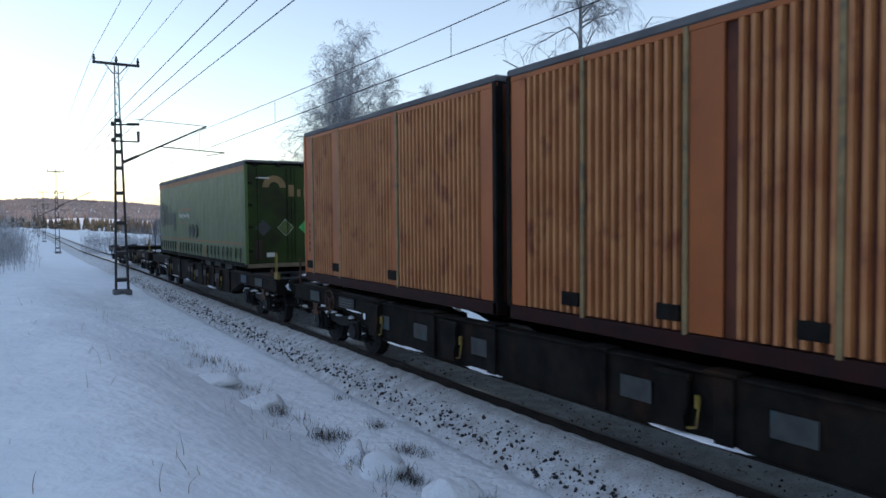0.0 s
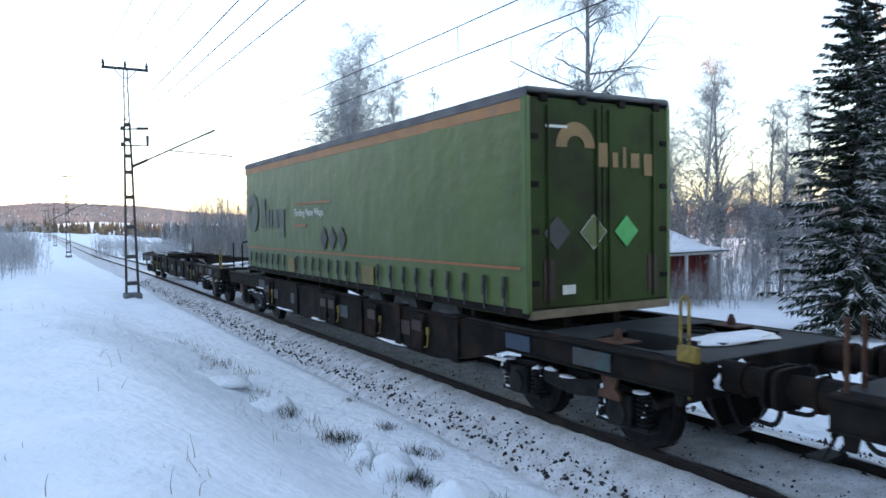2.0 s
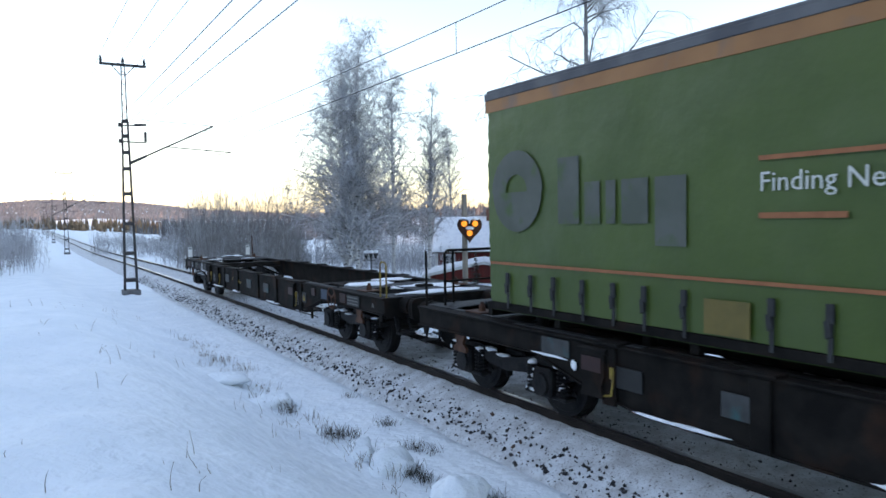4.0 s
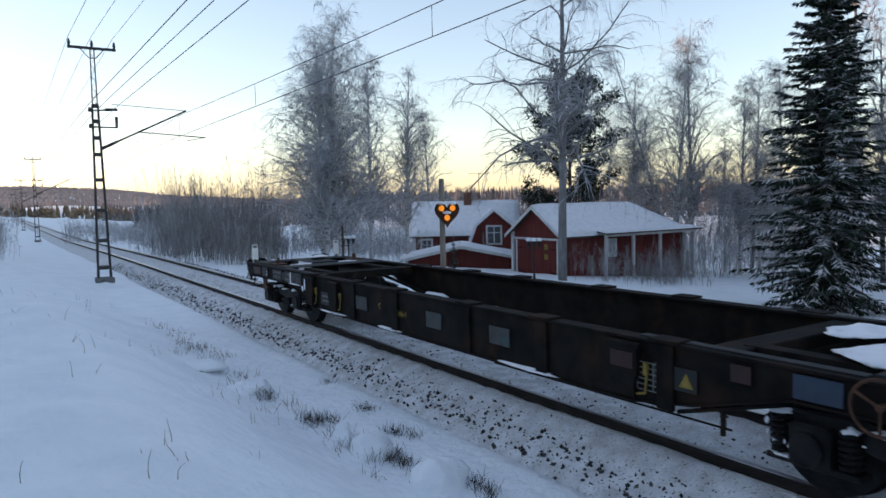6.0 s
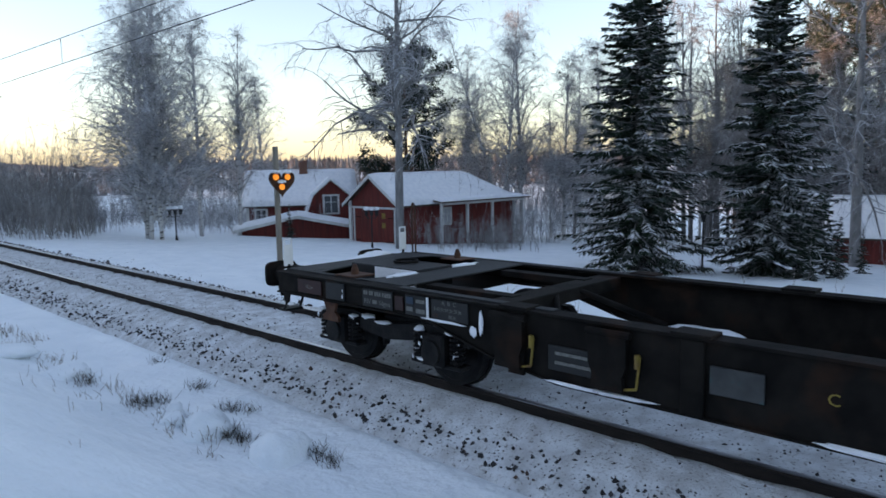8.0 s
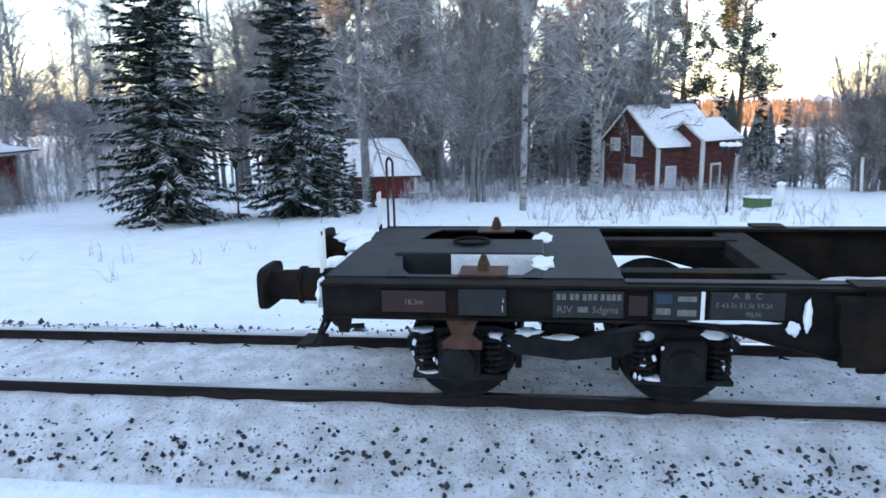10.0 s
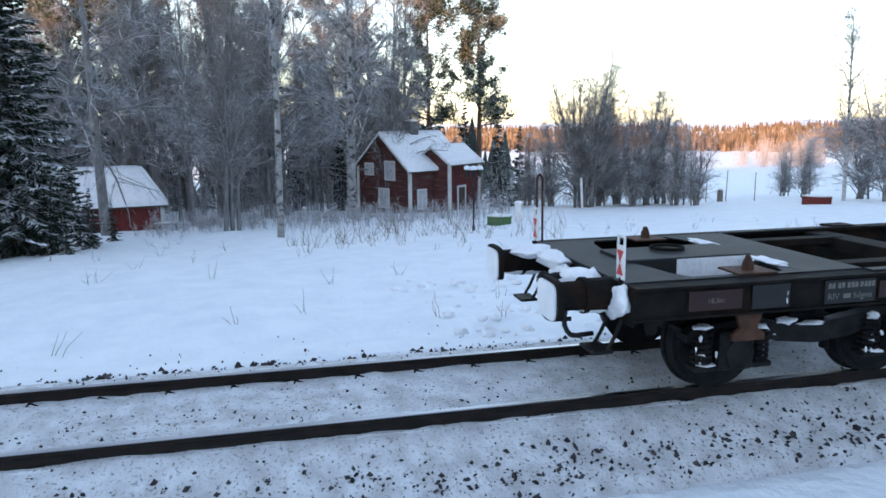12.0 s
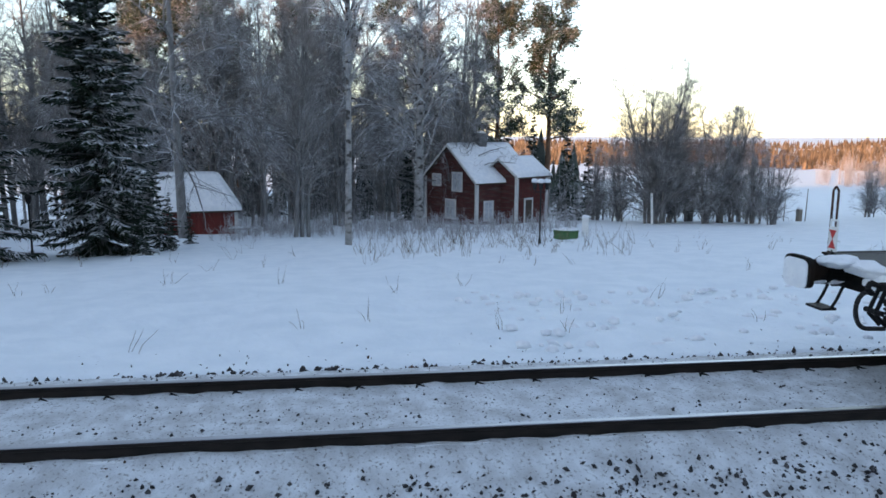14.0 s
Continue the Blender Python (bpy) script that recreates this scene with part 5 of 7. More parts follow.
def gable_house(name, label, m, L, W, eave, ridge, wall, over=0.35, hip=0.0, gable_boards=True, snow=0.22):
    """Ridge along the house's x axis, from 0 to L; y from 0 to W; z from the ground."""
    h = thing(name, label, "house")
    h.matrix_basis = m
    bm = bmesh.new()
    add_prism(bm, [(0, -0.8), (W, -0.8), (W, eave), (W / 2, ridge - 0.02), (0, eave)] if not hip else [(0, -0.8), (W, -0.8), (W, eave), (0, eave)], "x", 0, L)
    part("wall", bm, wall, h)
    if hip:
        bm = bmesh.new()
        add_prism(bm, [(0, eave), (W, eave), (W / 2, ridge - 0.02)], "x", 0, 0.15)
        part("gable", bm, wall, h)
    k = (ridge - eave) / (W / 2)
    for s in (0, 1):
        y0, y1 = (-over, W / 2) if s == 0 else (W + over, W / 2)
        z0 = eave - k * over
        c = [(-over, y0, z0), (L + over, y0, z0), (L + over - hip, y1, ridge), (-over, y1, ridge)]
        bm = bmesh.new()
        top = [bm.verts.new((p[0], p[1], p[2] + 0.0)) for p in c]
        low = [bm.verts.new((p[0], p[1], p[2] - 0.10)) for p in c]
        bm.faces.new(top)
        bm.faces.new(low[::-1])
        for i in range(4):
            bm.faces.new((top[i], low[i], low[(i + 1) % 4], top[(i + 1) % 4]))
        bmesh.ops.recalc_face_normals(bm, faces=bm.faces)
        part("roof", bm, DARKWOOD, h)
        snow_slab(h, c, snow, 0.05, s * 7 + L)
        if gable_boards:
            for x in ((-over - 0.03,) if hip else (-over - 0.03, L + over)):
                bm = bmesh.new()
                add_prism(bm, [(y0, z0 - 0.16), (y0, z0 + 0.03), (y1, ridge + 0.03), (y1, ridge - 0.16)], "x", x, x + 0.03)
                part("barge_board", bm, TRIM, h)
    if hip:
        z0 = eave - k * over
        bm = bmesh.new()
        c = [(L + over, -over, z0), (L + over, W + over, z0), (L + over - hip, W / 2, ridge)]
        top = [bm.verts.new(p) for p in c]
        low = [bm.verts.new((p[0], p[1], p[2] - 0.1)) for p in c]
        bm.faces.new(top), bm.faces.new(low[::-1])
        for i in range(3):
            bm.faces.new((top[i], low[i], low[(i + 1) % 3], top[(i + 1) % 3]))
        part("roof", bm, DARKWOOD, h)
        snow_slab(h, [c[0], c[1], (c[2][0], c[2][1] + 0.05, c[2][2]), (c[2][0], c[2][1] - 0.05, c[2][2])], snow, 0.04, 3)
    for x, y in ((0, 0), (L, 0), (0, W), (L, W)):
        bm = bmesh.new()
        add_box(bm, x - 0.09 - 0.03 * (x == 0), x + 0.09 + 0.03 * (x > 0), y - 0.12 + (0.0 if y == 0 else 0.03), y + 0.12 - (0.03 if y == 0 else 0.0), -0.8, eave - 0.02)
        part("corner_board", bm, TRIM, h)
    return h


def barn():
    z = -2.1
    h = gable_house("red_barn", "red wooden outbuilding with white trim and snowy roof", pose(27.6, 30.3, z), 10.6, 4.4, 2.55, 4.05, FALU, 0.4, 3.4)
    # double doors in the gable with white surround, small notices
    bm = bmesh.new()
    add_box(bm, -0.05, -0.005, 0.45, 3.95, -0.2, 2.05, 0.004)
    d = part("door", bm, FALU, h, "wide red boarded barn door")
    for z0, z1, y0, y1 in ((2.05, 2.17, 0.0, 4.4), (-0.2, 2.1, 4.02, 4.12), (-0.2, 2.1, 0.28, 0.38)):
        bm = bmesh.new()
        add_box(bm, -0.075, -0.01, y0, y1, z0, z1, 0.004)
        part("door_trim", bm, TRIM, h)
    for k in range(13):
        bm = bmesh.new()
        y = 0.5 + 0.27 * k
        add_box(bm, -0.066, -0.05, y - 0.015, y + 0.015, -0.2, 2.04)
        part("cover_strip", bm, FALU, d)
    for z0 in (1.2, 0.62):
        bm = bmesh.new()
        add_box(bm, -0.075, -0.052, 1.15, 1.45, z0 + 0.3, z0 + 0.62)
        part("notice", bm, YELLOW, d, "faded yellow notice")
    for z0 in (0.1, 1.5):
        for y0, y1 in ((0.45, 0.9), (3.5, 3.95)):
            bm = bmesh.new()
            add_box(bm, -0.075, -0.052, y0, y1, z0, z0 + 0.05)
            part("hinge", bm, STEEL, d)
    # porch along the long side: posts, beam, board
    bm = bmesh.new()
    add_box(bm, 2.6, 10.9, -0.9, -0.76, 2.18, 2.36, 0.01)
    part("porch_beam", bm, TRIM, h)
    for x in (2.7, 5.0, 7.4, 10.6):
        bm = bmesh.new()
        add_box(bm, x - 0.08, x + 0.08, -0.91, -0.75, -0.8, 2.2, 0.01)
        part("porch_post", bm, TRIM, h)
    bm = bmesh.new()
    add_prism(bm, [(-1.15, 2.33), (-0.35, 2.44), (-0.35, 2.52), (-1.15, 2.41)], "x", 2.4, 11.1)
    part("porch_roof", bm, DARKWOOD, h)
    snow_slab(h, [(2.4, -1.15, 2.41), (11.1, -1.15, 2.41), (11.1, -0.3, 2.53), (2.4, -0.3, 2.53)], 0.14, 0.03, 5)
    window(h, "y-", 4.0, 1.0, 0.6, 0.9, 0.0, CURTAIN)
    for k in range(26):
        x = 0.15 + 0.39 * k
        bm = bmesh.new()
        add_box(bm, x, x + 0.04, -0.022, -0.002, -0.7, 2.5)
        part("cover_strip", bm, FALU, h)


barn()


def cottage():
    x, y = polar(34.4, 52.0)
    a = radians(-34.4)
    h = gable_house("red_cottage", "red cottage with a gambrel cross gable, brick chimney and snowy roof", Matrix.Translation((x, y, -2.5)) @ Matrix.Rotation(a, 4, "Z") @ Matrix.Translation((-3.6, 0, 0)), 7.6, 6.0, 2.5, 4.7, FALU, 0.3)
    # cross gable with broken slopes
    prof = [(3.9, -0.5), (7.75, -0.5), (7.75, 1.2), (7.05, 3.1), (5.82, 4.15), (4.6, 3.1), (3.9, 1.2)]
    bm = bmesh.new()
    add_prism(bm, prof, "y", -1.3, 3.0)
    part("cross_gable", bm, FALU, h)
    for p, q in zip(prof[2:], prof[3:]):
        bm = bmesh.new()
        d = Vector((q[1] - p[1], 0, -(q[0] - p[0]))).normalized() * -1
        if d.z < 0:
            d = -d
        pts = [p, q, (q[0] + d.x * 0.16, q[1] + d.z * 0.16), (p[0] + d.x * 0.16, p[1] + d.z * 0.16)]
        add_prism(bm, pts, "y", -1.62, 3.0)
        part("roof_snow", bm, SNOW_LUMP, h, "thick white snow")
        bm = bmesh.new()
        add_prism(bm, [(p[0], p[1] - 0.10), (q[0], q[1] - 0.10), q, p], "y", -1.64, -1.58)
        part("barge_board", bm, TRIM, h)
    window(h, "y-", 5.82, 1.75, 0.95, 1.2, -1.3)
    bm = bmesh.new()
    add_box(bm, 3.7, 4.3, 2.4, 3.3, 4.0, 5.5, 0.03)
    part("chimney", bm, BRICK, h, "brick chimney")
    bm = bmesh.new()
    add_rod(bm, (4.9, 3.0, 4.4), (4.9, 3.0, 7.0), 0.025)
    add_rod(bm, (4.1, 3.0, 6.9), (5.7, 3.0, 6.9), 0.018)
    for k in range(7):
        add_rod(bm, (4.3 + 0.22 * k, 2.8, 6.9), (4.3 + 0.22 * k, 3.2, 6.9), 0.012, n=5)
    part("antenna", bm, STEEL, h)
    window(h, "y-", 0.9, 1.0, 0.7, 1.0, 0.0)
    # low carport in front
    x2, y2 = polar(34.2, 46.5)
    c = gable_house("carport", "low red shed with a wide snow-covered roof", Matrix.Translation((x2, y2, -2.2)) @ Matrix.Rotation(a + math.pi / 2, 4, "Z") @ Matrix.Translation((0, -3.6, 0)), 3.0, 7.2, 0.85, 1.6, FALU, 0.4, gable_boards=True, snow=0.2)
    return h


cottage()


def log_house():
    g, hdir = Vector((0.85, 0.53, 0)).normalized(), Vector((0.53, -0.85, 0)).normalized()
    m = Matrix(((hdir.x, g.x, 0, 50.5), (hdir.y, g.y, 0, -8.4), (0, 0, 1, -3.75), (0, 0, 0, 1)))
    h = gable_house("log_house", "old weathered red log house with snowy roof", m, 5.6, 6.0, 3.4, 5.85, LOGRED, 0.4)
    # log courses on the gable and long side
    for k in range(17):
        bm = bmesh.new()
        z = -0.6 + 0.235 * k
        add_box(bm, -0.05, 0.0, 0.1, 5.9, z, z + 0.20, 0.02)
        part("log", bm, LOGRED, h)
    window(h, "x-", 2.15, 2.45, 1.0, 1.25, -0.05, CURTAIN)
    window(h, "x-", 4.6, 2.75, 0.9, 0.75, -0.05, CURTAIN)
    window(h, "x-", 2.9, 0.35, 1.05, 1.3, -0.05, CURTAIN)
    window(h, "y-", 1.15, 0.35, 0.75, 1.3, 0.0, CURTAIN)
    bm = bmesh.new()
    add_box(bm, 2.4, 3.2, 2.5, 3.4, 5.2, 6.7, 0.04)
    part("chimney", bm, CONCRETE, h, "pale rendered chimney")
    bm = bmesh.new()
    add_blob(bm, (2.8, 2.95, 6.74), (0.46, 0.5, 0.12), 2)
    part("chimney_snow", bm, SNOW_LUMP, h, smooth=True)
    # boarded porch wing across the right end
    mw = m @ Matrix.Translation((2.7, -1.35, 0)) @ Matrix.Rotation(radians(12), 4, "Z")
    w = gable_house("porch_wing", "red boarded porch wing with white door frame and snowy roof", mw, 4.1, 2.9, 3.75, 4.85, LOGRED, 0.35)
    window(w, "x+", 1.45, 2.55, 0.62, 1.15, 4.1, CURTAIN)
    window(w, "x+", 1.45, 0.15, 0.62, 1.35, 4.1, CURTAIN)
    # no opening is cut: a flat dark panel gives the shade inside the doorway
    bm = bmesh.new()
    add_box(bm, 1.15, 2.05, -0.05, -0.004, -0.3, 1.75)
    part("door", bm, DARKWOOD, w, "dark panel for the shade in an open doorway")
    for a0, a1, z0, z1 in ((1.0, 1.15, -0.3, 1.9), (2.05, 2.2, -0.3, 1.9), (1.15, 2.05, 1.75, 1.9)):
        bm = bmesh.new()
        add_box(bm, a0, a1, -0.07, -0.004, z0, z1)
        part("door_frame", bm, TRIM, w)
    for k in range(24):
        bm = bmesh.new()
        x = 0.1 + 0.17 * k
        add_box(bm, x, x + 0.035, -0.03, -0.003, 1.95 if 0.95 < x < 2.25 else -0.6, 3.7)
        part("cover_strip", bm, FALU, w)


log_house()


def tool_shed():
    x, y = polar(78.2, 44.0)
    m = Matrix.Translation((x, y, -3.1)) @ Matrix.Rotation(radians(-78.2), 4, "Z") @ Matrix.Translation((-2.6, 0, 0))
    h = gable_house("tool_shed", "small red shed under a steep snowy roof", m, 4.2, 3.6, 1.65, 3.40, FALU, 0.35, 1.3, gable_boards=False)
    bm = bmesh.new()
    add_box(bm, 2.6, 4.15, -0.06, -0.004, -0.4, 1.3, 0.01)
    part("door", bm, FALU, h)
    for k in range(14):
        bm = bmesh.new()
        add_box(bm, 0.1 + 0.3 * k, 0.14 + 0.3 * k, -0.03, -0.003, -0.5, 1.4)
        part("cover_strip", bm, FALU, h)
    bx, by = polar(80.5, 41.5)
    b = thing("garden_bench", "low wooden bench topped with snow beside the shed", "bench")
    b.matrix_basis = Matrix.Translation((bx, by, float(ground_z(bx, by)))) @ Matrix.Rotation(radians(-80), 4, "Z")
    bm = bmesh.new()
    add_box(bm, -0.6, 0.6, -0.2, 0.2, 0.36, 0.42, 0.01)
    part("seat", bm, GREYWOOD, b)
    for s in (-0.5, 0.5):
        bm = bmesh.new()
        add_box(bm, s - 0.04, s + 0.04, -0.18, 0.18, -0.2, 0.36, 0.006)
        part("leg", bm, GREYWOOD, b)
    bm = bmesh.new()
    add_blob(bm, (0, 0, 0.45), (0.62, 0.22, 0.08), 4)
    part("snow_cap", bm, SNOW_LUMP, b, smooth=True)


tool_shed()


# ---- lamps, boxes, signs ----
def garden_lamp(az, r, height, heads):
    x, y = polar(az, r)
    z = float(ground_z(x, y))
    t = thing("garden_lamp", "black garden lamp post with snow-capped lanterns" if heads > 1 else "black garden lamp post with a single lantern", "lamp post", "garden lamps")
    t.matrix_basis = Matrix.Translation((x, y, z)) @ Matrix.Rotation(radians(-az), 4, "Z")
    bm = bmesh.new()
    add_rod(bm, (0, 0, -0.3), (0, 0, 0.25), 0.09, 0.06)
    add_rod(bm, (0, 0, 0.25), (0, 0, height - 0.32), 0.04, 0.035)
    part("post", bm, RUBBER, t)
    places = [(0, 0)] if heads == 1 else [(-0.27, 0.0), (0.0, -0.16), (0.27, 0.0)]
    for px, py in places:
        if heads > 1:
            bm = bmesh.new()
            add_path(bm, [(0, 0, height - 0.42), (px * 0.7, py * 0.7, height - 0.45), (px, py, height - 0.32)], 0.018, 6)
            part("arm", bm, RUBBER, t)
        bm = bmesh.new()
        add_rod(bm, (px, py, height - 0.32), (px, py, height - 0.06), 0.075, 0.125, 6)
        l = part("lantern", bm, RUBBER, t)
        bm = bmesh.new()
        add_rod(bm, (px, py, height - 0.06), (px, py, height + 0.04), 0.15, 0.04, 6)
        part("lantern_roof", bm, RUBBER, l)
        if heads > 1:
            bm = bmesh.new()
            add_blob(bm, (px, py, height + 0.05), (0.16, 0.16, 0.11), px * 9 + az, 2, 0.2)
            part("snow_cap", bm, SNOW_LUMP, l, smooth=True)


garden_lamp(40.1, 36.8, 2.0, 3)
garden_lamp(25.1, 40.3, 1.7, 3)
garden_lamp(104.6, 31.2, 2.75, 3)
garden_lamp(66.2, 30.6, 2.35, 1)


def snowy_box(name, label, category, az, r, w, d, h, material, lid=0.0):
    x, y = polar(az, r)
    t = thing(name, label, category)
    t.matrix_basis = Matrix.Translation((x, y, float(ground_z(x, y)))) @ Matrix.Rotation(radians(-az), 4, "Z")
    bm = bmesh.new()
    add_box(bm, -w / 2, w / 2, -d / 2, d / 2, -0.4, h, 0.02)
    part("body", bm, material, t)
    bm = bmesh.new()
    add_box(bm, -w / 2 - 0.03, w / 2 + 0.03, -d / 2 - 0.03, d / 2 + 0.03, h, h + 0.05, 0.012)
    part("lid", bm, material, t)
    bm = bmesh.new()
    add_blob(bm, (0, 0, h + 0.10), (w / 2 + 0.03, d / 2 + 0.03, 0.09), az, 2, 0.15)
    part("snow_cap", bm, SNOW_LUMP, t, smooth=True)


GREENBOX = mat("green_cabinet_paint", (0.045, 0.11, 0.04), (0.06, 0.14, 0.05), 4.0, 0.5)
snowy_box("grit_bin", "green grit bin half buried in snow", "storage bin", 106.7, 35.6, 1.2, 0.7, 0.34, GREENBOX)
snowy_box("utility_box", "white utility cabinet with a snow cap", "utility box", 108.2, 36.5, 0.34, 0.3, 0.95, WHITE)
snowy_box("roadside_bin", "small red-brown wooden box on the snow", "storage bin", 130.1, 51.5, 1.7, 1.0, 0.45, FALU)


AMBER = mat("amber_signal_glass", (0.75, 0.22, 0.02), (0.85, 0.30, 0.03), 12.0, 0.25)
for node in AMBER.node_tree.nodes:
    if node.type == "BSDF_PRINCIPLED":
        node.inputs["Emission Color"].default_value = (1.0, 0.33, 0.03, 1)
        node.inputs["Emission Strength"].default_value = 0.34


def crossing_signal():
    """A heart-shaped crossing signal with three amber lamps, hoods capped with snow."""
    x, y = polar(32.95, 18.0)
    t = thing("crossing_signal", "heart-shaped crossing signal with three amber lamps and snowy hoods", "railway signal")
    t.matrix_basis = Matrix.Translation((x, y, -0.5)) @ Matrix.Rotation(radians(-32.95), 4, "Z")
    bm = bmesh.new()
    add_rod(bm, (-0.07, 0.06, -0.3), (-0.07, 0.06, 3.55), 0.075, 0.068, 12)
    part("post", bm, GREYWOOD, t)
    bm = bmesh.new()
    pts = []
    for k in range(28):
        a = k * math.tau / 28
        pts.append((0.056 + 0.021 * 16 * math.sin(a) ** 3 * 0.95, 2.68 + 0.021 * (13 * math.cos(a) - 5 * math.cos(2 * a) - 2 * math.cos(3 * a) - math.cos(4 * a)) * 1.1))
    add_prism(bm, pts, "y", -0.06, -0.02)
    b = part("backing", bm, RUST, t, "rust-brown heart-shaped board")
    for px, pz in ((-0.08, 2.80), (0.2, 2.80), (0.06, 2.56)):
        bm = bmesh.new()
        # open-bottomed hood: an arched sheet over the lens
        arc = [radians(-25 + 230 * k / 14) for k in range(15)]
        for r0, r1 in zip(arc, arc[1:]):
            add_prism(bm, [(px + 0.118 * math.cos(r0), pz + 0.118 * math.sin(r0)), (px + 0.118 * math.cos(r1), pz + 0.118 * math.sin(r1)), (px + 0.106 * math.cos(r1), pz + 0.106 * math.sin(r1)), (px + 0.106 * math.cos(r0), pz + 0.106 * math.sin(r0))], "y", -0.26, -0.055)
        l = part("hood", bm, RUST, b)
        bm = bmesh.new()
        add_rod(bm, (px, -0.055, pz), (px, -0.085, pz), 0.076, 0.072, 18)
        add_rod(bm, (px, -0.085, pz), (px, -0.10, pz), 0.07, 0.04, 18)
        part("lens", bm, AMBER, b, "glowing amber lens")
        bm = bmesh.new()
        add_blob(bm, (px, -0.15, pz + 0.13), (0.11, 0.13, 0.05), px * 7, 2, 0.3)
        part("snow_cap", bm, SNOW_LUMP, l, smooth=True)


crossing_signal()


def marker_poles():
    for az, lean, hh in ((122.6, 0.1, 2.0), (124.0, 0.22, 2.4), (126.0, -0.02, 2.2)):
        x, y = polar(az, 60.0)
        z = float(ground_z(x, y))
        t = thing("marker_pole", "thin leaning marker pole in the snowy field", "pole", "marker poles in the field")
        t.location = (x, y, z)
        bm = bmesh.new()
        add_rod(bm, (0, 0, -0.3), (lean, -lean, hh), 0.04, 0.03, 6)
        part("pole", bm, GREYWOOD, t)
    x, y = polar(123.6, 60.0)
    t = thing("field_post", "short thick post capped with snow in the field", "post")
    t.location = (x, y, float(ground_z(x, y)))
    bm = bmesh.new()
    add_box(bm, -0.2, 0.2, -0.15, 0.15, -0.3, 0.9, 0.03)
    part("post", bm, GREYWOOD, t)
    bm = bmesh.new()
    add_blob(bm, (0, 0, 0.95), (0.24, 0.2, 0.12), 3)
    part("snow_cap", bm, SNOW_LUMP, t, smooth=True)
    x, y = polar(113.4, 52.0)
    t = thing("white_board", "white board leaning against the bare trees", "board")
    t.location = (x, y, float(ground_z(x, y)))
    bm = bmesh.new()
    add_rod(bm, (0.15, 0, -0.3), (-0.2, 0.3, 2.2), 0.09, 0.09, 8)
    part("board", bm, WHITE, t)


marker_poles()


# ---- trees ----
BIRCH_BARK = mat("birch_bark", (0.42, 0.41, 0.40), (0.55, 0.54, 0.52), 3.0, 0.8, 0.01, 20.0, c=(0.05, 0.045, 0.04), cscale=3.2, cut=(0.56, 0.62), stretch=(1, 1, 2.5))
OLD_BIRCH = mat("old_birch_bark", (0.20, 0.195, 0.19), (0.33, 0.32, 0.31), 3.0, 0.85, 0.015, 16.0, c=(0.05, 0.045, 0.04), cscale=2.6, cut=(0.52, 0.62), stretch=(1, 1, 1.5))
GREY_BARK = mat("grey_bark", (0.13, 0.127, 0.124), (0.22, 0.215, 0.21), 4.0, 0.9, 0.02, 12.0, c=(0.4, 0.4, 0.41), cscale=2.5, cut=(0.6, 0.8), stretch=(1, 1, 0.4))
PINE_BARK = mat("pine_bark", (0.10, 0.06, 0.04), (0.17, 0.095, 0.055), 4.0, 0.9, 0.02, 12.0, stretch=(1, 1, 0.4))
FROST_TWIG = mat("frosted_twigs", (0.24, 0.24, 0.25), (0.52, 0.53, 0.55), 0.9, 0.85, c=(0.10, 0.088, 0.08), cscale=0.7, cut=(0.5, 0.7), island=0.45)
DARK_TWIG = mat("dark_bare_twigs", (0.15, 0.138, 0.13), (0.34, 0.335, 0.335), 0.9, 0.85, island=0.4)
FROST_BUSH = mat("hoarfrost_twigs", (0.30, 0.30, 0.31), (0.55, 0.55, 0.57), 0.8, 0.85, c=(0.14, 0.12, 0.11), cscale=0.8, cut=(0.5, 0.7), island=0.3)
SPRUCE = mat("spruce_needles", (0.009, 0.017, 0.009), (0.019, 0.031, 0.017), 1.5, 0.85, island=0.6, c=(0.15, 0.165, 0.17), cscale=2.6, cut=(0.50, 0.72), spec=0.15)
PINE = mat("pine_needles", (0.030, 0.050, 0.026), (0.06, 0.09, 0.05), 1.2, 0.75, island=0.5, c=(0.20, 0.22, 0.215), cscale=1.2, cut=(0.45, 0.75))
NEEDLE_SNOW = mat("snow_on_branches", (0.62, 0.64, 0.67), (0.8, 0.81, 0.83), 3.0, 0.8, island=0.15)
HEATHER = mat("dark_heather", (0.020, 0.019, 0.015), (0.05, 0.045, 0.035), 6.0, 0.9, island=0.4)
DRY_GRASS = mat("dry_grass", (0.10, 0.075, 0.045), (0.19, 0.15, 0.10), 3.0, 0.9, island=0.5)


def tubes(p, q, r0, r1, n):
    """Tapered n-sided sticks from the rows of p to those of q, without caps."""
    d = q - p
    ln = np.linalg.norm(d, axis=1, keepdims=True) + 1e-9
    d = d / ln
    ref = np.where(np.abs(d[:, 2:3]) > 0.9, np.array([[1.0, 0, 0]]), np.array([[0, 0, 1.0]]))
    u = np.cross(d, ref)
    u /= np.linalg.norm(u, axis=1, keepdims=True) + 1e-9
    v = np.cross(d, u)
    a = np.arange(n) * math.tau / n
    ring = u[:, None, :] * np.cos(a)[None, :, None] + v[:, None, :] * np.sin(a)[None, :, None]
    A = p[:, None, :] + ring * r0[:, None, None]
    B = q[:, None, :] + ring * r1[:, None, None]
    V = np.concatenate([A, B], 1).reshape(-1, 3)
    i = np.arange(n)
    f = np.stack([i, (i + 1) % n, n + (i + 1) % n, n + i], 1)
    F = (f[None] + 2 * n * np.arange(len(p))[:, None, None]).reshape(-1, 4)
    return V, F


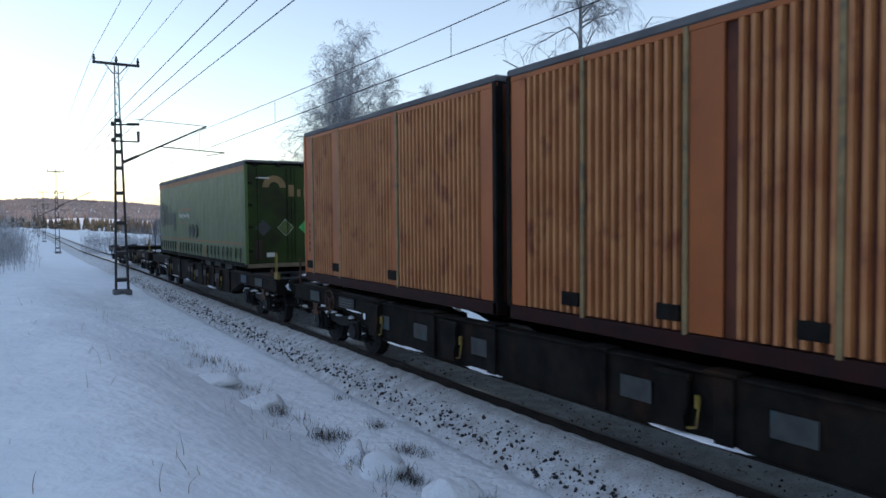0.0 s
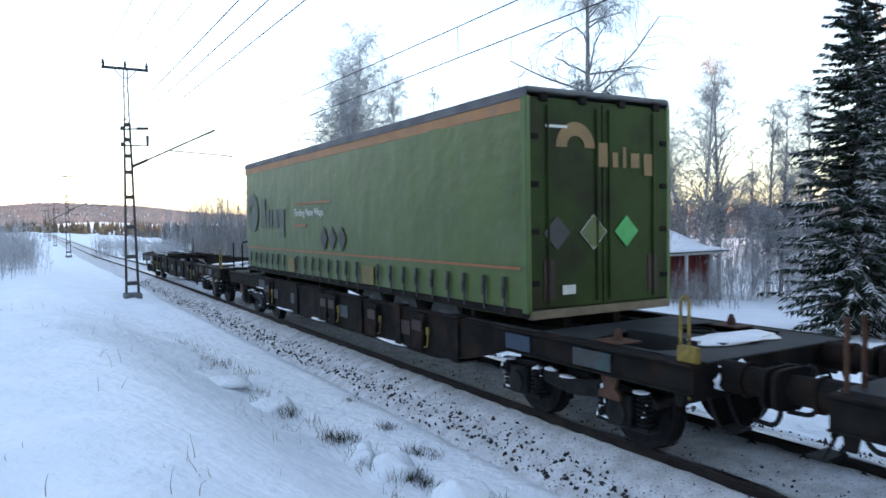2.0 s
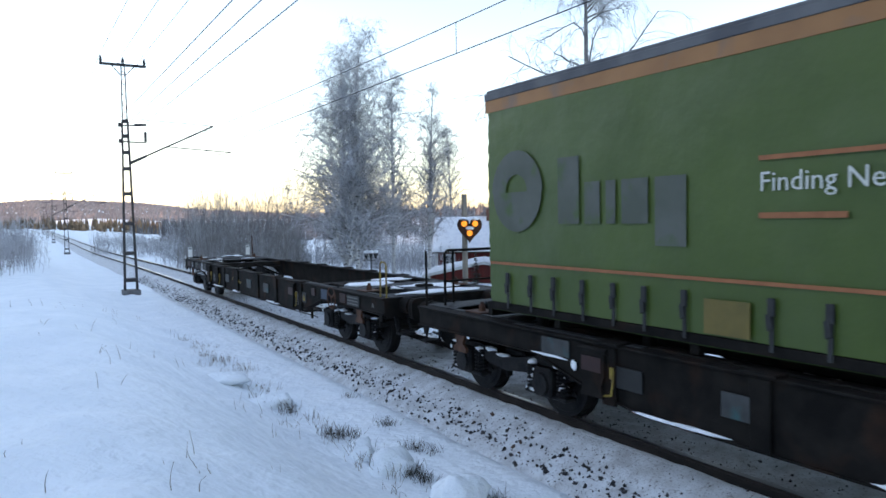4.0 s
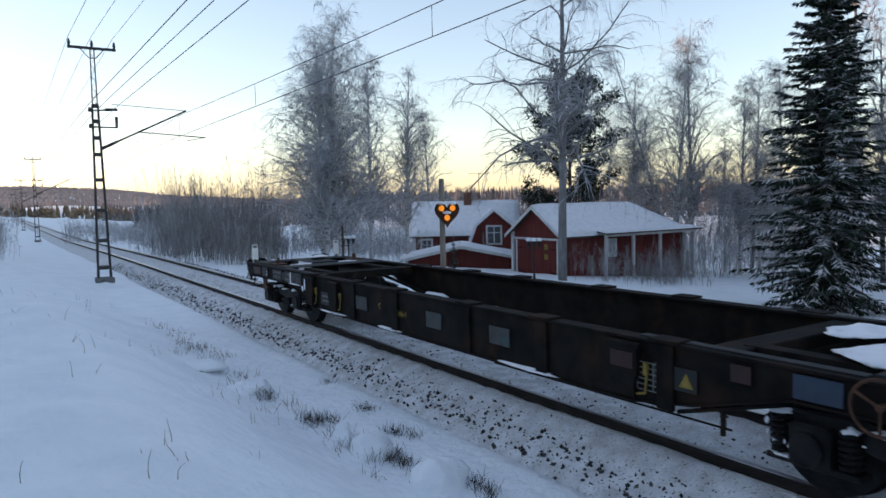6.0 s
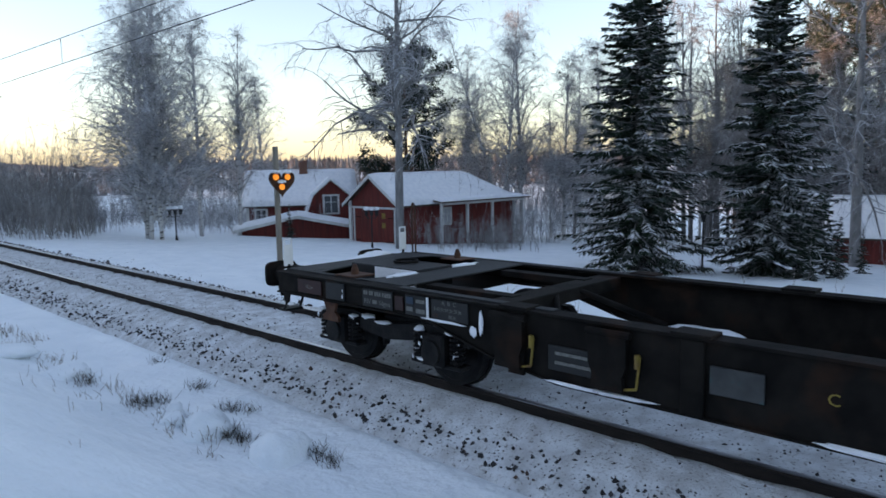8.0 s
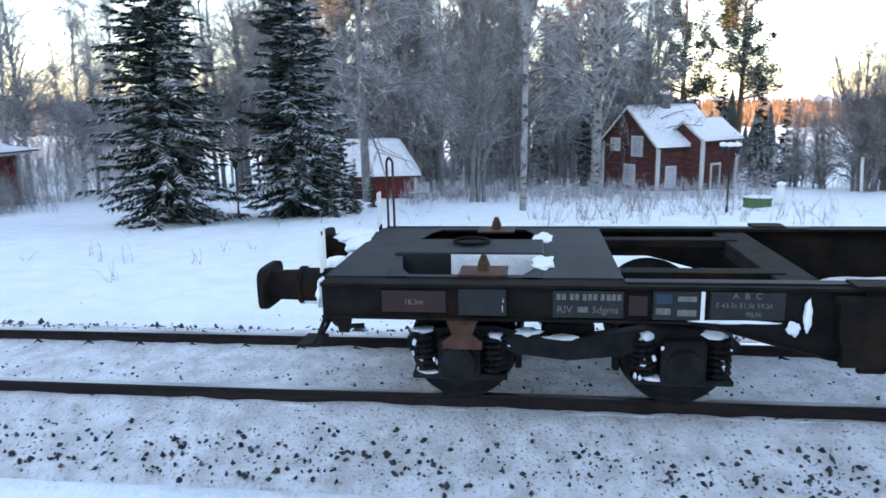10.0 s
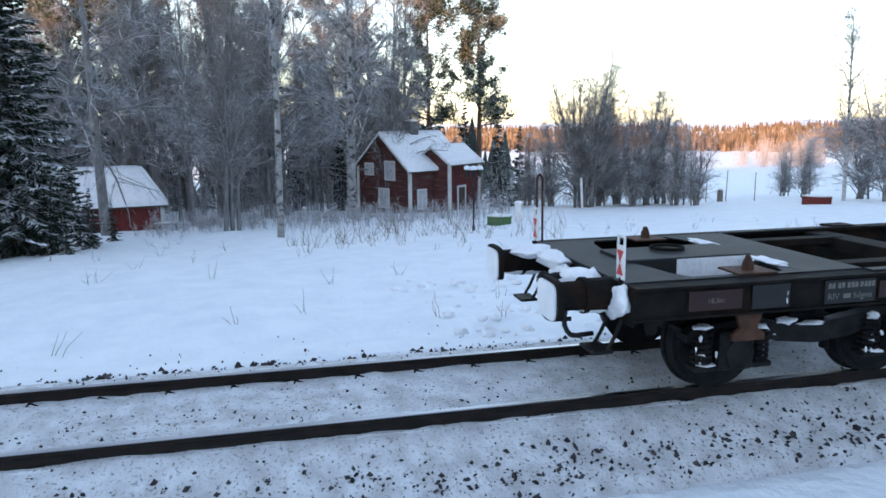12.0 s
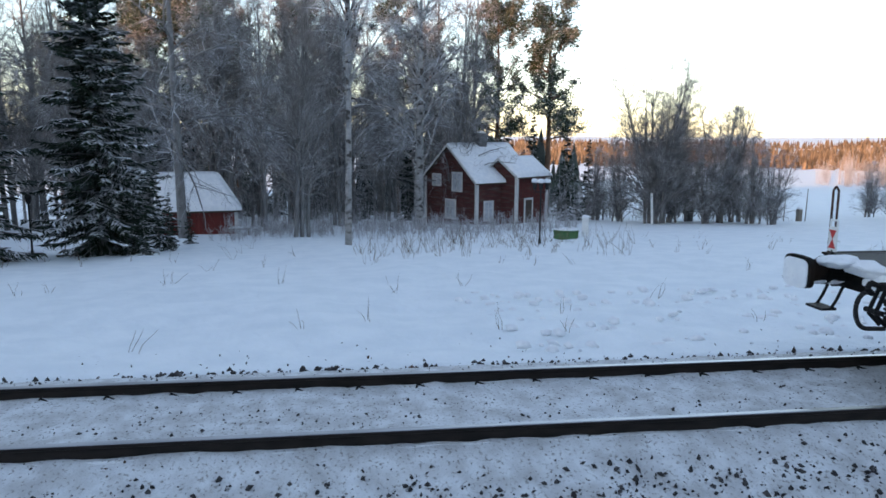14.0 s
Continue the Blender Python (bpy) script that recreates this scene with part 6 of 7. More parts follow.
def spindles(p, q, r, flat=1.0):
    """Closed slim three-sided spindles: needle sprays."""
    m = p * 0.6 + q * 0.4
    d = q - p
    d = d / (np.linalg.norm(d, axis=1, keepdims=True) + 1e-9)
    ref = np.array([[0, 0, 1.0]])
    u = np.cross(d, np.broadcast_to(ref, d.shape)) + 1e-6
    u /= np.linalg.norm(u, axis=1, keepdims=True)
    v = np.cross(u, d)
    ring = []
    for k in range(3):
        a = k * math.tau / 3 + 0.5
        ring.append(m + u * (np.cos(a) * r)[:, None] + v * (np.sin(a) * r * flat)[:, None])
    V = np.stack([p, ring[0], ring[1], ring[2], q], 1).reshape(-1, 3)
    f = np.array([(0, 2, 1), (0, 3, 2), (0, 1, 3), (4, 1, 2), (4, 2, 3), (4, 3, 1)])
    F = (f[None] + 5 * np.arange(len(p))[:, None, None]).reshape(-1, 3)
    return V, F


def stack(parts):
    V, F, o = [], [], 0
    for v, f in parts:
        V.append(v)
        F.append(f + o)
        o += len(v)
    return np.concatenate(V), np.concatenate(F)


def unit(v):
    return v / (np.linalg.norm(v, axis=1, keepdims=True) + 1e-9)


def shoots(rng, base, along, length, r, spread_, lift, seg=3, wob=0.25, droop=0.0):
    """Curved shoots from base points: rows of polylines (n, seg + 1, 3), and their radii."""
    n = len(base)
    rnd = unit(rng.normal(size=(n, 3)))
    side = unit(rnd - along * np.sum(rnd * along, 1, keepdims=True))
    d = unit(along * np.cos(spread_)[:, None] + side * np.sin(spread_)[:, None] + np.array([0, 0, 1.0]) * lift)
    pts = [base]
    for k in range(seg):
        d = unit(d + rng.normal(size=(n, 3)) * wob + np.array([0, 0, -droop]) * (k + 1))
        pts.append(pts[-1] + d * (length / seg)[:, None])
    P = np.stack(pts, 1)
    R = r[:, None] * np.linspace(1, 0.35, seg + 1)[None]
    return P, R


def sample(rng, P, R, k, lo=0.25, hi=1.0):
    """k points on each polyline, with the direction and the radius there."""
    n, s1, _ = P.shape
    t = (lo + (hi - lo) * rng.random((n, k))) * (s1 - 1)
    i = np.clip(t.astype(int), 0, s1 - 2)
    f = (t - i)[..., None]
    a, b = np.take_along_axis(P, i[..., None], 1), np.take_along_axis(P, i[..., None] + 1, 1)
    pos, d = a + (b - a) * f, b - a
    r = np.take_along_axis(R, i, 1)
    return pos.reshape(-1, 3), unit(d.reshape(-1, 3)), r.reshape(-1), t.reshape(-1) / (s1 - 1)


def sticks(P, R, n):
    a, b = P[:, :-1].reshape(-1, 3), P[:, 1:].reshape(-1, 3)
    return tubes(a, b, R[:, :-1].reshape(-1), R[:, 1:].reshape(-1), n)


def bare_tree(name, label, seed, h, r, stems=1, crown0=0.25, width=0.22, n1=34, n2=9, n3=7, droop=0.25, bark=BIRCH_BARK, twig=FROST_TWIG, lean=0.03, wide=0.0, twig_r=0.0055, angle=0.58, fine=2):
    """A leafless tree: trunk, limbs, branches and fine frosted twigs."""
    rng = np.random.default_rng(seed)
    t = thing(name, label, "tree", "trees around the houses")
    seg = 9
    tr, lim, tw = [], [], []
    for s in range(stems):
        base = np.array([[rng.normal() * 0.35 * (stems > 1), rng.normal() * 0.35 * (stems > 1), -0.4]])
        hh = h * (1 if s == 0 else 0.75 + 0.22 * rng.random())
        out = rng.normal(size=2) * (lean + 0.09 * (stems > 1))
        zs = np.linspace(0, 1, seg + 1)
        wob = np.cumsum(rng.normal(size=(seg + 1, 2)) * 0.012 * h / 3, 0) * 0.35
        pts = np.stack([base[0, 0] + out[0] * hh * zs + wob[:, 0] * zs, base[0, 1] + out[1] * hh * zs + wob[:, 1] * zs, -0.4 + (hh + 0.4) * zs], 1)[None]
        rad = (r * (1 - zs) ** 0.8 + 0.012)[None] * (1 if stems == 1 else 0.75)
        tr.append(sticks(pts, rad, 8))
        m = max(8, int(1.4 * n1 / stems ** 0.6))
        b, d, rr, u = sample(rng, pts, rad, m, crown0, 0.98)
        keep = rng.random(len(b)) < 0.42 + 0.58 * (1 - (u - crown0) / (1 - crown0))
        b, d, rr, u = b[keep], d[keep], rr[keep], u[keep]
        top = (1 - (u - crown0) / (1 - crown0))
        ln = h * width * (0.30 + 1.0 * top ** 0.8) * (0.65 + 0.6 * rng.random(len(b)))
        P1, R1 = shoots(rng, b, d, ln, np.clip(rr * 0.45, 0.012, 0.09), angle + wide * top + 0.25 * rng.normal(size=len(b)), 0.15, 5, 0.20, 0.03)
        lim.append(sticks(P1, R1, 5))
        b, d, rr, u = sample(rng, P1, R1, n2, 0.15, 1.0)
        P2, R2 = shoots(rng, b, d, np.repeat(ln, n2) * (0.22 + 0.25 * rng.random(len(b))), np.clip(rr * 0.5, 0.008, 0.03), 0.65 + 0.3 * rng.random(len(b)), 0.1, 3, 0.22, droop * 0.35)
        tw.append(sticks(P2, R2 * 0.9, 3))
        b, d, rr, u = sample(rng, P2, R2, n3, 0.1, 1.0)
        P3, R3 = shoots(rng, b, d, (0.22 + 0.42 * rng.random(len(b))) * h / 13, np.full(len(b), twig_r), 0.6 + 0.4 * rng.random(len(b)), 0.0, fine, 0.2, droop)
        tw.append(sticks(P3, R3, 3))
    V, F = stack(tr + lim)
    raw("trunk", V, F, bark, t, smooth=True)
    V, F = stack(tw)
    raw("crown", V, F, twig, t)
    return t


def spruce_tree(name, label, seed, h, spread_r, dense=1.0, snow=0.35):
    """A spruce: whorls of drooping boughs set with needle sprays, snow lying on them."""
    rng = np.random.default_rng(seed)
    t = thing(name, label, "tree", "trees around the houses")
    bm = bmesh.new()
    add_rod(bm, (0, 0, -0.4), (0, 0, h * 0.97), 0.17 * h / 14, 0.02, 9)
    part("trunk", bm, GREY_BARK, t)
    zs = np.arange(0.25, h * 0.985, 0.22 if dense >= 1 else 0.32)
    B, D, L = [], [], []
    for z in zs:
        u = z / h
        n = max(4, int((9 if u < 0.7 else 6) * dense))
        a0 = rng.random() * 6.28
        for k in range(n):
            a = a0 + k * math.tau / n + rng.normal() * 0.25
            ln = spread_r * ((1 - u) ** 1.08 + 0.03) * (0.40 + 0.85 * rng.random() ** 0.8)
            if u < 0.10:
                ln *= 0.75 + 2.0 * u
            B.append((0, 0, z + rng.normal() * 0.20))
            D.append((math.cos(a), math.sin(a), 0.30 * u - 0.34 * (1 - u) + 0.12 * rng.normal()))
            L.append(ln)
    B, D, L = np.array(B), unit(np.array(D)), np.array(L)
    n = len(B)
    pts, d = [B], D.copy()
    for k in range(4):
        d = unit(d + np.array([0, 0, 0.10 if k > 1 else -0.05]) + rng.normal(size=d.shape) * 0.05)
        pts.append(pts[-1] + d * (L / 4)[:, None])
    P = np.stack(pts, 1)
    R = 0.028 * np.clip(L, 0.4, 3)[:, None] / 2 * np.linspace(1, 0.2, 5)[None]
    V, F = sticks(P, R, 3)
    tagged(raw("bough_frame", V, F, GREY_BARK, t), kind="stuff")
    # needle sprays to both sides and hanging
    k = int(84 * dense)
    b, d, _, u = sample(rng, P, R, k, 0.06, 1.0)
    side = unit(np.cross(d, np.broadcast_to([0, 0, 1.0], d.shape)))
    sg = np.where(rng.random(len(b)) < 0.5, -1.0, 1.0)[:, None]
    hang = rng.random((len(b), 1))
    ln = (0.15 + 0.27 * rng.random(len(b))) * np.repeat(np.clip(L / spread_r + 0.35, 0.4, 1.15), k) * (1.35 - 0.5 * u)
    dd = unit(d * 0.75 + side * sg * 0.9 + np.array([0, 0, -1.0]) * (0.15 + 0.9 * hang) + rng.normal(size=b.shape) * 0.15)
    q = b + dd * ln[:, None]
    V, F = spindles(b, q, (0.017 + 0.020 * rng.random(len(b))) * (1 if dense >= 1 else 1.5))
    raw("needles", V, F, SPRUCE, t)
    patch = np.array([noise.noise((p[0] * 0.9, p[1] * 0.9, p[2] * 0.9 + seed)) for p in b]) > 0.05 - 0.3 * snow
    m = (rng.random(len(b)) < snow * 1.5) & (hang[:, 0] < 0.6) & patch
    up = np.array([0, 0, 0.03])
    V, F = spindles(b[m] + up, b[m] + dd[m] * ln[m][:, None] * 0.85 + up, 0.013 + 0.034 * rng.random(m.sum()) ** 2, 0.6)
    ob = raw("snow_load", V, F, NEEDLE_SNOW, t)
    tagged(ob, "white snow lying on the boughs", kind="stuff")
    return t


def pine_tree(name, label, seed, h, crown0=0.45, width=0.16, n1=34, clumps=7, sprays=16, frost=0.25, leaf=None, size=1.0):
    """A pine: long bare trunk, crooked limbs, clumps of needle sprays."""
    rng = np.random.default_rng(seed)
    t = thing(name, label, "tree", "trees around the houses")
    zs = np.linspace(0, 1, 9)
    wob = np.cumsum(rng.normal(size=(9, 2)) * 0.05, 0)
    pts = np.stack([wob[:, 0], wob[:, 1], -0.5 + (h + 0.5) * zs], 1)[None]
    rad = (0.018 * h * 0.75 * (1 - zs) ** 0.8 + 0.02)[None]
    b, d, rr, u = sample(rng, pts, rad, n1, crown0, 0.99)
    top = 1 - (u - crown0) / (1 - crown0)
    ln = h * width * (0.35 + 0.9 * np.sqrt(np.clip(top, 0, 1)) * (1.1 - 0.45 * top)) * (0.6 + 0.6 * rng.random(len(b)))
    P1, R1 = shoots(rng, b, d, ln, np.clip(rr * 0.4, 0.015, 0.07), 1.15 + 0.25 * rng.normal(size=len(b)), 0.1, 4, 0.2, -0.02)
    V, F = stack([sticks(pts, rad, 7), sticks(P1, R1, 4)])
    raw("trunk", V, F, PINE_BARK, t, smooth=True)
    b, d, rr, u = sample(rng, P1, R1, clumps, 0.35, 1.0)
    b = np.repeat(b, sprays, 0) + rng.normal(size=(len(b) * sprays, 3)) * 0.17 * size
    dd = unit(rng.normal(size=b.shape) + np.array([0, 0, 0.5]))
    ln = (0.16 + 0.22 * rng.random(len(b))) * size
    V, F = spindles(b, b + dd * ln[:, None], (0.022 + 0.025 * rng.random(len(b))) * size)
    raw("needles", V, F, leaf or PINE, t)
    m = rng.random(len(b)) < frost
    V, F = spindles(b[m] + [0, 0, 0.03], b[m] + dd[m] * ln[m][:, None] * 0.8 + [0, 0, 0.03], 0.02 + 0.02 * rng.random(m.sum()), 0.6)
    tagged(raw("snow_load", V, F, NEEDLE_SNOW, t), "frost and snow on the needles", kind="stuff")
    return t


def put(ob, az, r, turn=0.0, size=1.0, first=False):
    x, y = polar(az, r)
    m = Matrix.Translation((x, y, float(ground_z(x, y)))) @ Matrix.Rotation(radians(turn), 4, "Z") @ Matrix.Scale(size, 4)
    if first:
        ob.matrix_basis = m
        return ob
    c = copy_thing(ob, m)
    c.scale = (size, size, size)
    return c


BIRCH_LABEL = "leafless birch with white bark and frosted twigs"
# the birches beyond the track
put(bare_tree("birch_tree", "many-stemmed leafless birch with hanging frosted twigs", 11, 14.2, 0.16, 5, 0.08, 0.29, 165, 10, 8, 0.42, lean=-0.035), 23.3, 41.5, first=True)
slim = put(bare_tree("birch_tree", BIRCH_LABEL, 12, 13.4, 0.13, 1, 0.18, 0.20, 84, 9, 7, 0.38, fine=1), 26.9, 46.0, first=True)
slim2 = put(bare_tree("birch_tree", BIRCH_LABEL, 13, 12.9, 0.13, 1, 0.18, 0.21, 80, 9, 7, 0.38, fine=1), 29.8, 48.0, first=True)
put(slim, 31.8, 62.0, 120, 0.95)
big = put(bare_tree("birch_tree", "tall old birch with crooked frosted limbs and grey-white trunk", 14, 19.0, 0.23, 1, 0.30, 0.23, 54, 13, 10, 0.34, GREY_BARK, lean=0.01, wide=0.25, angle=0.88), 42.36, 37.0, first=True)
put(bare_tree("birch_tree", BIRCH_LABEL, 15, 18.3, 0.16, 2, 0.15, 0.22, 90, 9, 8, 0.38), 50.8, 55.0, first=True)
put(slim, 52.3, 57.0, 40, 1.32)
put(slim2, 54.6, 60.0, 200, 0.86)
put(slim2, 57.0, 62.0, 80, 0.9)
put(slim2, 47.8, 58.0, 10, 1.15)
put(slim, 55.6, 56.0, 210, 1.05)
put(slim, 58.6, 54.0, 100, 1.1)
put(slim, 45.9, 62.0, 300, 0.8)
put(pine_tree("pine_tree", "dense dark pine behind the red barn", 21, 13.6, 0.10, 0.33, 62, 14, 24, 0.10, SPRUCE, 1.25), 43.2, 52.0, first=True)
put(bare_tree("birch_tree", "old leafless birch with wide crooked limbs, furred with frost", 16, 19.0, 0.27, 1, 0.22, 0.28, 30, 13, 10, 0.22, GREY_BARK, lean=0.02, wide=0.5, angle=0.95), 76.35, 41.0, first=True)
put(bare_tree("birch_tree", "slender birch with a pale grey-white trunk", 17, 19.0, 0.15, 1, 0.38, 0.17, 40, 10, 9, 0.40, OLD_BIRCH, lean=0.012, angle=0.5), 89.0, 32.0, first=True)
put(bare_tree("birch_tree", "broad old birch with white trunk and spreading snowy limbs", 18, 17.5, 0.34, 1, 0.22, 0.29, 40, 13, 10, 0.30, OLD_BIRCH, lean=0.02, wide=0.35, angle=0.7), 94.7, 46.5, first=True)
dark = put(bare_tree("deciduous_tree", "many-stemmed dark leafless tree dusted with frost", 19, 14.5, 0.14, 5, 0.12, 0.22, 64, 7, 5, 0.05, GREY_BARK, DARK_TWIG, angle=0.45, twig_r=0.009, fine=1), 85.3, 37.6, first=True)
grey = put(bare_tree("deciduous_tree", "leafless tree grey with hoarfrost", 20, 15.0, 0.15, 1, 0.15, 0.21, 46, 8, 6, 0.2, GREY_BARK, FROST_TWIG, twig_r=0.010, fine=1), 82.5, 46.0, first=True)
put(bare_tree("deciduous_tree", "broad many-stemmed bare tree at the field's edge", 22, 11.2, 0.16, 9, 0.10, 0.26, 170, 8, 6, 0.0, GREY_BARK, DARK_TWIG, angle=0.42, twig_r=0.0065, fine=1), 113.2, 53.0, first=True)
edge = put(bare_tree("deciduous_tree", "bare bushy tree dusted with frost", 23, 8.6, 0.11, 7, 0.05, 0.26, 95, 6, 5, 0.0, GREY_BARK, FROST_TWIG, angle=0.45, twig_r=0.008, fine=1), 118.3, 55.0, first=True)
put(edge, 120.6, 54.0, 70, 0.72)
put(edge, 116.0, 58.0, 140, 0.9)
put(edge, 110.6, 57.0, 220, 0.8)
put(edge, 118.9, 57.0, 260, 1.0)
put(edge, 114.8, 55.0, 20, 0.85)
put(edge, 109.2, 60.0, 90, 0.7)
put(edge, 117.2, 53.5, 320, 0.7)
put(edge, 121.8, 52.5, 300, 0.6)
put(slim, 131.8, 57.0, 30, 0.98)
put(edge, 133.0, 60.0, 10, 0.85)
put(edge, 129.4, 66.0, 30, 0.6)
put(edge, 128.0, 70.0, 80, 0.55)
put(edge, 134.5, 56.0, 120, 1.0)
# spruces
big_spruce = put(spruce_tree("spruce_tree", "large dark spruce with snow on drooping boughs", 31, 15.8, 2.95, 1.0, 0.50), 61.3, 28.6, first=True)
put(spruce_tree("spruce_tree", "dark spruce with snow-laden drooping boughs", 32, 14.8, 2.75, 1.0, 0.72), 70.8, 30.5, first=True)
small = put(spruce_tree("spruce_tree", "young dark spruce dusted with snow", 33, 7.5, 1.5, 0.55, 0.3), 106.6, 58.0, first=True)
put(small, 103.9, 64.0, 50, 1.2)
put(small, 72.8, 29.6, 90, 0.42)
put(small, 74.6, 33.0, 20, 0.5)
put(small, 75.4, 31.0, 200, 0.32)
put(small, 73.6, 28.6, 310, 0.30)
put(small, 76.8, 34.5, 70, 0.26)
put(small, 108.3, 62.0, 130, 0.9)
put(small, 33.6, 44.0, 130, 0.28)
# the wood behind the houses
pines = [put(pine_tree("pine_tree", "tall pine with a bare trunk and frosted crown", 41 + k, 21.8 + k * 0.5, 0.32, 0.19, 64, 10, 18, 0.5, None, 1.5), az, r, first=True) for k, (az, r) in enumerate(((101.0, 74.0), (105.0, 72.0), (80.0, 72.0)))]
rw = random.Random(8)
for k in range(18):
    az, r = 68.0 + 31.0 * (k + rw.random()) / 18, rw.uniform(62, 105)
    put(pines[k % 3], az, r, rw.uniform(0, 360), rw.uniform(0.72, 1.12))
for k in range(36):
    az, r = 62.0 + 37.0 * (k + rw.random()) / 36, rw.uniform(48, 74)
    put((grey, dark, grey)[k % 3], az, r, rw.uniform(0, 360), rw.uniform(0.95, 1.45))
for k in range(16):
    az, r = 71.0 + 34.0 * (k + rw.random()) / 16, rw.uniform(58, 88)
    put(small, az, r, rw.uniform(0, 360), rw.uniform(0.7, 1.6))
for k in range(8):
    put((grey, slim)[k % 2], 55.0 + 15 * (k + rw.random()) / 8, rw.uniform(58, 90), rw.uniform(0, 360), rw.uniform(0.8, 1.1))


def thicket(name, label, seed, places, h, twig, stems=7, cat="bushes"):
    """Close-set bare shoots, nobody could count them."""
    rng = np.random.default_rng(seed)
    out = []
    for x, y, k in places:
        n = stems
        b = np.stack([x + rng.normal(size=n) * 0.5, y + rng.normal(size=n) * 0.5, np.full(n, float(ground_z(x, y)) - 0.1)], 1)
        ln = h * k * (0.6 + 0.5 * rng.random(n))
        up = np.tile([[0, 0, 1.0]], (n, 1))
        P, R = shoots(rng, b, up, ln, 0.005 + 0.0022 * ln, 0.10 + 0.12 * rng.random(n), 0.3, 4, 0.06)
        out.append(sticks(P, R, 3))
        b, d, rr, u = sample(rng, P, R, 11, 0.15, 1.0)
        P2, R2 = shoots(rng, b, d, np.repeat(ln, 11) * (0.10 + 0.16 * rng.random(len(b))) * (1.25 - u), np.full(len(b), 0.0075), 0.45 + 0.3 * rng.random(len(b)), 0.2, 1, 0.15)
        out.append(sticks(P2, R2, 3))
        b, d, rr, u = sample(rng, P2, R2, 2, 0.2, 1.0)
        P3, R3 = shoots(rng, b, d, 0.12 + 0.25 * rng.random(len(b)), np.full(len(b), 0.006), 0.6 + 0.3 * rng.random(len(b)), 0.1, 1, 0.1)
        out.append(sticks(P3, R3, 3))
    V, F = stack(out)
    tagged(raw(name, V, F, twig), label, cat, kind="stuff")


rt = random.Random(5)


def field(n, az0, az1, r0, r1, k0=0.7, k1=1.2):
    out = []
    for _ in range(n):
        x, y = polar(rt.uniform(az0, az1), rt.uniform(r0, r1))
        out.append((x, y, rt.uniform(k0, k1)))
    return out


thicket("sapling_thicket", "thicket of slender bare saplings by the track", 51, field(80, 11.3, 19.3, 40, 58), 5.3, DARK_TWIG, 9)
thicket("sapling_thicket", "low grey frosted scrub between the track and the field", 76, field(170, 9.5, 36, 48, 78, 0.6, 1.2), 2.3, FROST_TWIG, 8)
thicket("sapling_thicket", "low frosted scrub along the far track", 77, field(90, 4.8, 11, 75, 150, 0.7, 1.3), 2.2, FROST_TWIG, 8)
thicket("sapling_thicket", "frosted bare saplings along the field", 52, field(110, 9.5, 40, 60, 110, 0.6, 1.3), 5.5, FROST_TWIG, 6)
thicket("sapling_thicket", "frosted bare saplings behind the barn", 53, field(90, 44, 60, 46, 80, 0.7, 1.3), 5.0, FROST_TWIG, 6)
thicket("roadside_bushes", "frosted roadside bushes beside the snowy path", 54, [(rt.uniform(-4.5, 0.35), rt.uniform(38, 80), rt.uniform(0.6, 1.2)) for _ in range(90)], 3.0, FROST_BUSH, 8)
thicket("garden_shrubs", "bare shrubs in the snow before the houses", 55, field(34, 43, 54, 36, 46, 0.5, 1.2), 1.7, DARK_TWIG, 7)
thicket("garden_shrubs", "low bare shrubs and tall weeds in the snow", 56, field(90, 79, 107, 36, 47, 0.4, 1.1), 1.3, FROST_BUSH, 7)
thicket("forest_undergrowth", "dark bare undergrowth in the wood", 57, field(150, 71, 108, 52, 80, 0.6, 1.4), 4.0, FROST_TWIG, 6)
thicket("forest_undergrowth", "bare undergrowth at the field's edge", 58, field(60, 105, 122, 55, 66, 0.5, 1.2), 2.6, DARK_TWIG, 7)
thicket("young_wood", "grey frosted young wood beyond the houses", 59, field(170, 20, 58, 68, 125, 0.7, 1.3), 6.0, FROST_TWIG, 5)
thicket("young_wood", "dark bare young wood on the slope", 60, field(110, 22, 60, 60, 100, 0.6, 1.2), 5.2, DARK_TWIG, 5)
thicket("frosted_bushes", "white hoarfrost bushes on the far field", 59, field(44, 124.6, 130.2, 212, 236, 0.65, 1.15), 8.5, FROST_BUSH, 26)


def far_forest(name, label, seed, n, az0, az1, r0, r1, h, material, wide=1.0):
    """Distant conifers, each a slim pointed spray with an uneven skirt."""
    rng = np.random.default_rng(seed)
    az = np.radians(az0 + (az1 - az0) * rng.random(n))
    r = r0 + (r1 - r0) * rng.random(n)
    x, y = r * np.sin(az), r * np.cos(az)
    z = ground_z(x, y)
    hh = h * (0.55 + 0.7 * rng.random(n))
    parts = []
    for lo, hi, rad in ((-0.02, 0.55, 0.20), (0.25, 0.80, 0.15), (0.5, 1.0, 0.09)):
        m = 5
        a = np.arange(m) * math.tau / m + rng.random((n, 1)) * 6
        rr = hh[:, None] * rad * wide * (0.7 + 0.6 * rng.random((n, m)))
        base = np.stack([x[:, None] + rr * np.cos(a), y[:, None] + rr * np.sin(a), (z + hh * lo)[:, None] + 0 * a], -1)
        tip = np.stack([x, y, z + hh * hi], -1)[:, None, :]
        V = np.concatenate([base, tip], 1).reshape(-1, 3)
        i = np.arange(m)
        f = np.stack([i, (i + 1) % m, np.full(m, m)], 1)
        F = (f[None] + (m + 1) * np.arange(n)[:, None, None]).reshape(-1, 3)
        parts.append((V, F))
    V, F = stack(parts)
    tagged(raw(name, V, F, material), label, "forest", kind="stuff")


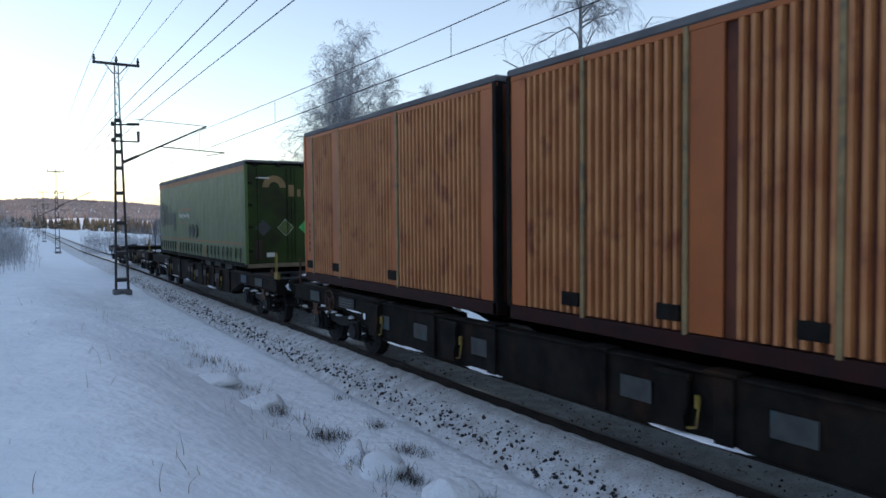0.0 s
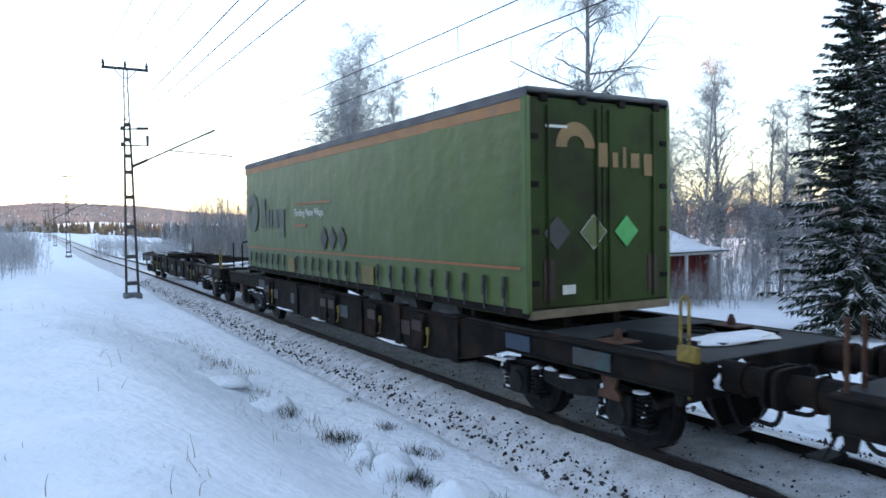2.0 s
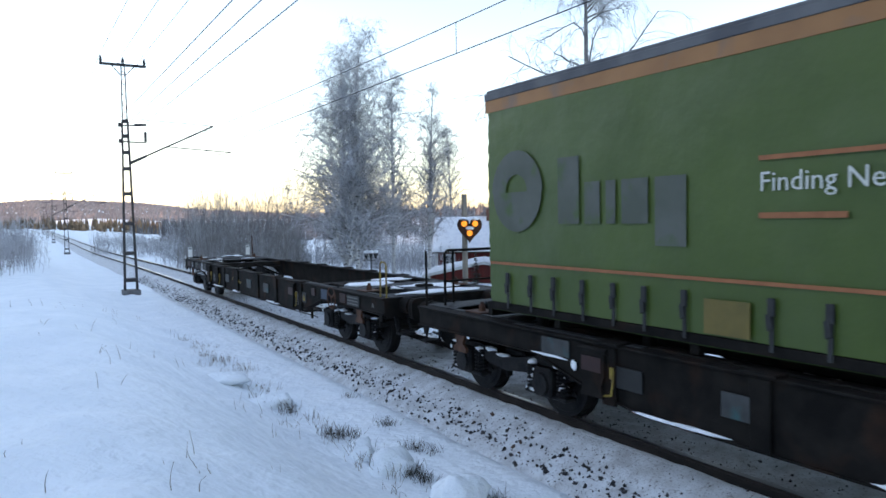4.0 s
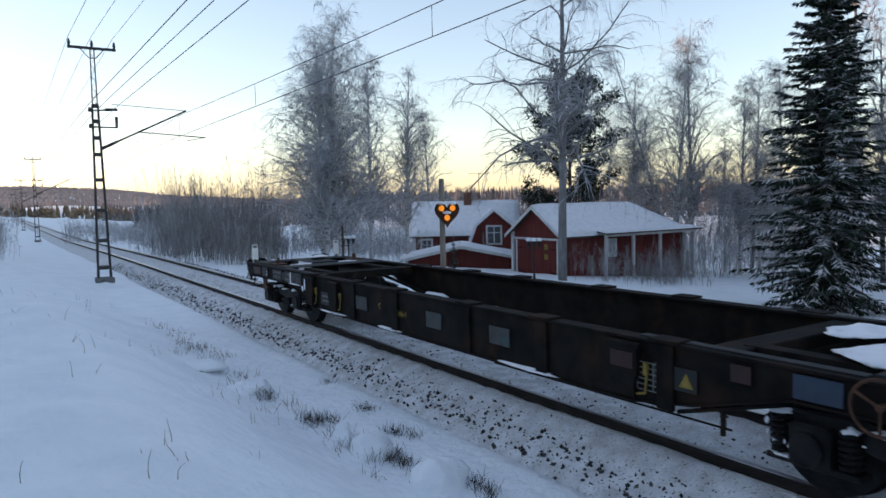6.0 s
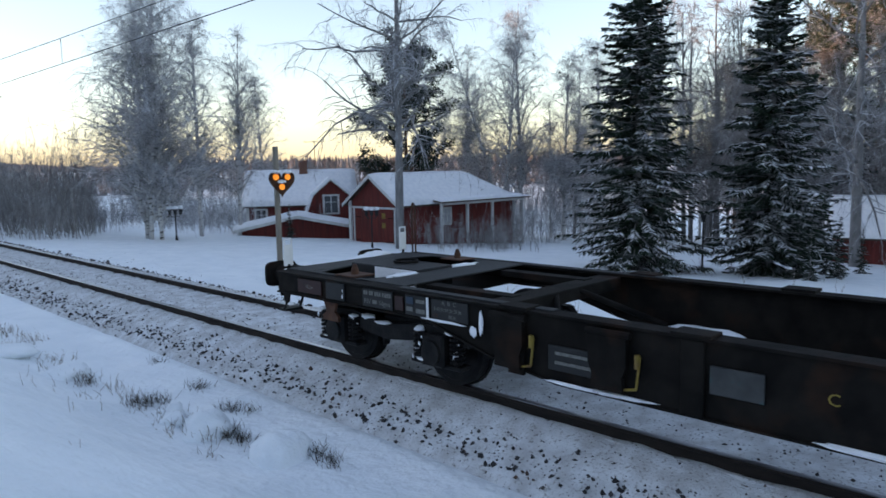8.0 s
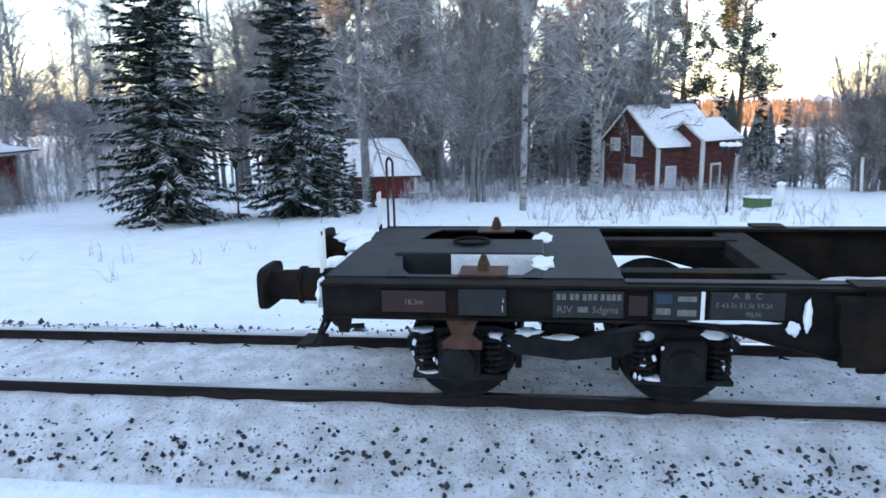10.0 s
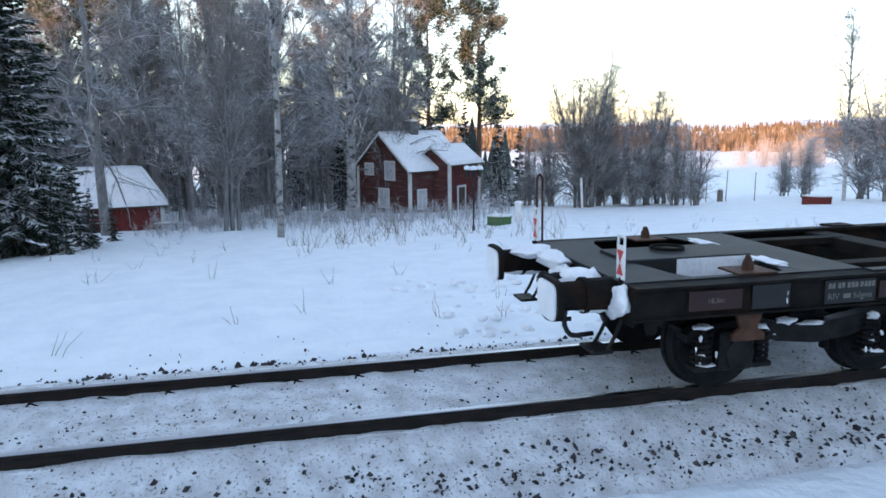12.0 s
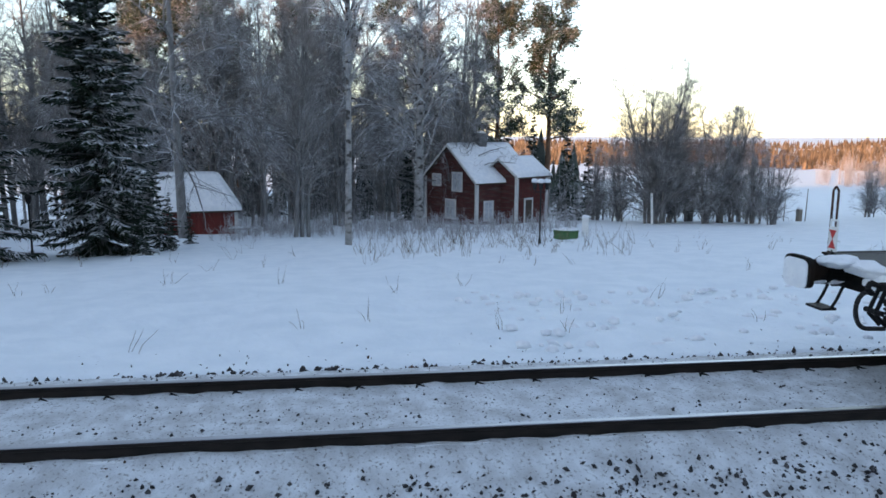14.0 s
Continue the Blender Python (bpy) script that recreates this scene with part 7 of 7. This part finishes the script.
# brown frosty trees, lightened so that distance haze is part of the base colour
HAZY_HILL_WOOD = mat("hazed_hill_woodland", (0.27, 0.23, 0.22), (0.36, 0.31, 0.295), 0.01, 0.9, island=0.15)
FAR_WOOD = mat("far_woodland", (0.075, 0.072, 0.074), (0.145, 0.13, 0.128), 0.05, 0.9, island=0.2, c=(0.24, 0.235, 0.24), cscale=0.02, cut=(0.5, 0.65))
far_forest("far_forest", "distant snowy conifer forest across the valley", 61, 3600, 7, 62, 450, 760, 6.0, FAR_WOOD)
far_forest("far_forest", "distant forest on the hill beyond the railway, coloured pale as if by haze", 62, 13000, -3, 30, 1200, 2700, 8, HAZY_HILL_WOOD, 2.6)
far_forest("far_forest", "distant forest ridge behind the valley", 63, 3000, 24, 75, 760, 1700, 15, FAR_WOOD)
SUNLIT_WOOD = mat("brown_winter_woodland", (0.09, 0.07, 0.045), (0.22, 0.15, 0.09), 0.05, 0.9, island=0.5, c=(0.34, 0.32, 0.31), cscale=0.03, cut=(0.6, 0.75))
far_forest("far_forest", "distant woodland on the hillside beyond the white field", 64, 5200, 100, 146, 325, 800, 6.5, SUNLIT_WOOD)
far_forest("far_forest", "line of brown winter trees at the end of the track", 67, 420, -5, 11, 470, 640, 6.5, SUNLIT_WOOD)
far_forest("far_forest", "small dark plantation on the snowy field", 65, 500, 9.3, 14.5, 200, 270, 5.5, FAR_WOOD)


# ---- grasses, snow lumps and weeds near the track ----
def lump(x, y, sx, sy, sz, seed):
    t = thing("snow_mound", "rounded mound of snow on the bank", "snow mound", "snow mounds on the bank")
    bm = bmesh.new()
    add_blob(bm, (0, 0, 0), (sx, sy, sz), seed, 3, 0.35)
    part("mound", bm, SNOW, t, smooth=True)
    t.location = (x, y, float(ground_z(x, y)) - sz * 0.1)


for k, (x, y, sx, sy, sz) in enumerate(((3.62, 8.12, 0.15, 0.16, 0.20), (3.54, 7.9, 0.14, 0.15, 0.15), (3.62, 7.3, 0.27, 0.28, 0.34), (3.80, 6.05, 0.30, 0.33, 0.38), (3.2, 10.7, 0.42, 0.35, 0.20), (2.85, 12.3, 0.5, 0.4, 0.14))):
    lump(x, y, sx, sy, sz * 0.75, k)


def tufts(name, label, seed, places, h, n=9, material=None, spread_=0.10, thick=0.0035):
    rng = np.random.default_rng(seed)
    out = []
    for x, y in places:
        b = np.stack([x + rng.normal(size=n) * spread_, y + rng.normal(size=n) * spread_, np.full(n, float(ground_z(x, y)) - 0.02)], 1)
        up = np.tile([[0, 0, 1.0]], (n, 1))
        P, R = shoots(rng, b, up, h * (0.4 + 0.9 * rng.random(n)), np.full(n, thick), 0.15 + 0.5 * rng.random(n), 0.1, 3, 0.22)
        out.append(sticks(P, R, 3))
    V, F = stack(out)
    tagged(raw(name, V, F, material or DRY_GRASS), label, "grass", kind="stuff")


tufts("dry_grass", "dry grass tufts poking out of the snow bank", 71, [(3.45 + rt.gauss(0, 0.18), rt.uniform(6, 18)) for _ in range(60)], 0.16, 9)
tufts("dry_grass", "dark heather tufts beside the snow mounds", 72, [(3.44, 8.85), (3.55, 8.7), (3.66, 8.8), (3.78, 8.72), (3.6, 8.95), (4.15, 7.78), (4.2, 7.7), (4.32, 7.5), (3.74, 6.95), (3.80, 6.8), (3.78, 7.1), (3.72, 6.72), (4.0, 5.5), (4.06, 5.65), (3.95, 5.4), (4.1, 5.85), (4.35, 8.82), (4.3, 8.9), (4.55, 10.6), (3.55, 8.15), (3.33, 10.4), (3.25, 10.6), (3.15, 10.9), (3.4, 10.2), (3.68, 7.6)], 0.13, 34, HEATHER, 0.07)
tufts("dry_grass", "single dry stalks standing in the snow", 73, [(rt.uniform(-1.5, 3.2), rt.uniform(4.5, 22)) for _ in range(46)], 0.20, 2)
tufts("dry_grass", "dry weed stalks scattered over the snowy field", 74, [(rt.uniform(10, 34), rt.uniform(-22, 14)) for _ in range(110)], 0.42, 3, None, 0.06, 0.0055)
tufts("dry_grass", "tall dry weeds along the field's edge", 75, [polar(rt.uniform(90, 112), rt.uniform(24, 36)) for _ in range(75)], 0.85, 5, None, 0.12, 0.008)


def fallen(n, x0, x1, y0, y1):
    """Clods of snow thrown beside the track."""
    rng = random.Random(4)
    bm = bmesh.new()
    for k in range(n):
        x, y = rng.uniform(x0, x1), rng.uniform(y0, y1)
        s = rng.uniform(0.03, 0.13)
        add_blob(bm, (x, y, float(ground_z(x, y)) + s * 0.2), (s, s, s * 0.6), k, 1, 0.6)
    tagged(part("snow_clods", bm, SNOW_LUMP, smooth=True), "loose clods of snow thrown beside the track", "snow", kind="stuff")


fallen(260, 9.4, 15.5, -16, -2)

DEEP_WOOD = mat("deep_forest_needles", (0.025, 0.035, 0.028), (0.05, 0.06, 0.05), 0.4, 0.85, island=0.4, c=(0.16, 0.17, 0.17), cscale=0.5, cut=(0.55, 0.75))
far_forest("deep_forest", "dark frosted conifers deep in the wood", 66, 150, 69, 107.5, 92, 165, 10, DEEP_WOOD)


# ---- motion of the train ----
TRAVEL = (-31.3254, 12.8449, 2.8107, -2.3588, -0.2914)


def travelled(t):
    """How far along the track the train's datum stands at t seconds."""
    u = (t - 7) / 7
    return sum(c * u ** (k + 1) for k, c in enumerate(TRAVEL))


def motions():
    steps = [0.25 * k for k in range(57)]
    for ob, place in TRAIN:
        rows = []
        for t in steps:
            y = place + travelled(t)
            a, b = y - 6.5, y + 6.5
            dx, dz = float(track_dx(b) - track_dx(a)) / 13, float(track_z(b) - track_z(a)) / 13
            rows.append((t, pose(TRACK_X + float(track_dx(a) + track_dx(b)) / 2, y, float(track_z(a) + track_z(b)) / 2, math.degrees(dz), 0, -math.degrees(dx))))
        walk(ob, rows)
    fine = [k / 15 for k in range(211)]
    for ob, y in WHEELS:
        walk(ob, [(t, Matrix.Translation((0, y, 0.455)) @ Matrix.Rotation(-travelled(t) / 0.455, 4, "X")) for t in fine])


motions()
